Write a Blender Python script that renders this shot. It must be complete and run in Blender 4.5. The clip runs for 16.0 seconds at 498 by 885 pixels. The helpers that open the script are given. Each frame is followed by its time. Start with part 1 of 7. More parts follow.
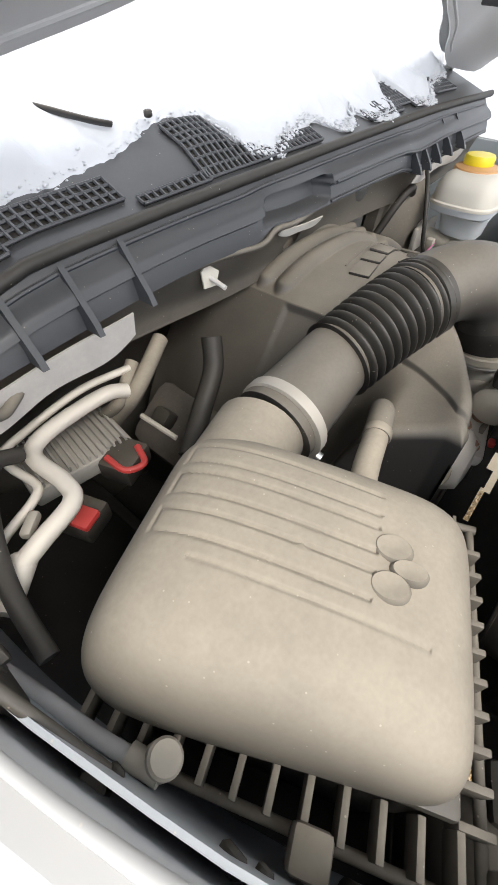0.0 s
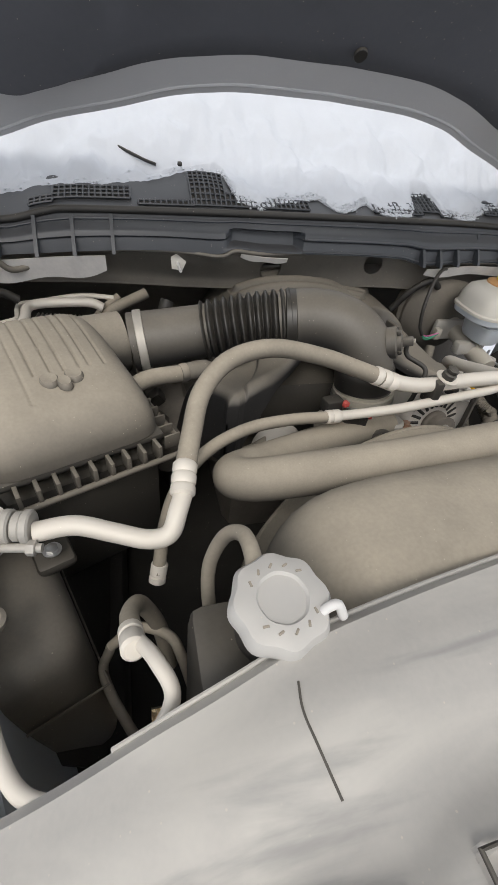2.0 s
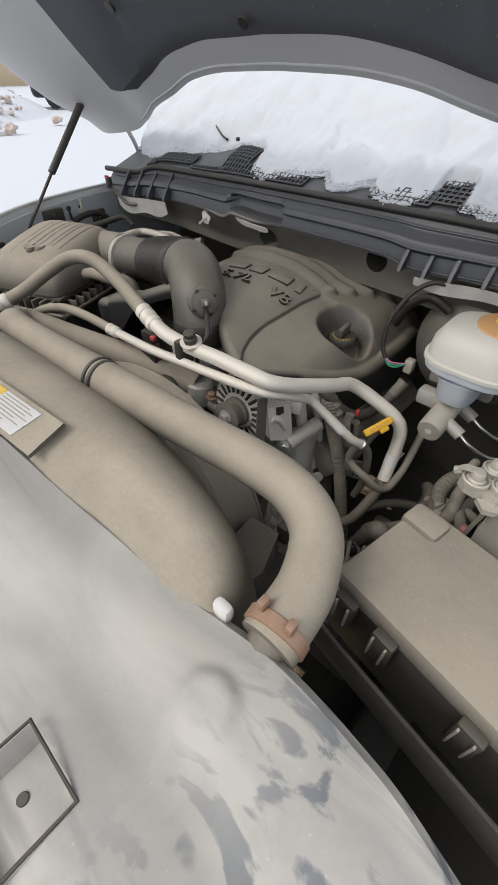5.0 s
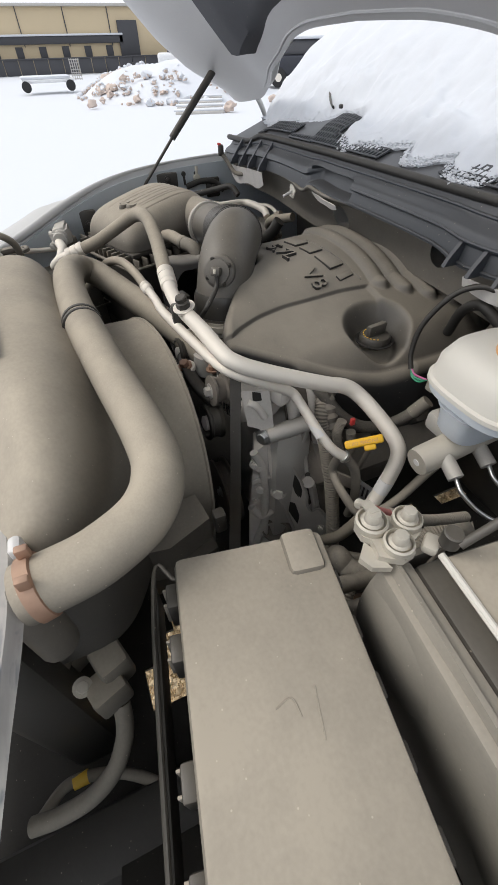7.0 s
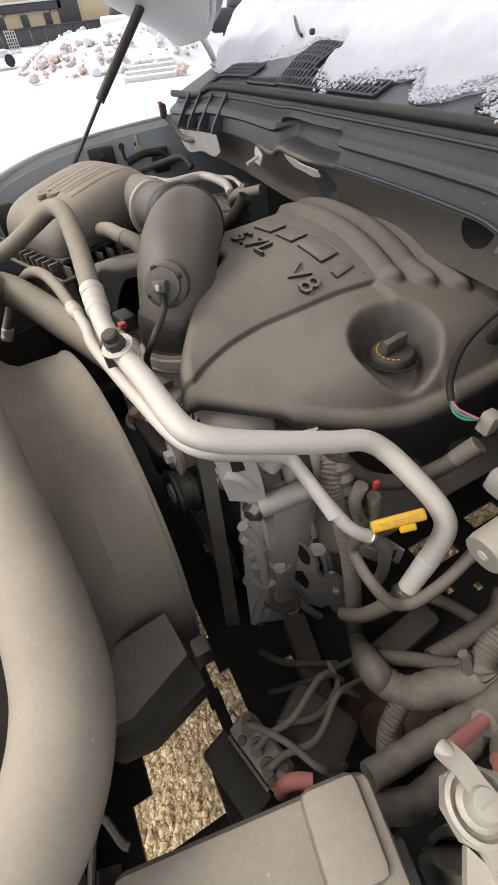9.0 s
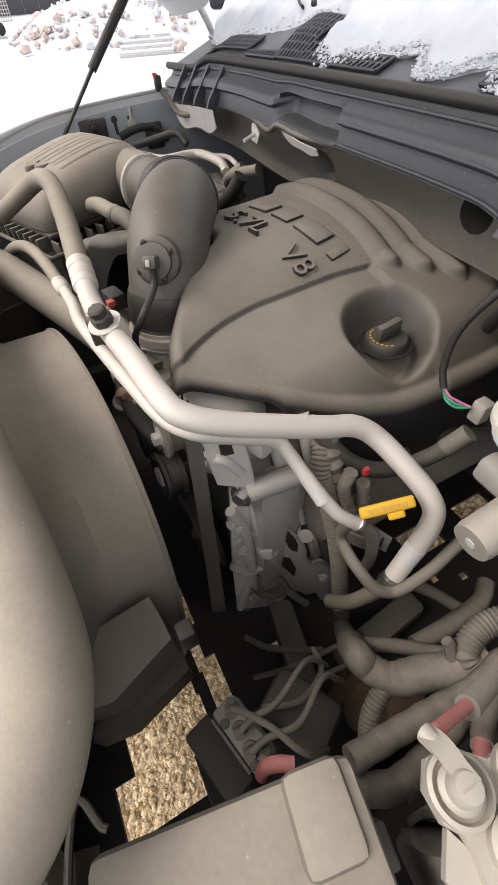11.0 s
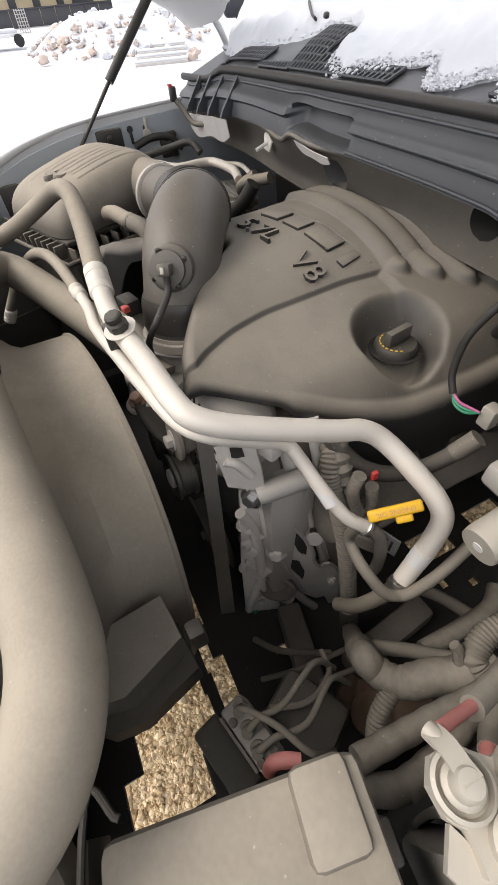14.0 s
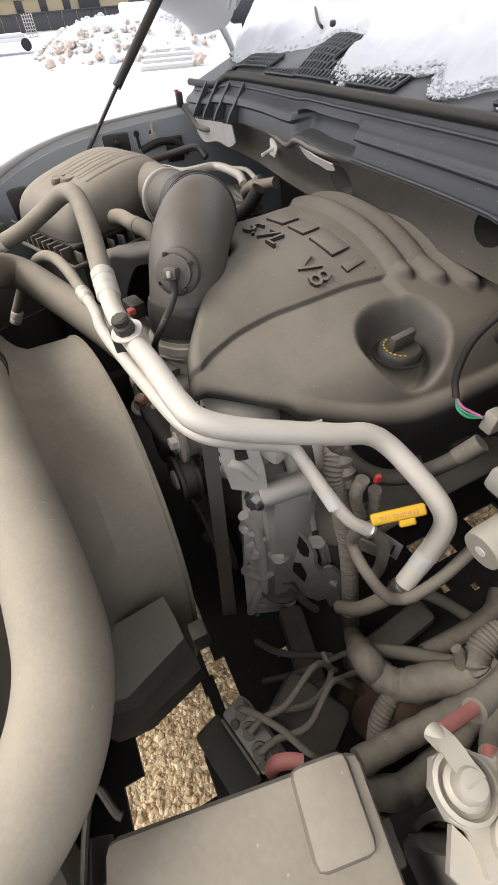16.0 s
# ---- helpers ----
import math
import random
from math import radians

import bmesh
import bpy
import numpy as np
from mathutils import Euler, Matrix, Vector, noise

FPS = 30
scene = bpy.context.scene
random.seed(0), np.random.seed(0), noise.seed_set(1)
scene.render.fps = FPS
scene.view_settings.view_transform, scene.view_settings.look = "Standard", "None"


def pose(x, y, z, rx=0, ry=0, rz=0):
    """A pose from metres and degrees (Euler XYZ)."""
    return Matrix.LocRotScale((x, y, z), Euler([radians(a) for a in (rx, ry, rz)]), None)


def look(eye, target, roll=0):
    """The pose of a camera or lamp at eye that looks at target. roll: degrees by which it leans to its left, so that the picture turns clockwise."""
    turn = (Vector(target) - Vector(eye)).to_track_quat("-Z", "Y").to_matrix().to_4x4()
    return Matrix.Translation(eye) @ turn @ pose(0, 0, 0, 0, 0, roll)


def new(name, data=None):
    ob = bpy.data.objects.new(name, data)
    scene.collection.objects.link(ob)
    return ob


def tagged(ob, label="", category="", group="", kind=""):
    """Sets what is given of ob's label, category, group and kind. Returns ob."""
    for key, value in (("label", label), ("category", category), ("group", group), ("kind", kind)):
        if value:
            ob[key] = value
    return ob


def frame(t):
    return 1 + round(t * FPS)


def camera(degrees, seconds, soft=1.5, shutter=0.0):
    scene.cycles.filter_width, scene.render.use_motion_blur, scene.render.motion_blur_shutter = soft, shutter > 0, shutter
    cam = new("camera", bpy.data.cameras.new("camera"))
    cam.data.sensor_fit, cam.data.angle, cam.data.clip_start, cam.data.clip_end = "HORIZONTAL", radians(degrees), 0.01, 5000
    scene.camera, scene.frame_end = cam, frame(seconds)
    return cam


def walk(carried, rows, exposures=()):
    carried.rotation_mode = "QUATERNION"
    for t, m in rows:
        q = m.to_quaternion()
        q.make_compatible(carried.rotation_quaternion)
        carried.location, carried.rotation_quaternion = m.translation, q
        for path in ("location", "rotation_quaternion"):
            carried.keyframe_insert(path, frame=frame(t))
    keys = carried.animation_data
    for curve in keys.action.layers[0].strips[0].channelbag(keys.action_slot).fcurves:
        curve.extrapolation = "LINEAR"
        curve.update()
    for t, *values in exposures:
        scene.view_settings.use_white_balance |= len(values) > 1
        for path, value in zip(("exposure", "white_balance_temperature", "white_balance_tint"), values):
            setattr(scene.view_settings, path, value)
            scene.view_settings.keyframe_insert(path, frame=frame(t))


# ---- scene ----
cam = camera(63.1, 16.0)
PATH = [
    (0, (-0.702, 0.016, 1.45), (0.334, 0.868, -0.033), 1.1),
    (0.5, (-0.654, -0.153, 1.481), (0.234, 1.006, 0.114), 0.5),
    (1, (-0.629, -0.305, 1.489), (0.263, 0.87, 0.138), 2.8),
    (1.5, (-0.584, -0.465, 1.487), (0.255, 0.742, 0.131), 9.0),
    (2, (-0.411, -0.526, 1.483), (0.093, 0.904, 0.179), 8.1),
    (2.5, (-0.226, -0.574, 1.474), (-0.043, 0.866, 0.098), 4.7),
    (3, (-0.044, -0.593, 1.505), (-0.049, 0.79, 0.061), 4.1),
    (3.5, (0.17, -0.518, 1.512), (-0.079, 0.87, 0.094), 2.9),
    (4, (0.326, -0.454, 1.502), (-0.24, 0.879, 0.123), -0.1),
    (4.5, (0.484, -0.469, 1.49), (-0.33, 0.74, 0.12), 0.0),
    (5, (0.644, -0.417, 1.492), (-0.347, 0.658, 0.128), 0.6),
    (5.2, (0.711, -0.372, 1.483), (-0.357, 0.619, 0.113), -0.1),
    (7.3, (0.798, -0.16, 1.449), (-0.53, 0.326, 0.034), -3.0),
    (7.5, (0.786, -0.157, 1.434), (-0.547, 0.302, 0.015), -4.2),
    (8, (0.731, -0.126, 1.481), (-0.615, 0.361, 0.084), -5.6),
    (8.5, (0.634, -0.072, 1.513), (-0.716, 0.485, 0.146), -5.5),
    (9, (0.575, -0.048, 1.402), (-0.66, 0.483, -0.079), -6.5),
    (11.5, (0.575, -0.047, 1.39), (-0.605, 0.501, -0.129), -3.8),
    (12, (0.576, -0.049, 1.393), (-0.611, 0.49, -0.124), -4.1),
    (12.5, (0.578, -0.049, 1.394), (-0.621, 0.475, -0.118), -4.7),
    (13, (0.58, -0.05, 1.397), (-0.625, 0.47, -0.112), -4.8),
    (13.5, (0.581, -0.051, 1.398), (-0.63, 0.463, -0.108), -5.1),
    (14, (0.581, -0.05, 1.397), (-0.634, 0.464, -0.106), -5.0),
    (14.5, (0.582, -0.051, 1.397), (-0.637, 0.463, -0.103), -4.9),
    (15, (0.581, -0.052, 1.397), (-0.639, 0.466, -0.101), -4.6),
    (15.5, (0.581, -0.054, 1.398), (-0.641, 0.462, -0.099), -4.6),
    (16, (0.582, -0.054, 1.4), (-0.645, 0.458, -0.094), -4.7),
]
walk(cam, [(t, look(eye, target, roll)) for t, eye, target, roll in PATH], [(0.0, 0.88, 6400, 10), (0.5, 0.68, 6330, 10), (1.0, 0.5, 6380, 10), (1.5, 0.17, 6350, 10), (3.0, 0.06, 6450, 10), (4.0, 0.0, 6580, 10), (5.0, 0.1, 6320, 10), (7.5, 0.3, 6330, 10), (8.5, 0.4, 6400, 11), (9.0, 0.5, 6520, 13), (12.0, 0.64, 6540, 14), (16.0, 0.66, 6500, 12)])

# ---- sky and sun: thin overcast ----
world = bpy.data.worlds.new("overcast_sky")
scene.world = world
world.use_nodes = True
wn = world.node_tree
sky = wn.nodes.new("ShaderNodeTexSky")
sky.sky_type = "NISHITA"
sky.sun_disc = False
sky.sun_elevation = radians(48)
sky.sun_rotation = radians(200)
sky.dust_density = 6.0
sky.air_density = 1.0
veil = wn.nodes.new("ShaderNodeMixRGB")
veil.inputs[0].default_value = 0.75
veil.inputs[2].default_value = (10.0, 10.2, 10.6, 1)
wn.links.new(sky.outputs[0], veil.inputs[1])
wn.links.new(veil.outputs[0], wn.nodes["Background"].inputs[0])
wn.nodes["Background"].inputs[1].default_value = 0.11
sun_data = bpy.data.lights.new("sun", "SUN")
sun_data.energy = 1.2
sun_data.angle = radians(25)
sun_data.color = (1.0, 0.97, 0.92)
sun = new("sun", sun_data)
sun.matrix_world = look((-1.5, -4.0, 5.0), (0, 0, 0))

# ---- mesh helpers: geometry is a pair (vertices, faces) in world metres ----
OFFSET = {}


def thing(name, loc, label, category, group="", kind=""):
    ob = new(name)
    ob.location = loc
    ob.empty_display_size = 0.05
    OFFSET[ob.name] = Vector(loc)
    return tagged(ob, label, category, group, kind)


def link_mesh(name, geo, material, loc, smooth):
    me = bpy.data.meshes.new(name)
    me.from_pydata([Vector(v) - loc for v in geo[0]], [], geo[1])
    bm = bmesh.new()
    bm.from_mesh(me)
    bmesh.ops.recalc_face_normals(bm, faces=bm.faces)
    bm.to_mesh(me)
    bm.free()
    if smooth:
        me.polygons.foreach_set("use_smooth", [True] * len(me.polygons))
        me.set_sharp_from_angle(angle=radians(smooth))
    me.materials.append(material)
    return me


def part(name, geo, material, parent, label="", smooth=38):
    loc = OFFSET[parent.name]
    ob = new(name, link_mesh(name, geo, material, loc, smooth))
    ob.parent = parent
    OFFSET[ob.name] = loc
    return tagged(ob, label)


def solo(name, geo, material, label, category, group="", kind="", smooth=38):
    vs = geo[0]
    loc = Vector((sum(v[0] for v in vs) / len(vs), sum(v[1] for v in vs) / len(vs), min(v[2] for v in vs)))
    ob = new(name, link_mesh(name, geo, material, loc, smooth))
    ob.location = loc
    OFFSET[ob.name] = loc
    return tagged(ob, label, category, group, kind)


def join(*geos):
    vs, fs = [], []
    for g in geos:
        n = len(vs)
        vs += list(g[0])
        fs += [tuple(i + n for i in f) for f in g[1]]
    return vs, fs


def moved(geo, m):
    return [m @ Vector(v) for v in geo[0]], geo[1]


def spline(pts, n=8):
    """A smooth line through the points."""
    p = [Vector(q) for q in pts]
    if len(p) == 2:
        return [p[0].lerp(p[1], i / n) for i in range(n + 1)]
    p = [2 * p[0] - p[1]] + p + [2 * p[-1] - p[-2]]
    out = []
    for i in range(1, len(p) - 2):
        a, b, c, d = p[i - 1:i + 3]
        for k in range(n):
            t = k / n
            out.append(0.5 * (2 * b + (c - a) * t + (2 * a - 5 * b + 4 * c - d) * t * t + (3 * b - a - 3 * c + d) * t ** 3))
    return out + [p[-2]]


def tube(pts, r, seg=14, n=8, caps=True, flat=1.0, raw=False):
    """A round bar along the points; r: a radius, or a function of the share of the length."""
    line = [Vector(q) for q in pts] if raw else spline(pts, n)
    length = [0.0]
    for a, b in zip(line, line[1:]):
        length.append(length[-1] + (b - a).length)
    total = length[-1] or 1.0
    vs, fs, up = [], [], None
    for i, c in enumerate(line):
        d = (line[min(i + 1, len(line) - 1)] - line[max(i - 1, 0)]).normalized()
        if up is None:
            up = d.orthogonal().normalized()
        up = (up - d * up.dot(d)).normalized()
        side = d.cross(up)
        rr = r(length[i] / total) if callable(r) else r
        for k in range(seg):
            a = 2 * math.pi * k / seg
            vs.append(c + (up * math.cos(a) * flat + side * math.sin(a)) * rr)
    for i in range(len(line) - 1):
        for k in range(seg):
            fs.append((i * seg + k, i * seg + (k + 1) % seg, (i + 1) * seg + (k + 1) % seg, (i + 1) * seg + k))
    if caps:
        fs.append(tuple(range(seg))[::-1])
        fs.append(tuple((len(line) - 1) * seg + k for k in range(seg)))
    return vs, fs


def hollow(pts, r, wall, seg=20, n=8):
    """An open pipe with a wall."""
    outer = tube(pts, r, seg, n, caps=False)
    inner = tube(pts, (lambda s: r(s) - wall) if callable(r) else r - wall, seg, n, caps=False)
    m = len(outer[0])
    vs = outer[0] + inner[0]
    fs = outer[1] + [tuple(i + m for i in f)[::-1] for f in inner[1]]
    for base in (0, m - seg):
        for k in range(seg):
            fs.append((base + k, base + (k + 1) % seg, m + base + (k + 1) % seg, m + base + k))
    return vs, fs


def lathe(p, axis, profile, seg=24, closed=True):
    """Turn (radius, height) pairs about an axis through p."""
    z = Vector(axis).normalized()
    x = z.orthogonal().normalized()
    y = z.cross(x)
    p = Vector(p)
    vs, fs = [], []
    for r, h in profile:
        for k in range(seg):
            a = 2 * math.pi * k / seg
            vs.append(p + z * h + (x * math.cos(a) + y * math.sin(a)) * r)
    for i in range(len(profile) - 1):
        for k in range(seg):
            fs.append((i * seg + k, i * seg + (k + 1) % seg, (i + 1) * seg + (k + 1) % seg, (i + 1) * seg + k))
    if closed:
        fs.append(tuple(range(seg))[::-1])
        fs.append(tuple((len(profile) - 1) * seg + k for k in range(seg)))
    return vs, fs


def drum(p, axis, r, h, c=0.15, seg=24):
    """A short cylinder with softened edges, from p along the axis."""
    e = c * min(r, h)
    return lathe(p, axis, [(r - e, 0), (r, e), (r, h - e), (r - e, h)], seg)


def rbox(centre, size, r=0.004, turn=0.0, seg=2, m=None, taper=1.0):
    """A block with rounded edges, turned about z; taper narrows its top."""
    bm = bmesh.new()
    bmesh.ops.create_cube(bm, size=1)
    for v in bm.verts:
        k = taper if v.co.z > 0 else 1.0
        v.co = Vector((v.co.x * size[0] * k, v.co.y * size[1] * k, v.co.z * size[2]))
    r = min(r, 0.45 * min(size))
    bmesh.ops.bevel(bm, geom=bm.edges[:], offset=r, segments=seg, profile=0.5, affect="EDGES")
    mat4 = Matrix.Translation(centre) @ (m if m is not None else Matrix.Rotation(radians(turn), 4, "Z"))
    geo = ([mat4 @ v.co for v in bm.verts], [tuple(v.index for v in f.verts) for f in bm.faces])
    bm.free()
    return geo


def sheet(fn, nu, nv, thick=0.004):
    """A surface fn(u, v), u and v from 0 to 1, with a thickness to its back."""
    top = [[Vector(fn(i / nu, j / nv)) for j in range(nv + 1)] for i in range(nu + 1)]
    vs = [p for row in top for p in row]
    n = len(vs)
    for i in range(nu + 1):
        for j in range(nv + 1):
            du = top[min(i + 1, nu)][j] - top[max(i - 1, 0)][j]
            dv = top[i][min(j + 1, nv)] - top[i][max(j - 1, 0)]
            q = du.cross(dv)
            vs.append(top[i][j] - (q.normalized() if q.length > 1e-12 else Vector((0, 0, 1))) * thick)
    w = nv + 1
    fs = []
    for i in range(nu):
        for j in range(nv):
            a, b, c, d = i * w + j, (i + 1) * w + j, (i + 1) * w + j + 1, i * w + j + 1
            fs += [(a, b, c, d), (n + d, n + c, n + b, n + a)]
    for i in range(nu):
        for j in (0, nv):
            a, b = i * w + j, (i + 1) * w + j
            fs.append((a, n + a, n + b, b))
    for j in range(nv):
        for i in (0, nu):
            a, b = i * w + j, i * w + j + 1
            fs.append((a, b, n + b, n + a))
    return vs, fs


def plate(poly, m, thick, c=0.0):
    """A flat plate of polygon outline in the plane of the pose m, thick along its z."""
    k = len(poly)
    vs = [m @ Vector((x, y, 0)) for x, y in poly] + [m @ Vector((x, y, thick)) for x, y in poly]
    fs = [tuple(range(k))[::-1], tuple(range(k, 2 * k))]
    fs += [(i, (i + 1) % k, k + (i + 1) % k, k + i) for i in range(k)]
    return vs, fs


def frame_of(p, x, z):
    """A pose at p with the given x direction and, nearly, z direction."""
    x, z = Vector(x).normalized(), Vector(z)
    y = z.cross(x).normalized()
    z = x.cross(y)
    return Matrix(((x.x, y.x, z.x, p[0]), (x.y, y.y, z.y, p[1]), (x.z, y.z, z.z, p[2]), (0, 0, 0, 1)))


def bolt(p, axis, r=0.008, h=0.007):
    return join(lathe(p, axis, [(r * 1.5, 0), (r * 1.5, h * 0.25)], 16), lathe(p, axis, [(r, h * 0.25), (r, h * 0.9), (r * 0.85, h)], 6))


def ease(a, b, x):
    t = min(1.0, max(0.0, (x - a) / (b - a)))
    return t * t * (3 - 2 * t)


def lettering(text, size, m, depth=0.001):
    cu = bpy.data.curves.new("letters", "FONT")
    cu.body, cu.size, cu.extrude, cu.align_x, cu.align_y, cu.resolution_u = text, size, depth, "CENTER", "CENTER", 2
    ob = bpy.data.objects.new("letters", cu)
    scene.collection.objects.link(ob)
    bpy.context.view_layer.update()
    me = bpy.data.meshes.new_from_object(ob.evaluated_get(bpy.context.evaluated_depsgraph_get()))
    geo = ([m @ v.co for v in me.vertices], [tuple(f.vertices) for f in me.polygons])
    bpy.data.objects.remove(ob)
    bpy.data.curves.remove(cu)
    bpy.data.meshes.remove(me)
    return geo


# ---- materials ----
DUST = (0.50, 0.435, 0.335)


def surface(name, base, rough=0.5, metal=0.0, dust=0.0, grain=220.0, bump=0.08, vary=0.25, dust_colour=DUST, blotch=7.0, level=0.35, spec=0.5, fine_share=0.22, reach=-0.35):
    """A painted, plastic or metal surface with fine grain, blotches and dust that has settled on what faces up."""
    m = bpy.data.materials.new(name)
    m.use_nodes = True
    t = m.node_tree
    n, l = t.nodes, t.links
    b = n["Principled BSDF"]
    geo = n.new("ShaderNodeNewGeometry")
    big = n.new("ShaderNodeTexNoise")
    big.inputs["Scale"].default_value = blotch
    big.inputs["Detail"].default_value = 5
    big.inputs["Roughness"].default_value = 0.65
    fine = n.new("ShaderNodeTexNoise")
    fine.inputs["Scale"].default_value = grain
    fine.inputs["Detail"].default_value = 3
    for q in (big, fine):
        l.new(geo.outputs["Position"], q.inputs["Vector"])
    dark = n.new("ShaderNodeMixRGB")
    dark.inputs[1].default_value = (*[c * (1 - vary) for c in base], 1)
    dark.inputs[2].default_value = (*[min(1, c * (1 + vary)) for c in base], 1)
    mixn = n.new("ShaderNodeMath")
    mixn.operation = "MULTIPLY_ADD"
    mixn.inputs[1].default_value = fine_share
    l.new(fine.outputs["Fac"], mixn.inputs[0])
    half = n.new("ShaderNodeMath")
    half.operation = "MULTIPLY"
    half.inputs[1].default_value = 1 - fine_share
    l.new(big.outputs["Fac"], half.inputs[0])
    l.new(half.outputs[0], mixn.inputs[2])
    l.new(mixn.outputs[0], dark.inputs[0])
    colour = dark.outputs[0]
    if dust > 0:
        grit = n.new("ShaderNodeTexVoronoi")
        grit.inputs["Scale"].default_value = 160.0
        l.new(geo.outputs["Position"], grit.inputs["Vector"])
        dot = n.new("ShaderNodeMapRange")
        dot.inputs["From Min"].default_value = 0.16
        dot.inputs["From Max"].default_value = 0.08
        l.new(grit.outputs["Distance"], dot.inputs["Value"])
        pick = n.new("ShaderNodeSeparateColor")
        l.new(grit.outputs["Color"], pick.inputs[0])
        rare = n.new("ShaderNodeMath")
        rare.operation = "GREATER_THAN"
        rare.inputs[1].default_value = 0.90
        l.new(pick.outputs[0], rare.inputs[0])
        speck = n.new("ShaderNodeMath")
        speck.operation = "MULTIPLY"
        l.new(dot.outputs[0], speck.inputs[0])
        l.new(rare.outputs[0], speck.inputs[1])
        soft = n.new("ShaderNodeMath")
        soft.operation = "MULTIPLY"
        soft.inputs[1].default_value = 0.35
        l.new(speck.outputs[0], soft.inputs[0])
        sep = n.new("ShaderNodeSeparateXYZ")
        l.new(geo.outputs["Normal"], sep.inputs[0])
        up = n.new("ShaderNodeMapRange")
        up.inputs["From Min"].default_value = reach
        up.inputs["From Max"].default_value = 0.95
        up.inputs["To Min"].default_value = level * dust
        up.inputs["To Max"].default_value = dust
        l.new(sep.outputs["Z"], up.inputs["Value"])
        patch = n.new("ShaderNodeMapRange")
        patch.inputs["From Min"].default_value = 0.25
        patch.inputs["From Max"].default_value = 0.6
        patch.inputs["To Min"].default_value = 0.62
        patch.inputs["To Max"].default_value = 1.0
        l.new(mixn.outputs[0], patch.inputs["Value"])
        mul = n.new("ShaderNodeMath")
        mul.operation = "MULTIPLY"
        l.new(up.outputs[0], mul.inputs[0])
        l.new(patch.outputs[0], mul.inputs[1])
        powder = n.new("ShaderNodeMixRGB")
        powder.inputs[2].default_value = (*dust_colour, 1)
        l.new(mul.outputs[0], powder.inputs[0])
        l.new(colour, powder.inputs[1])
        flecks = n.new("ShaderNodeMixRGB")
        flecks.inputs[2].default_value = (*[min(1, c * 1.5) for c in dust_colour], 1)
        l.new(soft.outputs[0], flecks.inputs[0])
        l.new(powder.outputs[0], flecks.inputs[1])
        colour = flecks.outputs[0]
        rr = n.new("ShaderNodeMapRange")
        rr.inputs["To Min"].default_value = rough
        rr.inputs["To Max"].default_value = 0.92
        l.new(mul.outputs[0], rr.inputs["Value"])
        l.new(rr.outputs[0], b.inputs["Roughness"])
        mm = n.new("ShaderNodeMapRange")
        mm.inputs["To Min"].default_value = metal
        mm.inputs["To Max"].default_value = 0.0
        l.new(mul.outputs[0], mm.inputs["Value"])
        l.new(mm.outputs[0], b.inputs["Metallic"])
    else:
        rr = n.new("ShaderNodeMapRange")
        rr.inputs["To Min"].default_value = max(0.02, rough - 0.1)
        rr.inputs["To Max"].default_value = min(1, rough + 0.1)
        l.new(mixn.outputs[0], rr.inputs["Value"])
        l.new(rr.outputs[0], b.inputs["Roughness"])
        b.inputs["Metallic"].default_value = metal
    b.inputs["Specular IOR Level"].default_value = spec
    l.new(colour, b.inputs["Base Color"])
    if bump:
        bp = n.new("ShaderNodeBump")
        bp.inputs["Strength"].default_value = bump
        bp.inputs["Distance"].default_value = 0.002
        l.new(mixn.outputs[0], bp.inputs["Height"])
        l.new(bp.outputs[0], b.inputs["Normal"])
    return m


M = {}
# dust on top; the low level also paints the lid's shaded sides darker
M["lid"] = surface("dusty_airbox_plastic", (0.035, 0.034, 0.033), 0.5, 0, 0.80, bump=0.05, level=0.12, reach=-0.05)
M["cover"] = surface("dusty_cover_plastic", (0.024, 0.024, 0.025), 0.40, 0, 0.50, bump=0.06, level=0.04, reach=0.15, grain=420)
M["bottle"] = surface("dusty_bottle_plastic", (0.03, 0.03, 0.03), 0.5, 0, 0.36, bump=0.03, level=0.1)
M["tube"] = surface("dusty_intake_plastic", (0.030, 0.030, 0.030), 0.38, 0, 0.36, bump=0.03, level=0.05)
M["boxrim"] = surface("dusty_black_rim_plastic", (0.022, 0.022, 0.022), 0.5, 0, 0.42, bump=0.05, level=0.35)
M["clamp"] = surface("dusty_steel_band", (0.50, 0.48, 0.44), 0.38, 0.6, 0.45, vary=0.15, bump=0.02, level=0.4)
M["rust"] = surface("rusty_brown_steel", (0.13, 0.065, 0.035), 0.8, 0.1, 0.15, vary=0.5, bump=0.4, blotch=20)
M["rubber"] = surface("dusty_hose_rubber", (0.025, 0.025, 0.025), 0.7, 0, 0.85, bump=0.06, level=0.3)
M["rubber_dark"] = surface("dark_rubber", (0.012, 0.012, 0.012), 0.55, 0, 0.10, bump=0.1, level=0.1)
M["shroud"] = surface("dusty_shroud_plastic", (0.04, 0.039, 0.037), 0.5, 0, 0.88, bump=0.04, level=0.10, reach=0.0)
M["shield"] = surface("chalky_shield_plastic", (0.40, 0.395, 0.385), 0.42, 0, 0.34, vary=0.35, bump=0.04, blotch=6)
M["bellows"] = surface("black_bellows_rubber", (0.012, 0.012, 0.012), 0.36, 0, 0.12, bump=0.02, level=0.0)
M["black"] = surface("black_plastic", (0.013, 0.013, 0.013), 0.45, 0, 0.18, bump=0.06, level=0.08)
M["cowl"] = surface("grey_black_cowl_plastic", (0.030, 0.037, 0.048), 0.36, 0, 0.10, bump=0.03, level=0.15)
M["alu"] = surface("dusty_aluminium", (0.78, 0.735, 0.66), 0.42, 0.4, 0.60, vary=0.12, bump=0.02, dust_colour=(0.72, 0.65, 0.54))
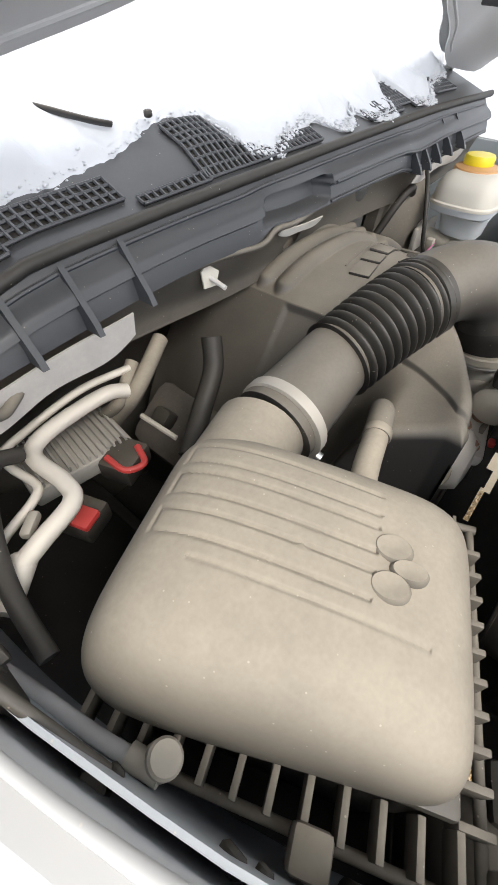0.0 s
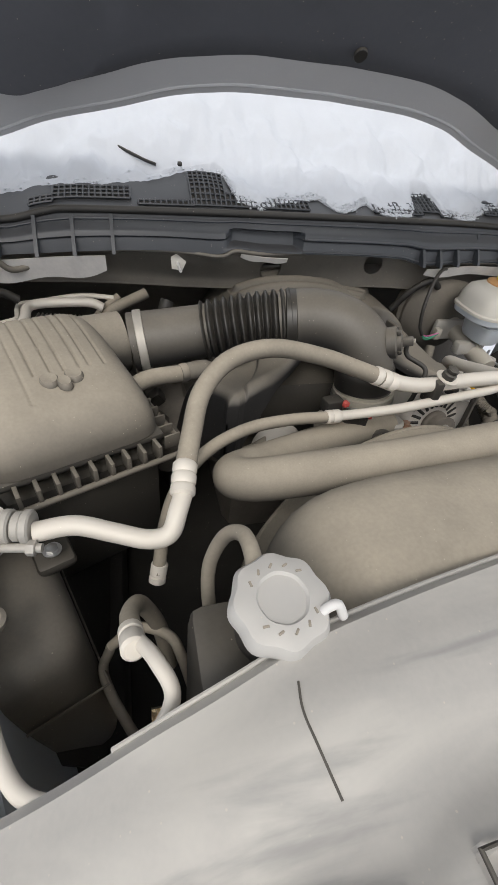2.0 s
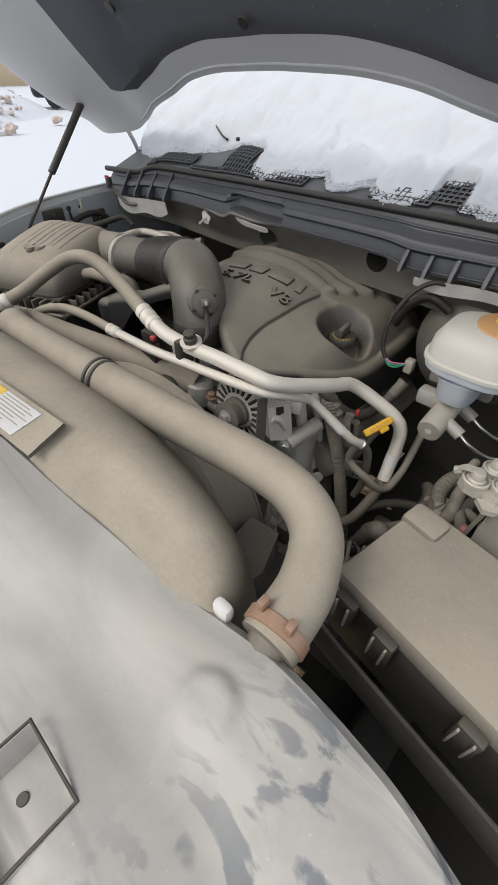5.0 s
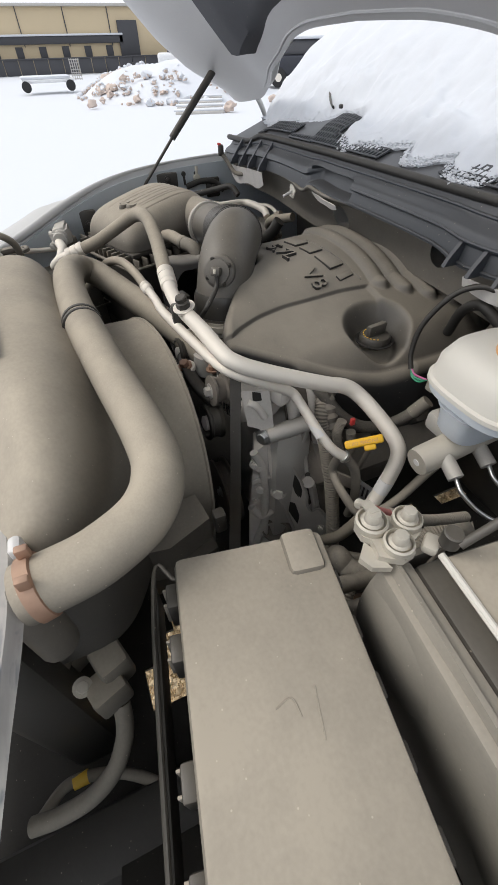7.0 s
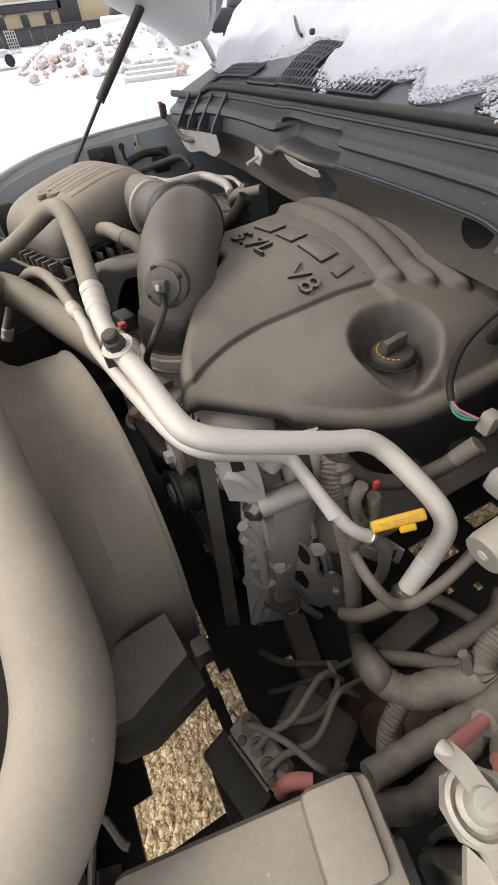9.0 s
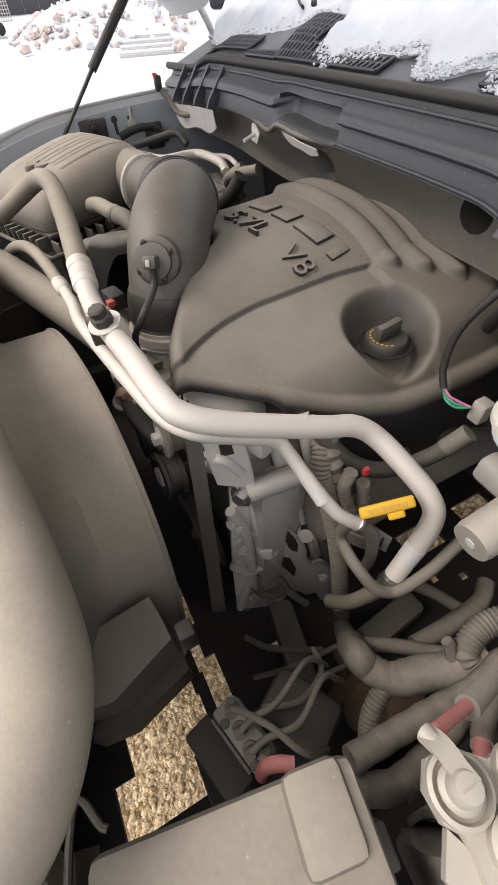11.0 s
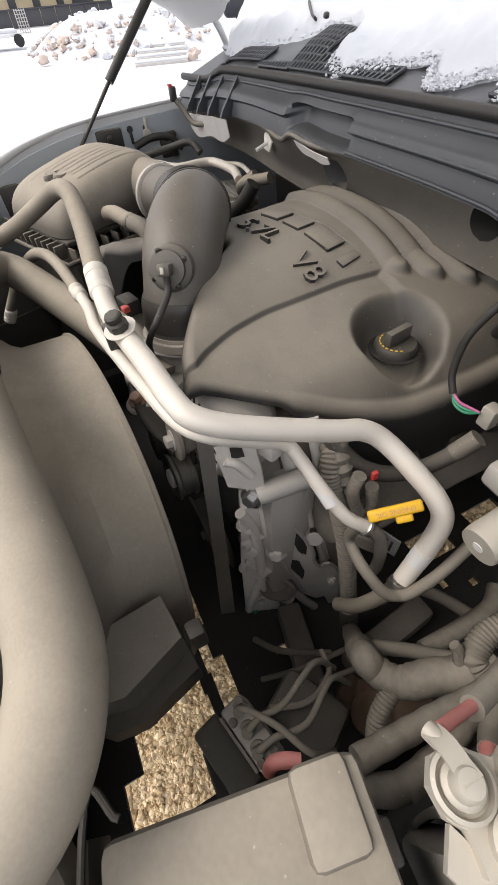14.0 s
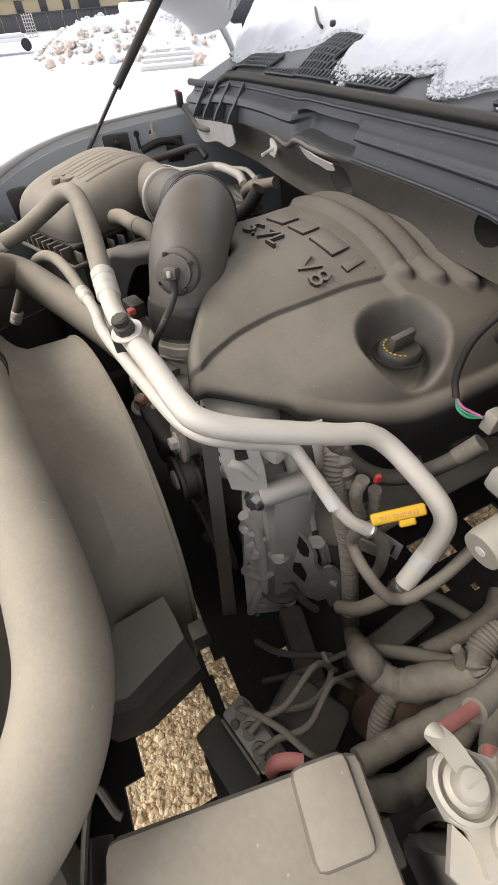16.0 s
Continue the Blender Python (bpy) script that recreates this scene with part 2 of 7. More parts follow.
M["alu_hot"] = surface("cast_aluminium", (0.44, 0.43, 0.405), 0.5, 0.35, 0.42, level=0.25, vary=0.3, bump=0.25, grain=350)
M["cap_grey"] = surface("weathered_cap", (0.55, 0.545, 0.53), 0.5, 0.3, 0.35, vary=0.15, bump=0.06)
M["cast"] = surface("dull_cast_aluminium", (0.62, 0.595, 0.555), 0.55, 0.1, 0.45, level=0.3, vary=0.35, bump=0.35, grain=300, blotch=25)
M["steel"] = surface("bare_steel", (0.55, 0.55, 0.54), 0.28, 1.0, 0.12, vary=0.15, bump=0.02)
M["belt"] = surface("worn_belt_rubber", (0.07, 0.068, 0.065), 0.6, 0, 0.25, bump=0.1)
M["paint_rim"] = surface("inner_frame_paint", (0.48, 0.485, 0.50), 0.4, 0.1, 0.15, vary=0.1, bump=0.02)
M["iron"] = surface("grimy_iron", (0.13, 0.115, 0.10), 0.7, 0.1, 0.26, vary=0.5, bump=0.3, blotch=14)
# near-black of underbody parts, also painted where openings and gaps lie in shade
M["dark"] = surface("dark_underbody_and_shade", (0.012, 0.0115, 0.011), 0.7, 0, 0.06, vary=0.5, bump=0.2)
M["paint"] = surface("silver_body_paint", (0.54, 0.55, 0.555), 0.35, 0.15, 0.30, vary=0.08, bump=0.01)
M["paint_in"] = surface("blue_grey_inner_paint", (0.42, 0.47, 0.51), 0.42, 0.15, 0.25, vary=0.12, bump=0.02)
M["firewall"] = surface("dusty_firewall_metal", (0.062, 0.060, 0.056), 0.45, 0.1, 0.40, level=0.2, vary=0.35, bump=0.05, blotch=12)
M["white_paint"] = surface("overspray_white_metal", (0.50, 0.49, 0.48), 0.5, 0, 0.4, vary=0.35, blotch=30.0, bump=0.02)
M["pad"] = surface("hood_insulation_felt", (0.068, 0.072, 0.086), 0.9, 0, 0.06, vary=0.25, bump=0.25, blotch=5, grain=90)
M["snow"] = surface("snow", (0.60, 0.615, 0.64), 0.7, 0, 0, vary=0.05, bump=0.5, blotch=22, grain=160, fine_share=0.35)
M["label_white"] = surface("label_white", (0.72, 0.71, 0.69), 0.45, 0, 0.2, vary=0.06, bump=0)
M["label_yellow"] = surface("label_yellow", (0.80, 0.50, 0.03), 0.45, 0, 0.1, vary=0.06, bump=0)
M["label_ink"] = surface("label_ink", (0.07, 0.07, 0.07), 0.6, 0, 0.15, bump=0)
M["label_red"] = surface("label_red", (0.55, 0.06, 0.05), 0.5, 0, 0.15, bump=0)
M["yellow"] = surface("yellow_plastic", (0.83, 0.47, 0.01), 0.38, 0, 0.06, vary=0.08, bump=0.02)
M["cap_yellow"] = surface("bright_yellow_cap", (0.85, 0.68, 0.01), 0.35, 0, 0.08, vary=0.08, bump=0.02)
M["amber"] = surface("aged_amber_plastic", (0.60, 0.30, 0.10), 0.4, 0, 0.2, vary=0.15, bump=0.02)
M["milk"] = surface("milky_reservoir_plastic", (0.66, 0.64, 0.58), 0.4, 0, 0.35, vary=0.1, bump=0.02)
M["milk_low"] = surface("bluish_reservoir_plastic", (0.58, 0.63, 0.68), 0.35, 0, 0.15, vary=0.1, bump=0.02)
M["red"] = surface("red_plastic", (0.55, 0.03, 0.03), 0.45, 0, 0.1, vary=0.15, bump=0.02)
M["redwire"] = surface("red_cable", (0.52, 0.14, 0.13), 0.55, 0, 0.25, vary=0.15, bump=0.02)
M["green"] = surface("green_wire", (0.03, 0.30, 0.16), 0.5, 0, 0.1, bump=0.0)
M["pink"] = surface("pink_wire", (0.55, 0.12, 0.30), 0.5, 0, 0.1, bump=0.0)
M["copper"] = surface("rusty_clamp", (0.36, 0.20, 0.13), 0.55, 0.6, 0.3, vary=0.3, bump=0.1)
M["loom"] = surface("dusty_wire_loom", (0.05, 0.049, 0.047), 0.65, 0, 0.5, bump=0.12, level=0.35, vary=0.4)
M["tape"] = surface("dusty_loom_tape", (0.05, 0.048, 0.046), 0.5, 0, 0.5, bump=0.9, grain=70, level=0.3, blotch=35, vary=0.4, fine_share=0.4)
M["braid"] = surface("braided_black_sleeve", (0.022, 0.022, 0.022), 0.5, 0, 0.28, bump=0.8, grain=900, level=0.3, vary=0.6, fine_share=0.7)
M["weave"] = surface("woven_hose_rubber", (0.025, 0.025, 0.025), 0.7, 0, 0.85, bump=0.12, grain=420, level=0.3, fine_share=0.22)
M["blanket"] = surface("woven_battery_blanket", (0.14, 0.135, 0.12), 0.6, 0, 0.5, bump=0.3, grain=300)
M["fuse"] = surface("dusty_fuse_box_plastic", (0.05, 0.049, 0.047), 0.5, 0, 0.72, bump=0.05, level=0.25)
M["lead"] = surface("oxidised_terminal", (0.55, 0.52, 0.45), 0.55, 0.6, 0.4, vary=0.25, bump=0.1)
M["gravel"] = surface("tan_gravel", (0.46, 0.38, 0.27), 0.85, 0, 0, vary=0.4, bump=0.3, grain=60)
M["grit"] = surface("packed_grit", (0.52, 0.43, 0.30), 0.9, 0, 0, vary=0.3, bump=0.4, grain=90)
M["rock"] = surface("red_brown_rock", (0.52, 0.43, 0.37), 0.85, 0, 0, vary=0.4, bump=0.4, grain=6, blotch=1.2)
M["wall_beige"] = surface("beige_metal_siding", (0.52, 0.42, 0.27), 0.6, 0, 0, vary=0.06, bump=0, blotch=0.6, grain=8)
M["wall_dark"] = surface("dark_grey_siding", (0.05, 0.05, 0.055), 0.6, 0, 0, vary=0.1, bump=0, blotch=0.6, grain=8)
M["tyre"] = surface("tyre_rubber", (0.02, 0.02, 0.02), 0.8)
M["carpaint_white"] = surface("white_car_paint", (0.70, 0.70, 0.70), 0.25, 0, 0)
M["carpaint_dark"] = surface("dark_car_paint", (0.02, 0.022, 0.03), 0.2, 0, 0)
M["plank"] = surface("weathered_concrete", (0.45, 0.43, 0.40), 0.8, 0, 0)
M["glass"] = bpy.data.materials.new("windshield_glass")
M["glass"].use_nodes = True
_g = M["glass"].node_tree.nodes["Principled BSDF"]
_g.inputs["Base Color"].default_value = (0.75, 0.82, 0.82, 1)
_g.inputs["Roughness"].default_value = 0.05
_g.inputs["Transmission Weight"].default_value = 1.0
_g.inputs["IOR"].default_value = 1.45

# chalky shield: wiped streaks, grime bands and blue-grey scuffs
_n = M["shield"].node_tree
_b = _n.nodes["Principled BSDF"]
_old = _b.inputs["Base Color"].links[0].from_socket
_geo = _n.nodes.new("ShaderNodeNewGeometry")


def stain(colour, into, scale, low, high, distort, amount, region=None):
    """Lay a stain of its own ragged shape over a colour socket."""
    mp = _n.nodes.new("ShaderNodeMapping")
    mp.inputs["Scale"].default_value = scale
    _n.links.new(_geo.outputs["Position"], mp.inputs["Vector"])
    no = _n.nodes.new("ShaderNodeTexNoise")
    no.inputs["Scale"].default_value = 1.0
    no.inputs["Detail"].default_value = 6
    no.inputs["Distortion"].default_value = distort
    _n.links.new(mp.outputs[0], no.inputs["Vector"])
    rg = _n.nodes.new("ShaderNodeMapRange")
    rg.interpolation_type = "SMOOTHSTEP"
    for key, val in (("From Min", low), ("From Max", high), ("To Min", 0.0), ("To Max", amount)):
        rg.inputs[key].default_value = val
    _n.links.new(no.outputs["Fac"], rg.inputs["Value"])
    fac = rg.outputs[0]
    if region:
        sx = _n.nodes.new("ShaderNodeSeparateXYZ")
        _n.links.new(_geo.outputs["Position"], sx.inputs[0])
        rr = _n.nodes.new("ShaderNodeMapRange")
        rr.inputs["From Min"].default_value, rr.inputs["From Max"].default_value = region
        _n.links.new(sx.outputs["X"], rr.inputs["Value"])
        mu = _n.nodes.new("ShaderNodeMath")
        mu.operation = "MULTIPLY"
        _n.links.new(fac, mu.inputs[0])
        _n.links.new(rr.outputs[0], mu.inputs[1])
        fac = mu.outputs[0]
    mx = _n.nodes.new("ShaderNodeMixRGB")
    mx.inputs[2].default_value = (*colour, 1)
    _n.links.new(fac, mx.inputs[0])
    _n.links.new(into, mx.inputs[1])
    return mx.outputs[0]


_c = stain((0.56, 0.53, 0.47), _old, (4, 9, 2), 0.42, 0.66, 1.2, 0.7)
_c = stain((0.20, 0.195, 0.19), _c, (3, 26, 2), 0.55, 0.72, 0.6, 0.65)
_c = stain((0.17, 0.165, 0.16), _c, (7, 6, 3), 0.60, 0.80, 1.0, 0.45)
_c = stain((0.12, 0.14, 0.16), _c, (9, 14, 3), 0.50, 0.58, 3.0, 0.8, (0.54, 0.66))
_n.links.new(_c, _b.inputs["Base Color"])

# gravel stones each of a shade of its own
_n = M["gravel"].node_tree
_b = _n.nodes["Principled BSDF"]
_geo = _n.nodes.new("ShaderNodeNewGeometry")
_ramp = _n.nodes.new("ShaderNodeValToRGB")
_ramp.color_ramp.elements[0].color = (0.46, 0.325, 0.175, 1)
_ramp.color_ramp.elements[1].color = (0.90, 0.75, 0.51, 1)
_n.links.new(_geo.outputs["Random Per Island"], _ramp.inputs[0])
_n.links.new(_ramp.outputs[0], _b.inputs["Base Color"])

# ---- ground, snow field and distance ----
def lerp_table(tab, x):
    """A smooth curve through (x, value) pairs, flat at its peaks."""
    if x <= tab[0][0]:
        return tab[0][1]
    if x >= tab[-1][0]:
        return tab[-1][1]
    slope = [(q - p) / (b - a) for (a, p), (b, q) in zip(tab, tab[1:])]
    for i, ((a, p), (b, q)) in enumerate(zip(tab, tab[1:])):
        if x <= b:
            m0 = slope[i] if i == 0 else (0.0 if slope[i - 1] * slope[i] <= 0 else 2 * slope[i - 1] * slope[i] / (slope[i - 1] + slope[i]))
            m1 = slope[i] if i == len(slope) - 1 else (0.0 if slope[i + 1] * slope[i] <= 0 else 2 * slope[i + 1] * slope[i] / (slope[i + 1] + slope[i]))
            w = b - a
            t = (x - a) / w
            return p * (1 + 2 * t) * (1 - t) ** 2 + m0 * w * t * (1 - t) ** 2 + q * t * t * (3 - 2 * t) + m1 * w * t * t * (t - 1)


def field(u, v):
    x, y = -600 + 1200 * ease(0, 1, u) ** 1.0, -600 + 1200 * ease(0, 1, v)
    r = math.hypot(x, y)
    h = 0.02 * noise.noise(Vector((x * 0.4, y * 0.4, 0))) + 0.25 * ease(6, 60, r) * noise.noise(Vector((x * 0.05, y * 0.05, 3)))
    return (x, y, -0.03 + h * ease(2.5, 8, r))


ground = solo("ground", sheet(field, 160, 160, 0.2), M["snow"], "snow-covered yard that reaches the horizon", "ground", kind="structure")


def pebble_bed(name, n, box, size, seed):
    rnd = random.Random(seed)
    ico = bmesh.new()
    bmesh.ops.create_icosphere(ico, subdivisions=1, radius=1)
    base = [v.co.copy() for v in ico.verts]
    faces = [tuple(v.index for v in f.verts) for f in ico.faces]
    ico.free()
    vs, fs = [], []
    for i in range(n):
        x, y = rnd.uniform(box[0], box[1]), rnd.uniform(box[2], box[3])
        s = size * rnd.lognormvariate(0, 0.45)
        m = Matrix.Translation((x, y, s * rnd.uniform(0.0, 0.6))) @ Euler([rnd.uniform(0, 6.3) for _ in range(3)]).to_matrix().to_4x4() @ Matrix.Diagonal((s, s * rnd.uniform(0.6, 1), s * rnd.uniform(0.45, 0.8), 1))
        k = len(vs)
        vs += [m @ (v * rnd.uniform(0.8, 1.15)) for v in base]
        fs += [tuple(j + k for j in f) for f in faces]
    return vs, fs


solo("gravel", join(pebble_bed("gravel", 34000, (-0.02, 0.75, -0.55, 0.20), 0.0047, 3), pebble_bed("gravel", 7000, (-0.55, -0.02, -0.60, 0.10), 0.0062, 4), pebble_bed("gravel", 12000, (0.05, 0.65, 0.20, 1.25), 0.0062, 5)), M["gravel"], "tan gravel stones on the ground below the truck", "gravel", kind="stuff", smooth=0)
gravel_base = solo("gravel_base", rbox((0.05, 0.1, -0.022), (2.6, 3.4, 0.05), 0.02), M["grit"], "packed tan grit under the gravel", "gravel", kind="stuff")

# ---- truck shell ----
truck = thing("pickup_truck", (-0.03, 0.5, 0.0), "silver pickup truck with raised hood and snow on its windshield", "truck")

# radiator cover on top of the grille
REAR = [(-0.62, -0.465), (-0.55, -0.455), (-0.40, -0.432), (-0.27, -0.403), (-0.04, -0.370), (0.13, -0.352), (0.26, -0.338), (0.46, -0.308), (0.58, -0.298), (0.68, -0.307), (0.76, -0.323)]
REARZ = [(-0.62, 1.05), (-0.50, 1.10), (-0.40, 1.155), (-0.28, 1.182), (-0.05, 1.178), (0.18, 1.166), (0.34, 1.125), (0.46, 1.095), (0.58, 1.113), (0.68, 1.120), (0.76, 1.105)]
POCKETS = [(-0.012, -0.566, 0.0255, 0.0235), (-0.228, -0.577, 0.0245, 0.033), (0.495, -0.507, 0.036, 0.035)]


SEAM = [(-0.321, -0.442), (-0.324, -0.46), (-0.321, -0.48), (-0.315, -0.507)]
PLATEAU = [(-0.45, -0.56), (-0.33, -0.551), (-0.285, -0.549), (-0.243, -0.535), (-0.174, -0.530), (-0.12, -0.515), (-0.07, -0.503), (0.0, -0.512), (0.09, -0.520), (0.17, -0.506), (0.30, -0.49), (0.42, -0.44)]


def shield_z(x, y):
    back = lerp_table(REAR, x)
    d = back - y
    z = lerp_table(REARZ, x) + 0.004 * math.sin(d * 38) * ease(0.0, 0.06, d) - 0.05 * ease(0.12, 0.5, d) - 0.10 * ease(0.42, 0.6, d)
    z += 0.006 * noise.noise(Vector((x * 5, y * 5, 1))) * ease(0.0, 0.06, d)
    z -= 0.012 * ease(0.010, 0.0, d)
    edge = lerp_table(PLATEAU, x)
    z += (0.007 * ease(edge + 0.016, edge - 0.010, y) - 0.003 * math.exp(-((y - edge - 0.03) / 0.022) ** 2)) * (1 - 0.7 * ease(0.0, 0.2, x))
    for px, py, hx, hy in POCKETS:
        q = max(abs(x - px) / hx, abs(y - py) / hy)
        z -= 0.022 * (1 - ease(0.86, 1.02, q))
    q = math.hypot(x - 0.555, y + 0.37)
    z += 0.009 * (1 - ease(0.018, 0.034, q))
    return z


def shield_fn(u, v):
    x = -0.60 + 1.36 * u
    back = lerp_table(REAR, x)
    y = back - 0.60 * (v ** 1.0)
    return (x, y, shield_z(x, y))


cover_panel = thing("radiator_cover", (0.05, -0.6, 1.0), "chalky grey plastic cover over the radiator, scuffed and dusty", "cover")
pv, pf = sheet(shield_fn, 300, 190, -0.004)
LATCH_HOLE = (0.050, 0.262, -0.70, -0.566)
pf = [f for f in pf if not all(LATCH_HOLE[0] < pv[i].x < LATCH_HOLE[1] and LATCH_HOLE[2] < pv[i].y < LATCH_HOLE[3] for i in f)]
part("panel", (pv, pf), M["shield"], cover_panel)
part("rear_lip", tube([(x, lerp_table(REAR, x) + 0.001, shield_z(x, lerp_table(REAR, x)) + 0.001) for x in [-0.45 + 0.045 * k for k in range(22)]], 0.0022, 8, 3), M["shield"], cover_panel, "rolled rear edge")
for x0, y0 in ((-0.115, -0.599), (-0.078, -0.616), (0.33, -0.52), (-0.33, -0.56)):
    part("moulded_dot", drum((x0, y0, shield_z(x0, y0) - 0.001), (0, 0, 1), 0.007, 0.0025), M["shield"], cover_panel)
# black outlines draw the shading along the pocket edges
for px, py, hx, hy in POCKETS:
    zz = shield_z(px + hx * 1.05, py)
    part("pocket_shade", tube([(px - hx, py - hy, zz + 0.001), (px - hx, py + hy, zz + 0.001), (px + hx, py + hy, zz + 0.001), (px + hx, py - hy, zz + 0.001)], 0.0019, 8, 1), M["black"], cover_panel, "black line painting the shade along a pocket edge")
for px, py, hx, hy in POCKETS:
    zz = shield_z(px, py)
    part("pocket_bolt", drum((px - 0.004, py + 0.003, zz - 0.002), (0, 0, 1), 0.0048, 0.004), M["black"], cover_panel, "black hole in a recessed pocket")
    part("pocket_pin", drum((px + 0.009, py + 0.014, zz - 0.001), (0, 0, 1), 0.0033, 0.003), M["black"], cover_panel)
part("seam", tube([(x, y, shield_z(x, y)) for x, y in SEAM], 0.0010, 6), M["black"], cover_panel, "dark seam")
part("bay", plate([(-0.348, -0.60), (-0.297, -0.60), (-0.297, -0.548), (-0.348, -0.548)], pose(0, 0, shield_z(-0.32, -0.56) + 0.001), 0.002), M["black"], cover_panel, "dark recess with a sticker")
part("sticker", plate([(-0.346, -0.60), (-0.309, -0.60), (-0.309, -0.563), (-0.346, -0.563)], pose(0, 0, shield_z(-0.32, -0.56) + 0.004), 0.001), M["label_yellow"], cover_panel, "yellow sticker")
part("rear_clip", tube([(-0.292, -0.406, shield_z(-0.29, -0.412)), (-0.290, -0.403, shield_z(-0.29, -0.412) + 0.014), (-0.278, -0.402, shield_z(-0.28, -0.412) + 0.016), (-0.270, -0.405, shield_z(-0.27, -0.412) - 0.002)], 0.004, 10), M["label_white"], cover_panel, "white plastic push clip")
part("rear_clip", rbox((0.13, -0.338, 1.165), (0.022, 0.012, 0.012), 0.003), M["milk"], cover_panel, "pale plastic push clip")
part("side_tab", rbox((0.506, -0.302, 1.102), (0.022, 0.014, 0.024), 0.006), M["label_white"], cover_panel, "white plastic tab")

# latch in its opening
latch = thing("hood_latch", (0.12, -0.58, 1.08), "dusty steel hood latch in a dark opening of the cover", "latch")
# a near-black slab paints the shade in the well
part("opening", rbox((0.18, -0.64, 1.055), (0.20, 0.14, 0.012), 0.005), M["dark"], latch, "near-black slab for the shade below the latch")
part("bracket", rbox((0.103, -0.615, 1.098), (0.014, 0.06, 0.05), 0.003), M["steel"], latch, "upright steel bracket")
part("bracket", rbox((0.118, -0.612, 1.105), (0.008, 0.05, 0.04), 0.002), M["black"], latch, "black bracket face")
part("hook", tube([(0.125, -0.602, 1.112), (0.15, -0.608, 1.113), (0.20, -0.612, 1.108), (0.25, -0.612, 1.10)], lambda s: 0.011 - 0.006 * s, 12, flat=0.6), M["alu"], latch, "pale release lever")
part("hook", tube([(0.13, -0.63, 1.09), (0.19, -0.64, 1.085), (0.24, -0.66, 1.08)], 0.006), M["steel"], latch, "steel hook")

# fender and inner apron on the air-box side
RAILX = [(-0.62, -0.50), (-0.43, -0.56), (-0.30, -0.612), (-0.17, -0.668), (-0.05, -0.715), (0.01, -0.734), (0.08, -0.751), (0.14, -0.765), (0.30, -0.79), (0.62, -0.81)]
RAILZ = [(-0.62, 1.0), (-0.43, 1.03), (-0.30, 1.065), (-0.15, 1.118), (0.0, 1.160), (0.10, 1.174), (0.2, 1.18), (0.37, 1.185), (0.62, 1.19)]


def rail(y, out=0.0, up=0.0):
    return Vector((lerp_table(RAILX, y) - out, y, lerp_table(RAILZ, y) + up))


def fender_fn(u, v):
    y = -0.62 + 1.26 * u
    prof = [(0.0, -0.30), (0.0, -0.06), (0.0, -0.012), (0.006, 0.0), (0.03, 0.004), (0.06, -0.002), (0.08, 0.004), (0.12, 0.012), (0.2, 0.0), (0.27, -0.05), (0.30, -0.14), (0.31, -0.4)]
    i = v * (len(prof) - 1)
    k = min(int(i), len(prof) - 2)
    a, b = prof[k], prof[k + 1]
    f = i - k
    out = a[0] + (b[0] - a[0]) * f
    return rail(y, out, a[1] + (b[1] - a[1]) * f - 0.55 * max(0.0, out - 0.03) * ease(-0.25, 0.0, y))


fender = part("fender", sheet(fender_fn, 60, 44, 0.003), M["paint"], truck, "silver painted fender edge, dusty")


def apron_fn(u, v):
    y = -0.45 + 1.25 * u
    p = rail(y, -0.004 - 0.05 * ease(0, 1, v) * 0, -0.012)
    return (p.x + 0.004 + 0.03 * ease(0.1, 0.5, v), y, p.z - 0.9 * v)


part("inner_apron", sheet(apron_fn, 30, 16, 0.004), M["paint_in"], truck, "blue-grey painted inner fender apron")
for y0, z0, w, h in ((0.195, 1.138, 0.072, 0.046), (-0.09, 1.06, 0.055, 0.085), (0.36, 1.10, 0.05, 0.06)):
    p = rail(y0)
    pad = part("apron_pad", rbox((p.x + 0.014, y0, z0), (0.014, w, h), 0.006), M["black"], truck, "black plastic pad")
    part("pad_bolt", bolt((p.x + 0.021, y0, z0 + 0.004), (1, 0, 0), 0.008, 0.008), M["black"], pad, "dark bolt head")
for y0, z0, r in ((0.006, 1.104, 0.010), (-0.013, 1.100, 0.006), (0.256, 1.15, 0.008), (0.30, 1.147, 0.007), (0.09, 1.11, 0.006)):
    p = rail(y0)
    part("apron_plug", drum((p.x + 0.004, y0, z0), (1, 0, 0), r, 0.012, 0.3), M["rubber_dark"], truck, "black rubber plug")
part("apron_stud", tube([(rail(0.256).x + 0.012, 0.256, 1.152), (rail(0.256).x + 0.014, 0.258, 1.118)], 0.004), M["rubber_dark"], truck, "black stud")
part("apron_fitting", join(drum((rail(0.30).x + 0.004, 0.302, 1.135), (1, 0, 0), 0.012, 0.016), tube([(rail(0.30).x + 0.014, 0.302, 1.142), (rail(0.30).x + 0.014, 0.304, 1.168)], 0.005)), M["lead"], truck, "dusty grey fitting")
part("apron_loom", tube([(rail(0.26).x + 0.016, 0.262, 1.112), (rail(0.30).x + 0.02, 0.31, 1.124), (rail(0.35).x + 0.02, 0.36, 1.118), (rail(0.38).x + 0.03, 0.395, 1.09)], 0.009, 12), M["rubber_dark"], truck, "black taped loom on the apron")
for y0, out in ((-0.315, 0.040), (-0.352, 0.036)):
    p = rail(y0, out, 0.0045)
    part("fender_hole", drum(p - Vector((0, 0, 0.002)), (0, 0, 1), 0.011, 0.0042, 0.1), M["dark"], truck, "dark round hole in the painted panel")
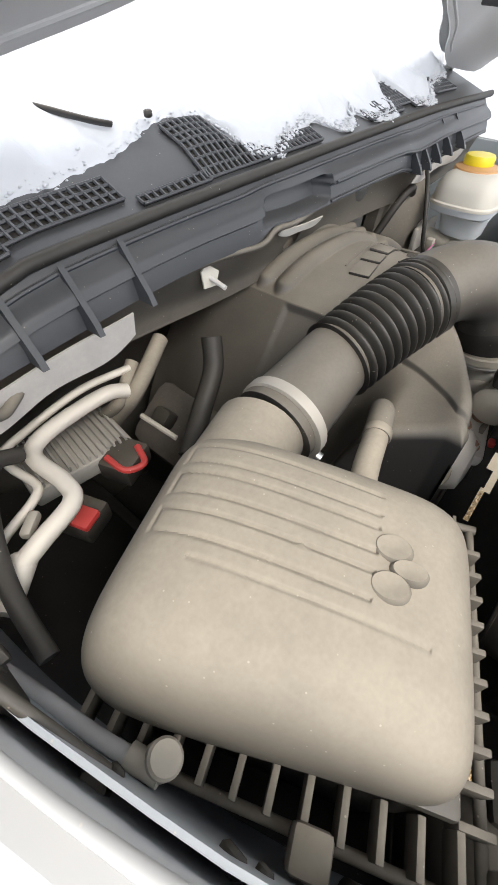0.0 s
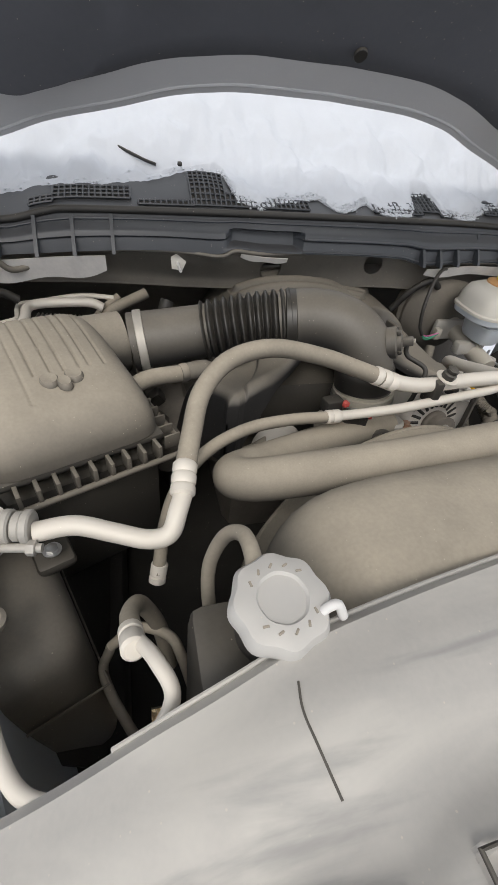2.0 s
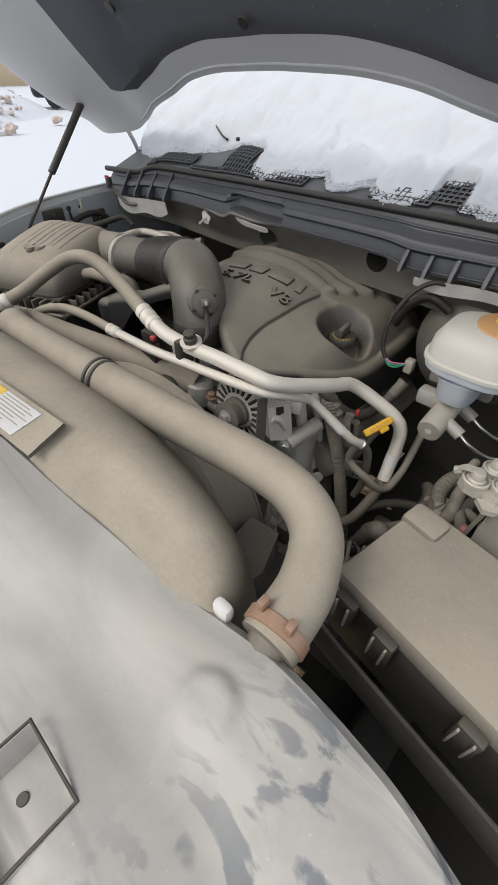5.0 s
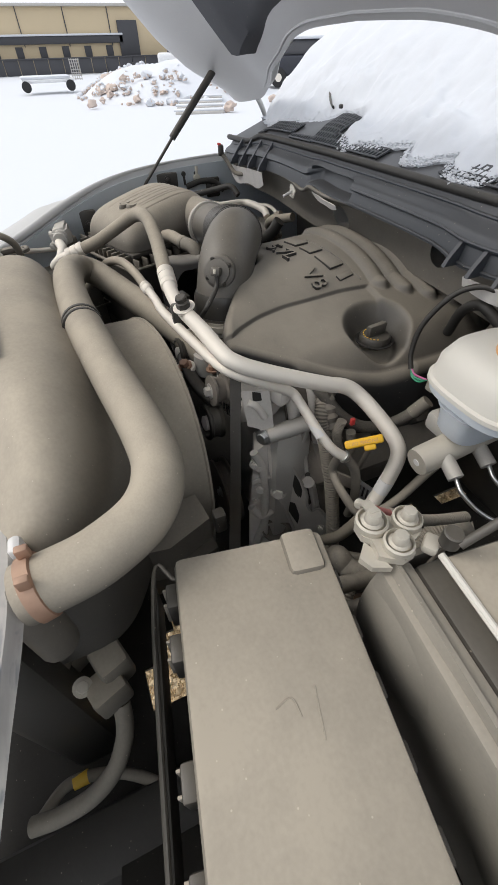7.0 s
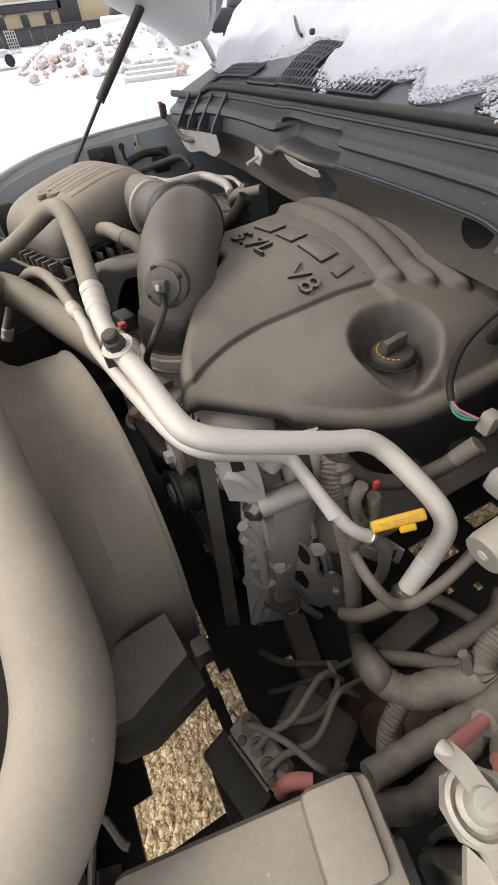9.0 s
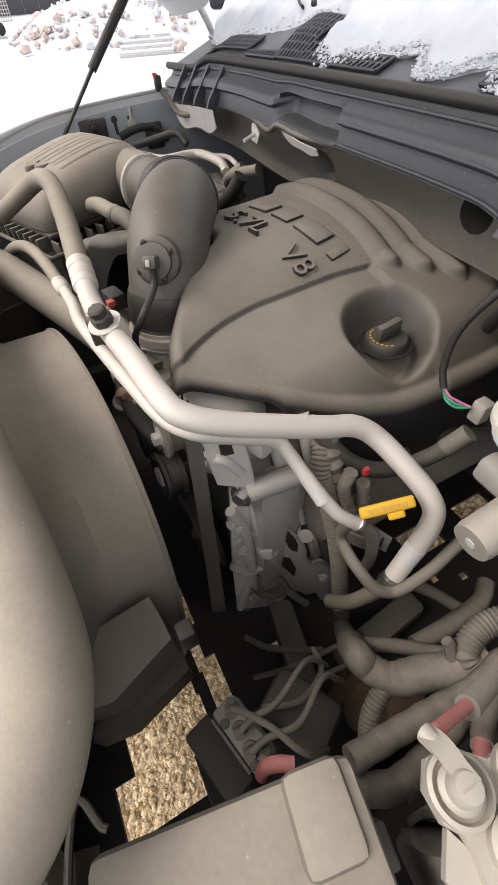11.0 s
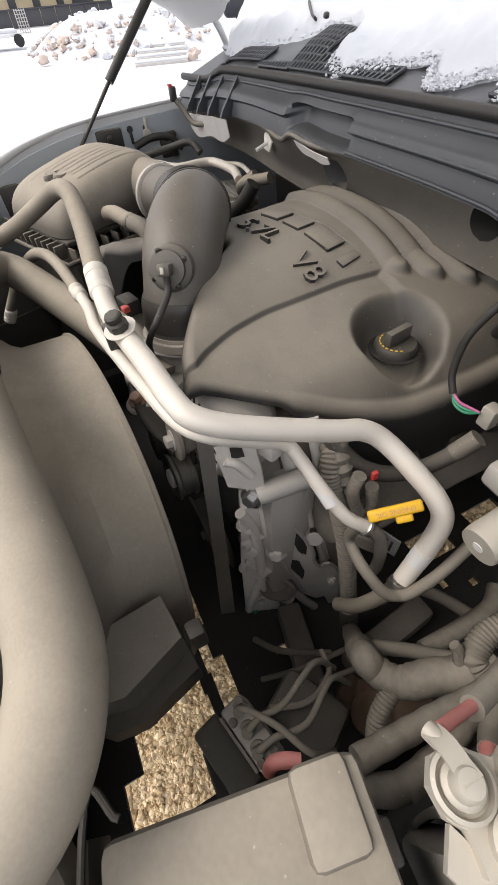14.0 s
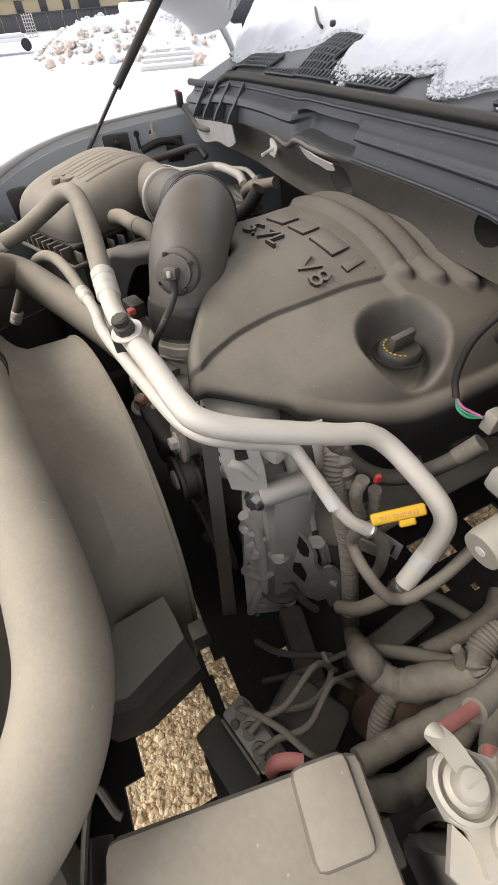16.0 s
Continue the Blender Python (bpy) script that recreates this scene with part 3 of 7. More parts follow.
part("edge_roll", tube([rail(y, 0.008, 0.004) for y in (-0.55, -0.43, -0.3, -0.17, -0.05, 0.05, 0.15, 0.3, 0.45, 0.62)], lambda s: 0.012 - 0.008 * ease(0.3, 0.6, s)), M["paint"], truck, "rolled painted edge")

# far fender beside the battery
part("fender", sheet(lambda u, v: (0.98 + 0.32 * v, -0.5 + 1.15 * u, 1.12 + 0.04 * u - 0.12 * ease(0.4, 1, v)), 20, 20, 0.003), M["paint"], truck, "silver painted fender edge")
part("inner_apron", sheet(lambda u, v: (0.97 + 0.02 * v, -0.5 + 1.15 * u, 1.12 + 0.04 * u - 0.7 * v), 20, 12, 0.004), M["paint_in"], truck, "blue-grey painted inner fender apron")

# dark underside: an added tray for the shade, frame rails and cross members
GAPS = [(0.335, 0.41, -0.20, -0.105), (0.39, 0.53, -0.245, -0.10), (0.45, 0.53, -0.28, -0.14), (0.12, 0.27, -0.072, -0.058), (0.25, 0.36, -0.086, -0.066), (0.34, 0.435, -0.080, -0.046), (0.32, 0.385, 0.43, 0.53), (0.325, 0.36, 0.60, 0.70), (0.425, 0.445, 0.43, 0.45), (0.455, 0.47, 0.49, 0.51), (0.425, 0.44, 0.195, 0.215), (0.38, 0.392, 0.05, 0.075), (0.46, 0.47, 0.06, 0.075), (0.503, 0.513, 0.072, 0.088), (-0.44, -0.385, -0.41, -0.24), (-0.29, -0.275, -0.38, -0.365)]


def floor_tray(z, thick):
    """Square cells of a tray, left out where the ground shows."""
    xs = sorted({-0.92, 0.98, *[g[0] for g in GAPS], *[g[1] for g in GAPS]})
    ys = sorted({-0.62, 0.80, *[g[2] for g in GAPS], *[g[3] for g in GAPS]})
    nx, ny = len(xs), len(ys)
    full = [[not any(g[0] < (xs[i] + xs[i + 1]) / 2 < g[1] and g[2] < (ys[j] + ys[j + 1]) / 2 < g[3] for g in GAPS) for j in range(ny - 1)] for i in range(nx - 1)]
    vs = [(x, y, z + h) for h in (0, thick) for x in xs for y in ys]
    n, fs = nx * ny, []
    for i in range(nx - 1):
        for j in range(ny - 1):
            if not full[i][j]:
                continue
            c = [i * ny + j, (i + 1) * ny + j, (i + 1) * ny + j + 1, i * ny + j + 1]
            fs += [tuple(c[::-1]), tuple(q + n for q in c)]
            for (p, q), (di, dj) in zip(((0, 1), (1, 2), (2, 3), (3, 0)), ((0, -1), (1, 0), (0, 1), (-1, 0))):
                if not (0 <= i + di < nx - 1 and 0 <= j + dj < ny - 1 and full[i + di][j + dj]):
                    fs.append((c[p], c[q], c[q] + n, c[p] + n))
    return vs, fs


# added tray: its black stands for the shade below the engine
part("shade_tray", floor_tray(0.50, 0.01), M["dark"], truck, "added black tray that stands for the shade below the engine bay")
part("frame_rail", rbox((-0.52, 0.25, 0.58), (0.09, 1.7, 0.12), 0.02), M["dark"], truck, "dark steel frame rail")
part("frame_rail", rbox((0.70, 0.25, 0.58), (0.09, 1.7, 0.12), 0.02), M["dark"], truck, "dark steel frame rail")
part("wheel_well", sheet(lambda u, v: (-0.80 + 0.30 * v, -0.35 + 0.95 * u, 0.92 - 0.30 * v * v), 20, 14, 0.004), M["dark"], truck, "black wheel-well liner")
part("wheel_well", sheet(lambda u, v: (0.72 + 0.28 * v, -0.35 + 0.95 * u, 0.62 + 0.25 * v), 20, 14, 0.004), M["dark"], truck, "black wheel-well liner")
part("bumper_beam", rbox((0.05, -0.66, 0.80), (1.5, 0.12, 0.3), 0.05), M["dark"], truck, "dark grille and bumper beam")

# cab behind the windshield
part("cab_body", rbox((-0.03, 1.95, 0.86), (1.92, 2.2, 0.86), 0.08, seg=3), M["paint"], truck, "silver painted cab body")
part("cab_roof", rbox((-0.03, 2.25, 1.58), (1.62, 1.35, 0.64), 0.12, seg=3, taper=0.86), M["paint"], truck, "silver cab roof under snow")

# firewall with its flange and holes
FLZ = [(-0.78, 1.17), (-0.66, 1.181), (-0.33, 1.201), (-0.216, 1.197), (-0.177, 1.21), (-0.1, 1.204), (0.118, 1.204), (0.247, 1.201), (0.316, 1.188), (0.48, 1.199), (0.78, 1.20)]
HOLES = [(-0.08, 1.165, 0.027), (0.212, 1.174, 0.026)]


def wall_y(x, z):
    return 0.455 + 0.012 * math.sin(x * 9) - 0.03 * ease(1.13, 1.2, z) * (0.5 + 0.5 * math.cos(x * 7 + 1.5)) 


def pierced_wall():
    nx, nz = 170, 46
    vs, fs = [], []
    for i in range(nx + 1):
        for j in range(nz + 1):
            x = -0.84 + 1.72 * i / nx
            top = lerp_table(FLZ, x)
            z = top - (top - 1.118) * (j / nz)
            for hx, hz, hr in HOLES:
                d = Vector((x - hx, z - hz))
                if hr * 0.55 < d.length < hr * 1.25:
                    d = d.normalized() * hr
                    x, z = hx + d.x, hz + d.y
            vs.append((x, wall_y(x, z), z))
    w = nz + 1
    for i in range(nx):
        for j in range(nz):
            f = (i * w + j, i * w + j + 1, (i + 1) * w + j + 1, (i + 1) * w + j)
            c = sum((Vector(vs[k]) for k in f), Vector()) / 4
            if all(math.hypot(c.x - hx, c.z - hz) > hr * 0.93 for hx, hz, hr in HOLES):
                fs.append(f)
    return vs, fs


part("firewall", pierced_wall(), M["firewall"], truck, "dusty dark painted firewall panel with round holes")
part("firewall_shelf", sheet(lambda u, v: (-0.84 + 1.72 * u, wall_y(-0.84 + 1.72 * u, 1.12) + 0.26 * v, 1.118 - 0.02 * v), 40, 6, 0.004), M["firewall"], truck, "underside of the cowl box")
part("firewall_backing", rbox((0.0, 0.74, 0.86), (2.0, 0.06, 0.72), 0.01), M["firewall"], truck, "dusty firewall lower panel")
part("flange_lip", tube([(x, wall_y(x, z) - 0.012, z + 0.002) for x, z in FLZ], 0.0045, n=5), M["firewall"], truck, "bent sheet-metal lip")


def patch_fn(x0, x1, drop, prow):
    def fn(u, v):
        x = x0 + (x1 - x0) * u
        z = lerp_table(FLZ, x) - 0.002 - drop * v * (0.6 + 0.4 * math.sin(math.pi * u) + 0.15 * math.sin(9 * u))
        return (x, 0.424 - prow + 0.006 * v + 0.002 * math.sin(31 * x), z)
    return fn


part("bare_flange", sheet(patch_fn(-0.71, -0.455, 0.048, 0.020), 30, 8, 0.002), M["white_paint"], truck, "whitish bare flange metal")
part("bare_flange", sheet(patch_fn(-0.165, -0.055, 0.014, 0.024), 24, 6, 0.002), M["white_paint"], truck, "whitish bare flange metal")
part("bare_flange", sheet(patch_fn(0.33, 0.62, 0.026, 0.020), 24, 6, 0.002), M["white_paint"], truck, "whitish bare flange metal")
clipm = frame_of((-0.303, 0.425, 1.178), (1, 0, 0.3), (0, -1, 0.1))
part("panel_clip", plate([(-0.017, -0.010), (0.004, -0.019), (0.018, -0.004), (0.002, 0.018), (-0.012, 0.014)], clipm, 0.003), M["milk"], truck, "pale diamond-shaped retainer clip")
part("clip_pin", tube([(-0.303, 0.423, 1.176), (-0.300, 0.395, 1.168)], 0.0035), M["label_white"], truck, "white plastic pin")

# cowl trough, seal ridge and grille panel
RIDGE = [(-0.80, 1.235), (-0.638, 1.243), (-0.56, 1.262), (-0.505, 1.269), (-0.26, 1.276), (0.0, 1.281), (0.22, 1.284), (0.44, 1.286), (0.8, 1.28)]
cowl = thing("cowl_panel", (-0.03, 0.45, 1.2), "grey-black plastic cowl panel with vent grilles, partly under snow", "cowl")


def trough_fn(u, v):
    x = -0.76 + 1.52 * u
    z0, z1 = lerp_table(FLZ, x) + 0.006, lerp_table(RIDGE, x)
    k = v
    y = 0.405 + 0.035 * k
    z = z0 + (z1 - z0) * k
    inside = ease(-0.20, -0.18, x) * ease(-0.015, -0.035, x)
    y += 0.028 * inside * ease(0.62, 0.5, k) * ease(0.05, 0.15, k) * 1.0
    step = 0.010 * ease(0.36, 0.42, k) * (1 - ease(0.55, 0.75, k))
    return (x, y - step * (1 - inside) - 0.006 * math.sin(k * math.pi), z)


part("trough", sheet(trough_fn, 180, 26, 0.003), M["cowl"], cowl)
part("seal", tube([(x, 0.437, z + 0.001) for x, z in RIDGE], 0.0075, n=6), M["rubber_dark"], cowl, "black rubber hood seal")
for k0, x0, x1 in ((0.44, -0.012, 0.74), (0.80, -0.74, 0.74), (0.06, -0.02, 0.74)):
    line = [trough_fn((x0 + (x1 - x0) * q / 40 + 0.76) / 1.52, k0) for q in range(41)]
    part("moulded_edge", tube([(p[0], p[1] - 0.001, p[2]) for p in line], 0.0028, 8, 1, raw=True), M["cowl"], cowl, "moulded step edge")
for x in (-0.655, -0.585, -0.515, -0.44, 0.30, 0.35, 0.40, 0.46, 0.54):
    z = lerp_table(FLZ, x)
    m = frame_of((x, 0.40, z + 0.006), (0, 1, 0), (1, 0, 0))
    part("rib", plate([(-0.020, 0.0), (-0.014, 0.012), (0.026, 0.064), (0.030, 0.0)], m, 0.007), M["cowl"], cowl)


def deck_z(x, y):
    return lerp_table(RIDGE, x) + 0.36 * (y - 0.44) + 0.016 * math.exp(-((x + 0.24) / 0.09) ** 2) * ease(0.44, 0.50, y) + 0.004


part("deck", sheet(lambda u, v: (-0.76 + 1.52 * u, 0.44 + 0.24 * v, deck_z(-0.76 + 1.52 * u, 0.44 + 0.24 * v)), 90, 16, 0.003), M["cowl"], cowl)


def vent(x0, x1, y0, y1, pitch):
    """Thin lattice bars over a near-black sheet for the vent's shade, lying on the deck."""
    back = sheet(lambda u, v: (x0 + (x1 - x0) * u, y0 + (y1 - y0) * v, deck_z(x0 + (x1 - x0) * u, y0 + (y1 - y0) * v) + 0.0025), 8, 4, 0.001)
    v_ob = part("vent", back, M["dark"], cowl, "near-black sheet painting the shade inside a vent")
    bars = []
    nx = max(2, round((x1 - x0) / pitch))
    for i in range(nx + 1):
        x = x0 + (x1 - x0) * i / nx
        bars.append(tube([(x, y0, deck_z(x, y0) + 0.005), (x, (y0 + y1) / 2, deck_z(x, (y0 + y1) / 2) + 0.005), (x, y1, deck_z(x, y1) + 0.005)], 0.0022, 5, 1))
    ny = max(1, round((y1 - y0) / (pitch * 1.1)))
    for j in range(ny + 1):
        y = y0 + (y1 - y0) * j / ny
        bars.append(tube([(x0 + (x1 - x0) * q / 4, y, deck_z(x0 + (x1 - x0) * q / 4, y) + 0.005) for q in range(5)], 0.0022, 5, 1))
    part("lattice", join(*bars), M["cowl"], v_ob)


for box in ((-0.545, -0.395, 0.462, 0.50), (-0.59, -0.545, 0.452, 0.472), (-0.38, -0.265, 0.446, 0.458), (-0.27, -0.195, 0.448, 0.535), (-0.195, 0.0, 0.448, 0.478), (0.17, 0.30, 0.452, 0.492), (0.295, 0.355, 0.465, 0.545), (0.355, 0.42, 0.452, 0.47), (0.50, 0.62, 0.47, 0.52)):
    vent(*box, 0.0115)

# windshield and its snow
part("windshield", sheet(lambda u, v: (-0.76 + 1.46 * u, 0.60 + 0.9 * v + 0.14 * (2 * u - 1) ** 2, 1.335 + 0.52 * v), 24, 10, 0.005), M["glass"], truck, "windshield glass buried under snow")
EDGE = [(-0.78, 0.56), (-0.65, 0.515), (-0.50, 0.515), (-0.34, 0.53), (-0.25, 0.548), (-0.19, 0.54), (-0.165, 0.462), (-0.12, 0.452), (-0.06, 0.470), (-0.02, 0.478), (0.03, 0.495), (0.07, 0.455), (0.11, 0.455), (0.15, 0.485), (0.19, 0.446), (0.25, 0.448), (0.28, 0.462), (0.297, 0.53), (0.345, 0.535), (0.365, 0.452), (0.43, 0.446), (0.49, 0.48), (0.55, 0.50), (0.64, 0.52), (0.75, 0.57)]


def snow_fn(u, v):
    x = -0.76 + 1.48 * u
    e = lerp_table(EDGE, x)
    e += (0.5 - e) * ease(0.0, 0.15, v) + (0.010 * noise.noise(Vector((x * 30, 0, 2))) + 0.004 * noise.noise(Vector((x * 80, 4, 2)))) * ease(0.12, 0.0, v)
    y = e + (1.55 - e) * v ** 1.35
    d = y - e
    base = deck_z(x, y) if y < 0.62 else deck_z(x, 0.62) + 0.55 * (y - 0.62)
    h = 0.014 * ease(0.0, 0.02, d) + 0.055 * ease(0.01, 0.15, d) + 0.03 * ease(0.1, 0.3, d)
    lump = 0.020 * noise.noise(Vector((x * 14, y * 14, 0))) + (0.008 * noise.noise(Vector((x * 38, y * 38, 5))) + 0.003 * noise.noise(Vector((x * 80, y * 80, 7)))) * ease(0.22, 0.08, d)
    return (x, y, base + h + lump * ease(0.0, 0.03, d) * (1.2 - 0.9 * ease(0.1, 0.35, d)))


def snow_clumps():
    """Loose clumps along the ragged lower edge of the snow."""
    rnd = random.Random(5)
    ico = bmesh.new()
    bmesh.ops.create_icosphere(ico, subdivisions=1, radius=1)
    ball = [v.co.copy() for v in ico.verts]
    faces = [tuple(v.index for v in f.verts) for f in ico.faces]
    ico.free()
    geo = []
    for k in range(4200):
        x = rnd.uniform(-0.20, 0.70) if k % 25 else rnd.uniform(-0.72, -0.2)
        e = lerp_table(EDGE, x)
        r = 0.0007 + 0.0021 * rnd.random() ** 2
        e += 0.010 * noise.noise(Vector((x * 30, 0, 2))) + 0.004 * noise.noise(Vector((x * 80, 4, 2)))
        y = e + 0.003 - abs(rnd.gauss(0, 0.0045)) + (0.012 * rnd.random() if k % 2 else 0)
        z = deck_z(x, y) + 0.0045 + 0.011 * ease(e - 0.004, e + 0.02, y) * rnd.random()
        o = Vector((k * 1.7, k * 0.9, 0))
        geo.append(([Vector((x, y, z)) + Vector((v.x * 1.2, v.y, v.z * 0.75)) * r * (1 + 0.6 * noise.noise(v * 1.5 + o)) for v in ball], faces))
    return join(*geo)


solo("windshield_snow", join(sheet(snow_fn, 300, 150, 0.02), snow_clumps()), M["snow"], "thick white snow over the windshield, ragged at its lower edge", "snow", kind="stuff", smooth=80)

wiper = thing("wiper", (-0.41, 0.57, 1.33), "black wiper arm poking out of the snow", "wiper")
part("arm", tube([(-0.44, 0.60, 1.371), (-0.405, 0.575, 1.361), (-0.36, 0.553, 1.347), (-0.335, 0.545, 1.341)], 0.0042, flat=0.6), M["black"], wiper)
part("nozzle", rbox((-0.285, 0.535, 1.347), (0.010, 0.009, 0.009), 0.003), M["black"], wiper)

# ---- raised hood ----
hood = thing("hood", (-0.03, 0.5, 1.35), "raised silver hood seen from below, with a dark felt liner", "hood")
HX = -0.03


def hood_plane(x, y, off):
    """Off: metres below the plane of the hood."""
    s = math.sqrt(0.5)
    return (x, y - off * s, 1.874 - y - off * s)


def rear_edge(x):
    return lerp_table([(0, 0.388), (0.15, 0.392), (0.26, 0.405), (0.38, 0.437), (0.5, 0.468), (0.6, 0.505), (0.7, 0.528), (0.9, 0.522)], abs(x - HX))


def hood_fn(off, skirt):
    def fn(u, v):
        w = 2 * u - 1
        x = HX + 0.88 * w
        a = abs(w)
        e = rear_edge(x) - 0.06 * ease(0.93, 1.0, a) ** 2
        y = e - 0.92 * v
        return hood_plane(x, y, off + skirt * ease(0.68, 1.0, a) * (0.42 + 0.58 * ease(0.0, 0.16, v)))
    return fn


part("skin", sheet(hood_fn(-0.03, 0.105), 60, 40, 0.003), M["paint"], hood, "silver painted outer skin")
part("inner_rim", sheet(hood_fn(0.0, 0.10), 90, 60, -0.004), M["paint_rim"], hood, "light grey painted inner frame")


def pad_fn(u, v):
    w = 2 * u - 1
    x = HX + 0.60 * w + 0.1 * w * v
    e = rear_edge(x) - 0.044 - 0.03 * ease(0.85, 1.0, abs(w))
    y = e - 0.80 * v
    edge = min(ease(0.0, 0.03, v), ease(1.0, 0.95, abs(w)))
    groove = 0.010 * math.exp(-((abs(w) - 0.62) / 0.03) ** 2) * ease(0.06, 0.12, v)
    return hood_plane(x, y, 0.002 + 0.014 * edge + 0.022 * edge * ease(0.55, 0.8, abs(w)) * ease(0.5, 0.1, v) - groove + 0.003 * noise.noise(Vector((x * 6, y * 6, 0))))


part("rim_bead", tube([hood_plane(HX + 0.02 * k, rear_edge(HX + 0.02 * k) - 0.010, 0.003) for k in range(-36, 37)], 0.0035, 8, 1), M["paint_rim"], hood, "rolled rear edge")
part("liner", sheet(pad_fn, 120, 70, 0.006), M["pad"], hood, "dark grey felt liner")
for x, y in ((HX, 0.31), (-0.37, 0.28), (0.33, 0.28), (-0.05, 0.10), (0.42, 0.05), (-0.5, 0.05)):
    part("liner_button", drum(hood_plane(x, y, 0.026), (0, -0.7, -0.7), 0.011, 0.006), M["black"], hood, "black push button")
for sgn in (-1, 1):
    hx = HX + sgn * 0.80
    part("hinge", tube([(hx, 0.60, 1.24), (hx - sgn * 0.01, 0.565, 1.31), (hx - sgn * 0.03, 0.50, 1.385), (hx - sgn * 0.05, 0.40, 1.46)], 0.014, flat=0.45), M["paint"], hood, "painted steel hinge arm")
for sgn in (-1, 1):
    sx = HX + sgn * 0.745
    strut = thing("hood_strut", (sx, 0.09, 1.11), "black gas strut that holds up the hood", "strut", "hood struts")
    low, jt, up = Vector((HX + sgn * 0.714, 0.094, 1.115)), Vector((HX + sgn * 0.738, 0.231, 1.25)), Vector((HX + sgn * 0.785, 0.438, 1.441))
    part("rod", tube([low, jt], 0.0045), M["black"], strut)
    part("cylinder", tube([jt, up], 0.0105), M["black"], strut)
    part("ball_joint", drum(up - Vector((0.012, 0, 0)), (1, 0, 0), 0.012, 0.024), M["black"], strut)
    part("ball_joint", drum(low - Vector((0.01, 0, 0.012)), (0, 0, 1), 0.010, 0.02), M["black"], strut)

# ---- air filter box ----
A = radians(22)
BU, BV = Vector((math.cos(A), math.sin(A), 0)), Vector((-math.sin(A), math.cos(A), 0))
BO = Vector((-0.590, -0.125, 0))


def bx(u, v, z):
    p = BO + BU * u + BV * v
    return Vector((p.x, p.y, z))


airbox = thing("air_filter_box", bx(0.125, 0.17, 0.85), "dusty black air filter box with a domed ribbed lid", "air box")


def lid_geo(n=96, m=26):
    """A dome over a plan with round corners: rings from the crown to the rim."""
    vs, fs = [], []
    for i in range(m + 1):
        q = i / m
        rr = q ** 0.8
        for k in range(n):
            t = 2 * math.pi * k / n
            c, s_ = math.cos(t), math.sin(t)
            e = 4.5 + 2.5 * rr ** 3
            d = (abs(c) ** e + abs(s_) ** e) ** (-1 / e)
            lean = 0.015 * max(0.0, -c * d) * rr * ease(0.04, 0.30, 0.173 + 0.165 * s_ * d * rr)
            x, y = 0.114 + 0.127 * c * d * rr - lean, 0.178 + 0.160 * s_ * d * rr
            h = max(0.0, 1 - rr ** 5.0) ** 0.5
            z = 1.058 + (0.076 + 0.030 * ease(0.0, 0.26, y)) * h
            for mid in (0.179, 0.142, 0.101):
                along = max(0.0, y - 0.292)
                edge = abs(max(abs(x - mid) - 0.0, along) - 0.0115)
                if edge < 0.0035 and 0.118 < y < 0.308:
                    z -= 0.0026 * (1 - edge / 0.0035) * h
            gap = abs(x - 0.072)
            if gap < 0.0035 and 0.07 < y < 0.26:
                z -= 0.0018 * (1 - gap / 0.0035) * h
            vs.append(bx(x, y, z))
    for i in range(m):
        for k in range(n):
            fs.append((i * n + k, i * n + (k + 1) % n, (i + 1) * n + (k + 1) % n, (i + 1) * n + k))
    return vs, fs


lid = part("lid", lid_geo(260, 110), M["lid"], airbox, "sun-faded dusty domed lid")
for k, (du, dv, su, sv) in enumerate(((-0.017, 0.006, 0.012, 0.016), (0.017, 0.006, 0.012, 0.016), (0.0, -0.008, 0.009, 0.015))):
    lobe = lathe((0, 0, 0), (0, 0, 1), [(1.0, 0), (0.97, 0.5), (0.8, 0.85), (0.5, 0.8), (0.25, 0.7)], 24)
    spot = Matrix.Translation(bx(0.122 + du, 0.100 + dv, 1.1385)) @ Matrix.Rotation(A, 4, "Z") @ Matrix.Diagonal((su * 1.15, sv * 1.1, 0.011, 1))
    part("emblem_lobe", moved(lobe, spot), M["lid"], lid, "raised emblem shape")
part("flange", rbox(bx(0.114, 0.178, 1.049), (0.250, 0.316, 0.014), 0.006, 22), M["black"], airbox, "black clamped rim")
part("body", rbox(bx(0.112, 0.176, 0.90), (0.25, 0.312, 0.24), 0.03, 22), M["black"], airbox, "black lower housing")
for k in range(10):
    u = -0.010 + 0.0255 * k
    part("fin", rbox(bx(u, 0.009, 1.036), (0.006, 0.026, 0.030), 0.001, 22), M["boxrim"], airbox)
for k in range(12):
    v = 0.02 + 0.027 * k
    part("fin", rbox(bx(0.252, v, 1.034), (0.028, 0.004, 0.026), 0.001, 22), M["boxrim"], airbox)
    part("fin", rbox(bx(-0.031, v, 1.036), (0.036, 0.006, 0.030), 0.001, 22), M["boxrim"], airbox)
part("rim_rail", tube([bx(0.267, -0.010, 1.026), bx(0.267, 0.335, 1.026)], 0.005), M["boxrim"], airbox)
part("rim_rail", tube([bx(-0.050, -0.004, 1.024), bx(0.264, -0.004, 1.024)], 0.005), M["boxrim"], airbox)
part("rim_rail", tube([bx(-0.050, -0.009, 1.024), bx(-0.050, 0.345, 1.024)], 0.005), M["boxrim"], airbox)
for u, v in ((-0.04, -0.02), (-0.058, 0.12), (-0.058, 0.26)):
    part("latch_clip", rbox(bx(u, v, 1.040), (0.03, 0.03, 0.032), 0.005, 22), M["fuse"], airbox, "dusty plastic latch clip")
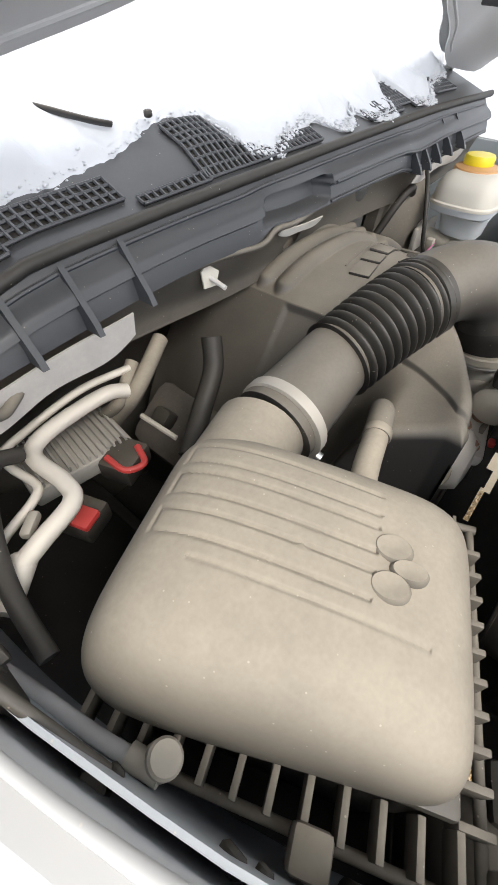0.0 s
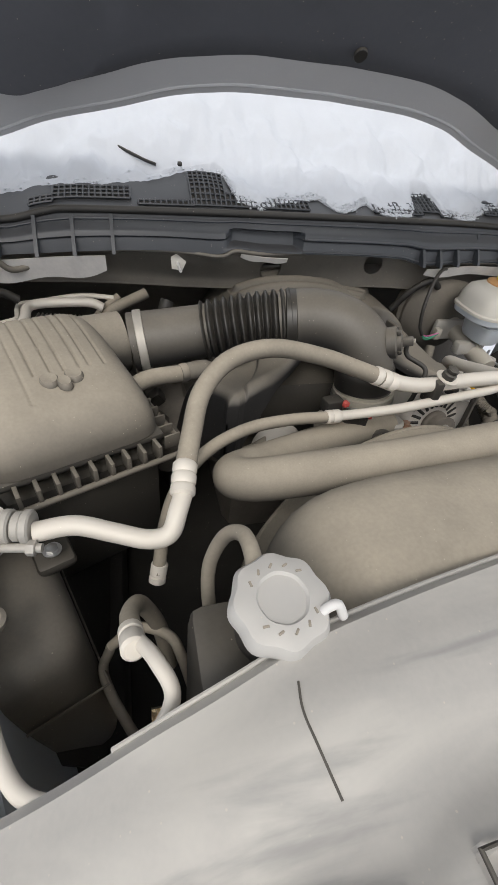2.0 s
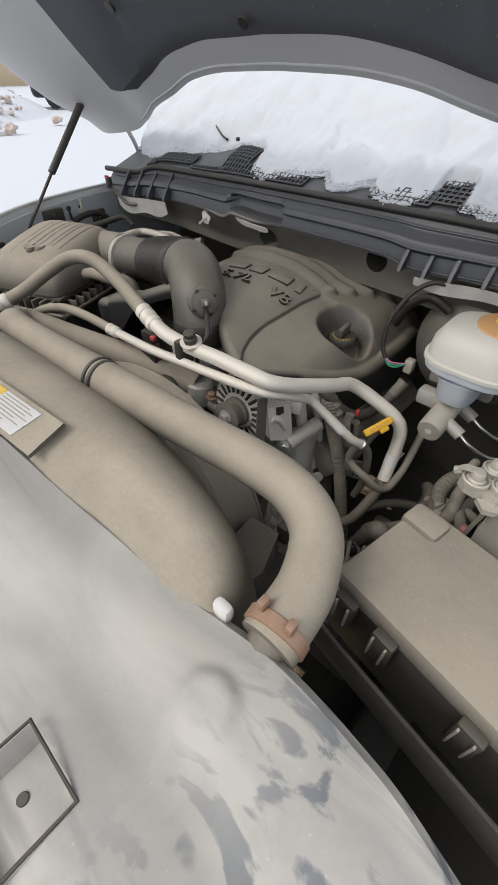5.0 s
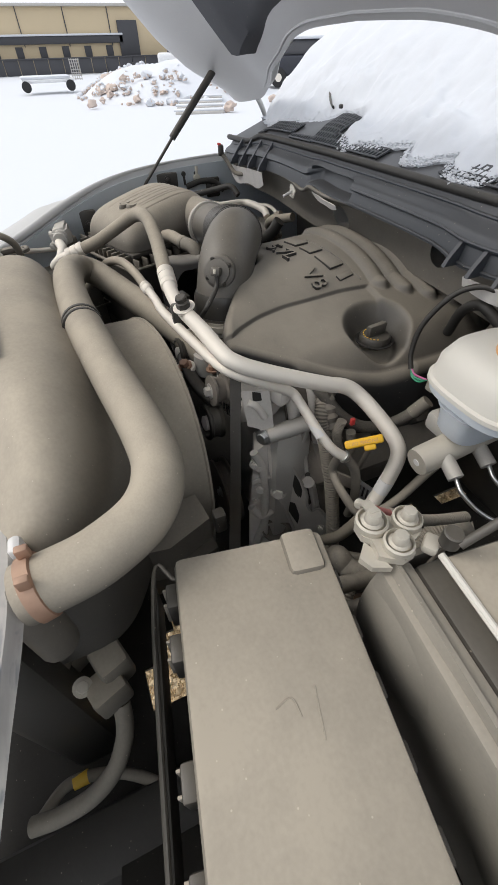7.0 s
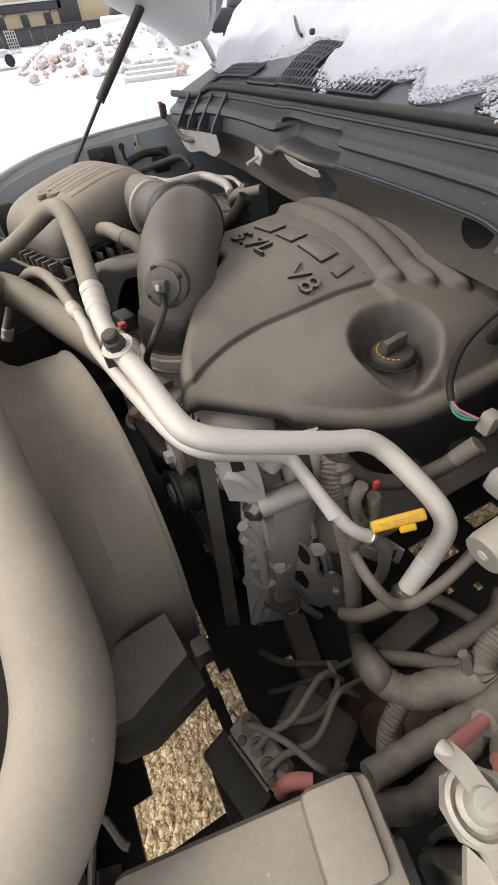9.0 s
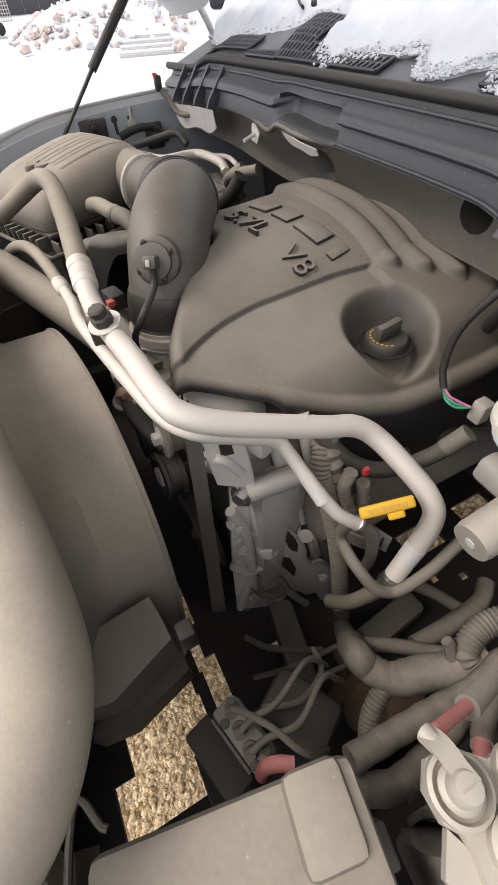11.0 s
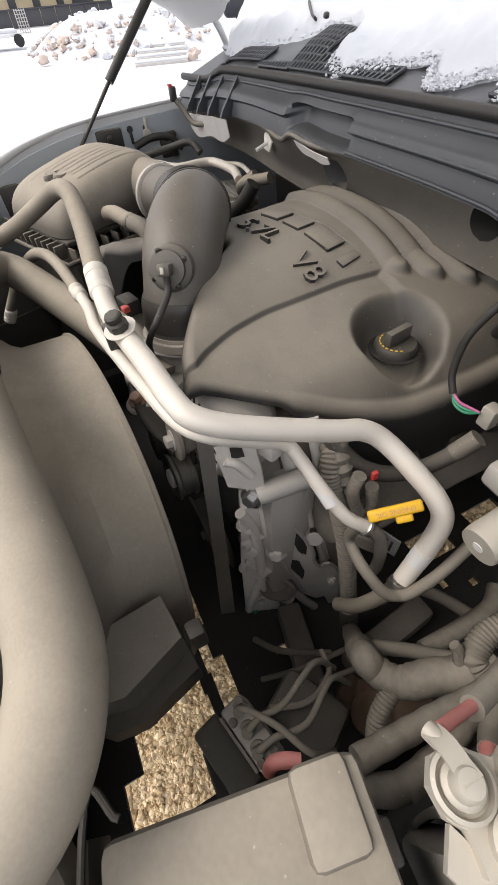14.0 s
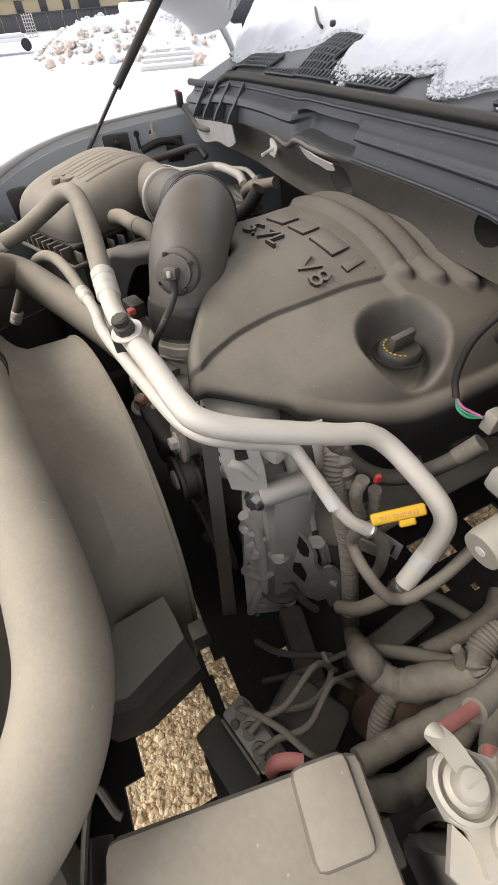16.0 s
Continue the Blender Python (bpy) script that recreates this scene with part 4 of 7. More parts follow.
part("mount_foot", rbox(bx(0.03, -0.055, 0.975), (0.05, 0.05, 0.02), 0.008, 22), M["black"], airbox)
part("mount_bolt", bolt(bx(0.03, -0.065, 1.0), (0, 0, 1)), M["steel"], airbox)
part("outlet", hollow([bx(0.20, 0.27, 1.092), bx(0.275, 0.262, 1.093)], 0.056, 0.004, 28), M["lid"], airbox, "round outlet spigot")

# ---- intake tube ----
intake = thing("intake_tube", (-0.1, 0.2, 1.0), "black plastic intake tube with a ribbed bellows and a wide elbow", "intake tube")
part("neck", tube([(-0.415, 0.215, 1.093), (-0.35, 0.215, 1.103), (-0.285, 0.218, 1.112), (-0.262, 0.214, 1.118)], lambda s: 0.056 - 0.005 * s, 32, 8), M["tube"], intake)
bel = spline([(-0.275, 0.216, 1.115), (-0.19, 0.200, 1.136), (-0.112, 0.182, 1.151)], 90)
part("bellows", tube(bel, lambda s: 0.0470 + 0.004 * s + 0.0110 * (0.5 + 0.5 * math.cos(s * 2 * math.pi * 11)) ** 0.7, 40, raw=True), M["bellows"], intake, "ribbed black rubber bellows")
part("cuff", lathe((-0.122, 0.184, 1.1490), (0.93, -0.27, 0.15), [(0.0575, 0), (0.0610, 0.002), (0.0610, 0.020), (0.0570, 0.022)], 44), M["bellows"], intake, "dark rubber cuff")
part("elbow", tube([(-0.130, 0.187, 1.148), (-0.090, 0.174, 1.158), (-0.050, 0.153, 1.164), (-0.014, 0.130, 1.157), (0.010, 0.113, 1.138), (0.022, 0.103, 1.110), (0.031, 0.093, 1.075), (0.037, 0.086, 1.040), (0.039, 0.084, 1.022)], lambda s: 0.0570 - 0.0015 * s, 44, 10), M["tube"], intake, "smooth wide elbow")
part("elbow_cuff", lathe((0.0335, 0.0900, 1.054), (-0.13, 0.13, 1), [(0.0555, 0.0), (0.0590, 0.002), (0.0590, 0.030), (0.0575, 0.040), (0.0553, 0.046)], 44), M["bellows"], intake, "dark rubber cuff over the elbow's end")
part("collar", lathe((0.0365, 0.0865, 1.034), (-0.08, 0.08, 1), [(0.0560, 0), (0.0620, 0.001), (0.0620, 0.013), (0.0575, 0.014), (0.0575, 0.020)], 44), M["lead"], intake, "pale worn clamp band")
part("collar_ring", lathe((0.0370, 0.0860, 1.026), (-0.08, 0.08, 1), [(0.0600, 0), (0.0640, 0.002), (0.0640, 0.006), (0.0600, 0.008)], 44), M["steel"], intake)
band = lathe((-0.405, 0.213, 1.094), (1, 0.02, 0.12), [(0.0575, 0), (0.0605, 0.001), (0.0605, 0.015), (0.0575, 0.016)], 36)
cl = part("hose_clamp", band, M["clamp"], intake, "dusty steel worm clamp")
part("clamp_screw", tube([(-0.388, 0.172, 1.058), (-0.386, 0.158, 1.052)], 0.008, 10), M["steel"], cl)
se = Vector((0.065, 0.078, 1.155))
sa = Vector((0.78, -0.5, 0.35)).normalized()
sensor = part("temperature_sensor", lathe(se - sa * 0.016, sa, [(0.030, 0), (0.030, 0.016), (0.026, 0.019), (0.022, 0.019), (0.022, 0.026), (0.012, 0.028)], 28), M["tube"], intake, "round sensor boss")
part("sensor_plug", rbox(se + sa * 0.019, (0.017, 0.015, 0.024), 0.003, m=frame_of((0, 0, 0), (0.5, 0.78, 0), sa)), M["tube"], sensor, "grey-black sensor connector")
for k in range(4):
    part("sensor_lug", rbox(se + sa * 0.006 + (Matrix.Rotation(k * math.pi / 2 + 0.5, 3, sa) @ Vector((0.5, 0.78, 0)).normalized()) * 0.024, (0.007, 0.007, 0.007), 0.002), M["black"], sensor, "black locking lug")
part("plug_pin", rbox(se + sa * 0.033, (0.005, 0.008, 0.004), 0.001, m=frame_of((0, 0, 0), (0.5, 0.78, 0), sa)), M["lead"], sensor, "pale plug tab")
wire = thing("sensor_wire", (0.12, 0.02, 1.1), "thin black sensor lead hanging from the intake elbow", "wire")
part("lead", tube([se + sa * 0.02, se + sa * 0.03 + Vector((0, 0, -0.03)), (0.118, 0.035, 1.12), (0.105, 0.02, 1.085), (0.10, 0.02, 1.05)], 0.0045), M["rubber_dark"], wire)

# breather pipe between air box and engine
pcv = thing("breather_pipe", (-0.34, 0.11, 1.07), "pale dusty breather pipe with a dark rubber elbow", "pipe")
part("pipe", tube([bx(0.21, 0.13, 1.068), (-0.395, 0.096, 1.085), (-0.335, 0.114, 1.083)], 0.0155, 18), M["rubber"], pcv)
part("collar", lathe((-0.336, 0.113, 1.083), (1, 0.3, 0), [(0.0165, 0), (0.018, 0.003), (0.018, 0.012), (0.0165, 0.014)], 20), M["lid"], pcv)
part("elbow", tube([(-0.325, 0.117, 1.083), (-0.295, 0.127, 1.083), (-0.275, 0.135, 1.07), (-0.268, 0.138, 1.03)], 0.0165, 16), M["loom"], pcv, "dark rubber elbow")

# ---- engine cover ----
CX = -0.02


def half_width(y):
    return lerp_table([(0.0, 0.200), (0.05, 0.224), (0.115, 0.262), (0.18, 0.292), (0.24, 0.312), (0.30, 0.324), (0.40, 0.332), (0.56, 0.328)], y)


def ridge_at(y):
    return lerp_table([(0.0, 0.232), (0.04, 0.216), (0.08, 0.186), (0.13, 0.163), (0.20, 0.150), (0.30, 0.150), (0.37, 0.157), (0.6, 0.16)], y)


def cover_top(x, y):
    a = abs(x - CX)
    ridge = ridge_at(y)
    rim = lerp_table([(0.0, 1.090), (0.04, 1.093), (0.20, 1.098), (0.37, 1.106), (0.6, 1.106)], y)
    z = rim + (1.138 - rim) * (1 - min(1.0, a / ridge) ** 2.4)
    z -= 0.022 * ease(0.14, 0.03, y) * (1 - ease(0.1, 0.2, a))
    if a > ridge:
        d = a - ridge
        z -= 0.0075 * ease(0, 0.005, d) * (1 - ease(0.362, 0.376, y)) + 0.12 * d + 1.0 * d * d + 9.0 * max(0.0, d - 0.115) ** 2
        if x < CX:
            z -= 1.25 * d * ease(0.12, 0.22, y)
    if 0.376 < y < 0.571:
        n = (y - 0.376) / 0.039
        stop = 0.184 + 0.029 * int(n) if x > CX else 0.15
        arc = abs(math.sin(n * math.pi)) ** 0.75
        z += 0.013 * arc * (1 - ease(stop - 0.022 * (1.3 - arc), stop + 0.006 - 0.022 * (1 - arc), a))
    z -= 0.05 * ease(0.50, 0.63, y)
    q = math.hypot(x - 0.238, (y - 0.330) * 0.95)
    z -= 0.050 * (1 - ease(0.034, 0.066, q))
    return z


def across(s, y):
    """Metres from the centre line at share s of the width; one column runs along the ridge."""
    r, h = min(ridge_at(y), half_width(y) - 0.012), half_width(y)
    if s < 0.6:
        return r * s / 0.6
    if s < 0.64:
        return r + 0.005 * (s - 0.6) / 0.04
    return r + 0.005 + (h - r - 0.005) * (s - 0.64) / 0.36


def cover_fn(u, v):
    w = 2 * u - 1
    s = math.copysign(min(1.0, abs(w) / 0.9), w)
    skirt = max(0.0, (abs(w) - 0.9) / 0.1)
    vy = max(0.0, (v - 0.06) / 0.94)
    front = max(0.0, (0.06 - v) / 0.06)
    y0 = lerp_table([(0.0, 0.210), (0.1, 0.203), (0.2, 0.184), (0.333, 0.153), (0.444, 0.130), (0.556, 0.104), (0.667, 0.080), (0.778, 0.06), (0.889, 0.05), (1.0, 0.047)], across(abs(s), 0.07) / half_width(0.07))
    y = y0 + (0.622 - y0) * vy
    x = CX + math.copysign(across(abs(s), y), s)
    z = cover_top(x, y)
    if skirt or front:
        deep = 0.165 if w > 0 else 0.15
        side = 0.018 + deep * (ease(0.125, 0.245, y) if w > 0 else 1.0)
        fore = 0.024 if w > 0 else 0.03 + 0.12 * ease(-0.4, -0.6, w)
        for share, drop, out in ((skirt, side, Vector((math.copysign(1, w), 0))), (front, fore, Vector((0, -1)))):
            if share:
                r = min(0.022, drop * 0.8)
                turn = min(1.0, share / 0.55) * math.pi / 2
                x += out.x * r * math.sin(turn)
                y += out.y * r * math.sin(turn)
                z = min(z, cover_top(CX + math.copysign(across(abs(s), y0 + (0.622 - y0) * vy), s), y0 + (0.622 - y0) * vy) - r * (1 - math.cos(turn)) - max(0.0, (share - 0.55) / 0.45) * (drop - r))
    return (x, y, z)


ecover = thing("engine_cover", (0, 0.3, 0.95), "dusty black plastic V8 engine cover with raised ribs and lettering", "engine cover")
part("shell", sheet(cover_fn, 340, 240, 0.004), M["cover"], ecover, smooth=60)


def on_cover(x, y, turn, up=0.001):
    e = 0.004
    n = Vector((cover_top(x - e, y) - cover_top(x + e, y), cover_top(x, y - e) - cover_top(x, y + e), 2 * e)).normalized()
    t = Vector((math.cos(turn), math.sin(turn), 0))
    return frame_of((x, y, cover_top(x, y) + up), t - n * t.dot(n), n)


TX = radians(10)
for word, x, y in (("5.7L", -0.012, 0.2485), ("V8", 0.098, 0.268)):
    part("lettering", lettering(word, 0.050, on_cover(x, y, TX), 0.004), M["cover"], ecover, "raised lettering")
for t, w in ((-0.074, 0.044), (-0.022, 0.038), (0.036, 0.054), (0.087, 0.015)):
    x, y = 0.020 + t, 0.318 + 0.18 * t
    part("lettering_bar", rbox((x, y, cover_top(x, y) + 0.0005), (w, 0.036, 0.007), 0.002, m=on_cover(x, y, TX).to_3x3().to_4x4()), M["cover"], ecover, "raised brand block")
part("lettering_plate_edge", tube([(-0.06, 0.335, cover_top(-0.06, 0.335)), (0.04, 0.348, cover_top(0.04, 0.348)), (0.125, 0.362, cover_top(0.125, 0.362))], 0.002, 6), M["cover"], ecover)

cap = thing("oil_filler_cap", (0.236, 0.333, 1.02), "black oil filler cap with a grip bar and yellow print", "oil cap")
part("well", lathe((0.236, 0.333, 1.0385), (0, 0, 1), [(0.037, 0), (0.037, 0.002), (0.031, 0.0005)], 30), M["dark"], cap, "dark gap round the cap")
part("disc", lathe((0.236, 0.333, 1.035), (0, 0, 1), [(0.030, 0), (0.030, 0.012), (0.027, 0.016), (0.010, 0.017)], 28), M["black"], cap)
part("grip", rbox((0.236, 0.333, 1.060), (0.044, 0.012, 0.026), 0.004, 98), M["tube"], cap)
for k in range(9):
    t = radians(200 + 17 * k)
    part("print", rbox((0.236 + 0.023 * math.cos(t), 0.333 + 0.023 * math.sin(t), 1.0515), (0.004, 0.002, 0.0012), 0.0004, math.degrees(t) + 90), M["label_yellow"], cap, "yellow print")

# ---- radiator fan shroud ----
shroud = thing("fan_shroud", (0.08, -0.2, 0.3), "dusty black plastic fan shroud, tan with dust on top", "fan shroud")


def shroud_ring(y, k, n=120):
    """From the rounded box at the radiator, k 0, to the round fan ring, k 1."""
    out = []
    for i in range(n):
        t = 2 * math.pi * i / n
        c, s = math.cos(t), math.sin(t)
        p = 8.0
        d = (abs(c / 0.402) ** p + abs(s / 0.468) ** p) ** (-1 / p)
        a = Vector((0.122 + c * d, 0, 0.70 + s * d))
        if s > 0:
            a.z -= 0.026 * ease(0.26, 0.48, a.x)
        b = Vector((0.055 + 0.316 * c, 0, 0.741 + 0.316 * s))
        if s > 0 and y < -0.34:
            a.z = min(a.z, lerp_table(REARZ, a.x) - (0.004 if y > -0.35 else 0.03) - 0.010 * ease(0.24, 0.44, a.x))
        elif s > 0:
            a.z += (min(a.z, lerp_table(REARZ, a.x) - 0.004) - a.z) * ease(-0.265, -0.335, y) * ease(0.20, 0.34, a.x)
        q = a.lerp(b, k)
        q.y = y + k * 0.316 * (0.176 * s + 0.116 * c)
        out.append(q)
    return out


rings = [shroud_ring(y, k) for y, k in ((-0.405, 0.0), (-0.347, 0.0), (-0.330, 0.0), (-0.315, 0.0), (-0.300, 0.0), (-0.289, 0.0), (-0.278, 0.01), (-0.264, 0.03), (-0.252, 0.07), (-0.242, 0.13), (-0.234, 0.21), (-0.227, 0.32), (-0.221, 0.45), (-0.216, 0.59), (-0.211, 0.73), (-0.205, 0.86), (-0.197, 0.95), (-0.186, 1.0), (-0.16, 1.0), (-0.135, 1.0), (-0.113, 1.0))]
vs = [p for r in rings for p in r]
fs = [(i * 120 + k, i * 120 + (k + 1) % 120, (i + 1) * 120 + (k + 1) % 120, (i + 1) * 120 + k) for i in range(len(rings) - 1) for k in range(120)]
fs = [f for f in fs if vs[f[0]].y > -0.19 or vs[f[0]].x < 0.12 or vs[f[0]].z > 0.84]
fs = [f for f in fs if not (vs[f[0]].y < -0.36 and vs[f[0]].x > 0.24 and vs[f[0]].z > 0.60)]
part("housing", (vs, fs), M["shroud"], shroud)
part("ring_lip", tube([(0.055 + 0.315 * math.cos(k * math.pi / 30), -0.114 + 0.0556 * math.sin(k * math.pi / 30) + 0.0367 * math.cos(k * math.pi / 30), 0.741 + 0.315 * math.sin(k * math.pi / 30)) for k in range(61)], 0.004, 6, 2), M["shroud"], shroud)
part("corner_gusset", plate([(0.36, -0.20), (0.35, -0.09), (0.378, -0.086), (0.408, -0.083), (0.437, -0.158), (0.43, -0.20)], pose(0, 0, 0.845), 0.055), M["boxrim"], shroud, "dusty corner gusset")
part("gusset_foot", plate([(0.36, -0.20), (0.37, -0.085), (0.432, -0.080), (0.455, -0.16), (0.45, -0.20)], pose(0, 0, 0.80), 0.045), M["black"], shroud, "black lower edge")
part("gusset_block", rbox((0.408, -0.066, 0.885), (0.022, 0.020, 0.045), 0.004), M["black"], shroud)
lab = frame_of((0.132, -0.332, 1.171), (1, 0.09, 0), (0, -0.12, 1))
plaque = part("label_plaque", plate([(-0.105, -0.028), (0.115, -0.028), (0.105, 0.026), (-0.098, 0.026)], lab, 0.005), M["shroud"], shroud, "raised plaque")
tag = thing("warning_label", (0.127, -0.31, 1.16), "white and yellow warning label on the fan shroud", "label")
L = lab @ Matrix.Translation((0, 0, 0.0055)) @ Matrix.Diagonal((1.0, 0.80, 1, 1))
part("paper", plate([(-0.07, -0.028), (0.07, -0.028), (0.07, 0.024), (-0.07, 0.024)], L, 0.0008), M["label_white"], tag)
L2 = L @ Matrix.Translation((0, 0, 0.001))
part("yellow_band", plate([(-0.055, 0.012), (-0.008, 0.012), (-0.008, 0.024), (-0.055, 0.024)], L2, 0.0005), M["label_yellow"], tag)
part("dark_field", plate([(-0.055, -0.027), (-0.010, -0.027), (-0.010, 0.011), (-0.055, 0.011)], L2, 0.0005), M["fuse"], tag)
L3 = L2 @ Matrix.Translation((0, 0, 0.0007))
part("red_sign", plate([(-0.05 + 0.011 * math.cos(t), -0.008 + 0.012 * math.sin(t)) for t in [k * 0.628 + 0.3 for k in range(10)]] , L3 @ Matrix.Translation((0.012, 0, 0)), 0.0004), M["label_red"], tag)
part("yellow_sign", plate([(-0.026, -0.022), (-0.013, -0.022), (-0.013, -0.004), (-0.026, -0.004)], L3, 0.0004), M["label_yellow"], tag)
for k in range(11):
    part("barcode_bar", plate([(-0.067, -0.024 + 0.004 * k), (-0.059, -0.024 + 0.004 * k), (-0.059, -0.0225 + 0.004 * k), (-0.067, -0.0225 + 0.004 * k)], L2, 0.0004), M["label_ink"], tag)
for k in range(7):
    w = (0.055, 0.068, 0.06, 0.07, 0.05, 0.066, 0.04)[k]
    part("text_bar", plate([(-0.004, 0.018 - 0.006 * k), (-0.004 + w, 0.018 - 0.006 * k), (-0.004 + w, 0.0195 - 0.006 * k), (-0.004, 0.0195 - 0.006 * k)], L2, 0.0003), M["fuse"], tag)

radiator = thing("radiator", (0.08, -0.4, 0.3), "dark radiator core behind the cover", "radiator")
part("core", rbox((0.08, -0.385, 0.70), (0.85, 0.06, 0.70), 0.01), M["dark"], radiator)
part("tank", rbox((-0.355, -0.385, 0.72), (0.06, 0.09, 0.80), 0.015), M["black"], radiator, "black plastic side tank")
part("tank", rbox((0.53, -0.385, 0.70), (0.07, 0.09, 0.72), 0.015), M["black"], radiator, "black plastic side tank")
part("hose_neck", tube([(0.558, -0.282, 1.103), (0.559, -0.298, 1.090), (0.559, -0.303, 1.05), (0.559, -0.303, 0.99)], 0.022), M["boxrim"], radiator)

# ---- upper radiator hose ----
hose = thing("radiator_hose", (0.1, -0.18, 1.0), "thick dusty rubber upper radiator hose", "hose")
part("hose", tube([(0.08, 0.035, 0.99), (-0.05, -0.01, 1.01), (-0.20, -0.075, 1.035), (-0.285, -0.125, 1.06), (-0.27, -0.165, 1.085), (-0.18, -0.185, 1.108), (-0.05, -0.19, 1.122), (0.115, -0.183, 1.132), (0.27, -0.165, 1.125), (0.406, -0.147, 1.120), (0.472, -0.147, 1.115), (0.521, -0.172, 1.111), (0.550, -0.225, 1.108), (0.558, -0.275, 1.105), (0.559, -0.298, 1.102)], 0.0300, 26, 10), M["weave"], hose)
part("clamp", lathe((0.557, -0.276, 1.105), (0.1, -1, -0.15), [(0.0305, 0), (0.033, 0.001), (0.033, 0.014), (0.0305, 0.015)], 28), M["copper"], hose, "rusty spring clamp")
for dx in (0.016, -0.016):
    part("clamp_ear", rbox((0.557 + dx, -0.284, 1.139), (0.008, 0.012, 0.014), 0.002), M["copper"], hose, "rusty clamp ear")
for dx, dy in ((0.105, 0.0), (0.118, -0.0)):
    part("retainer", lathe((dx, -0.184, 1.131), (1, 0.1, -0.05), [(0.0300, 0), (0.0330, 0.0015), (0.0330, 0.006), (0.0300, 0.0075)], 26), M["black"], hose, "black retainer strap")
part("retainer_foot", rbox((0.115, -0.225, 1.105), (0.03, 0.02, 0.03), 0.005), M["black"], hose)

# ---- air-conditioning lines ----
big = thing("suction_line", (0.1, -0.05, 1.0), "thick air-conditioning line, grey rubber hose joined to bare aluminium pipe", "pipe")
part("manifold_pipe", tube([(-0.545, -0.191, 1.063), (-0.50, -0.187, 1.062), (-0.455, -0.198, 1.052), (-0.415, -0.212, 1.048), (-0.388, -0.215, 1.058), (-0.375, -0.195, 1.076), (-0.362, -0.165, 1.087)], 0.0125, 18), M["alu"], big, "bare aluminium pipe")
part("crimp", lathe((-0.368, -0.178, 1.083), (0.2, 0.9, 0.35), [(0.0135, 0), (0.0165, 0.003), (0.0165, 0.012), (0.0145, 0.015), (0.0165, 0.018), (0.0165, 0.028), (0.0145, 0.031), (0.0165, 0.034), (0.0165, 0.044), (0.0135, 0.048)], 22), M["alu"], big, "crimped aluminium ferrule")
part("hose", tube([(-0.36, -0.145, 1.095), (-0.345, -0.095, 1.115), (-0.322, -0.04, 1.148), (-0.275, -0.005, 1.178), (-0.205, 0.008, 1.188), (-0.12, 0.005, 1.172), (-0.05, -0.003, 1.15), (-0.005, -0.009, 1.135)], 0.0145, 20), M["rubber"], big, "dusty rubber hose")
part("crimp", lathe((-0.022, -0.006, 1.141), (0.93, -0.1, -0.33), [(0.0145, 0), (0.0165, 0.003), (0.0165, 0.012), (0.0145, 0.015), (0.0165, 0.018), (0.0165, 0.03), (0.0145, 0.033), (0.0165, 0.036), (0.0165, 0.046), (0.013, 0.05)], 22), M["alu"], big, "crimped aluminium ferrule")
part("pipe", tube([(0.01, -0.010, 1.130), (0.06, -0.013, 1.120), (0.115, -0.010, 1.117), (0.19, -0.002, 1.117), (0.262, 0.004, 1.115), (0.292, 0.016, 1.108), (0.310, 0.06, 1.088), (0.330, 0.16, 1.048), (0.338, 0.202, 1.034), (0.356, 0.226, 1.016), (0.398, 0.244, 0.990), (0.430, 0.254, 0.968), (0.447, 0.255, 0.945), (0.453, 0.245, 0.905), (0.455, 0.232, 0.868), (0.459, 0.214, 0.836)], 0.0135, 20), M["alu"], big, "bare aluminium pipe")
part("barcode_label", tube([(0.4540, 0.2405, 0.892), (0.4550, 0.2315, 0.866)], 0.0140, 20), M["label_white"], big, "white barcode sticker")
part("port_washer", drum((0.128, -0.012, 1.1305), (0.1, -0.2, 1), 0.020, 0.002), M["alu"], big, "round plate")
part("port_cap", join(drum((0.128, -0.012, 1.128), (0.1, -0.2, 1), 0.0125, 0.016, 0.2, 8), drum((0.1295, -0.015, 1.143), (0.1, -0.2, 1), 0.0105, 0.010, 0.2, 8)), M["black"], big, "black service port cap")
part("line_clamp", rbox((0.108, -0.014, 1.105), (0.016, 0.034, 0.05), 0.004), M["black"], big, "black plastic line clamp")

small = thing("liquid_line", (0.1, -0.05, 0.95), "thin air-conditioning line, dusty rubber hose joined to aluminium pipe", "pipe")
part("hose", tube([(-0.405, -0.19, 0.93), (-0.39, -0.15, 0.99), (-0.365, -0.115, 1.035), (-0.32, -0.085, 1.07), (-0.255, -0.062, 1.088), (-0.18, -0.047, 1.088), (-0.10, -0.038, 1.081)], 0.010, 16), M["rubber"], small, "dusty rubber hose")
part("crimp", lathe((-0.11, -0.039, 1.082), (1, 0.1, -0.08), [(0.010, 0), (0.012, 0.002), (0.012, 0.010), (0.0105, 0.012), (0.012, 0.014), (0.012, 0.026), (0.009, 0.03)], 18), M["alu"], small, "crimped aluminium ferrule")
part("crimp", lathe((-0.408, -0.196, 0.915), (0.25, 0.6, 1), [(0.010, 0), (0.0125, 0.002), (0.0125, 0.010), (0.0105, 0.012), (0.0125, 0.014), (0.0125, 0.03), (0.009, 0.034)], 18), M["alu"], small, "crimped aluminium ferrule")
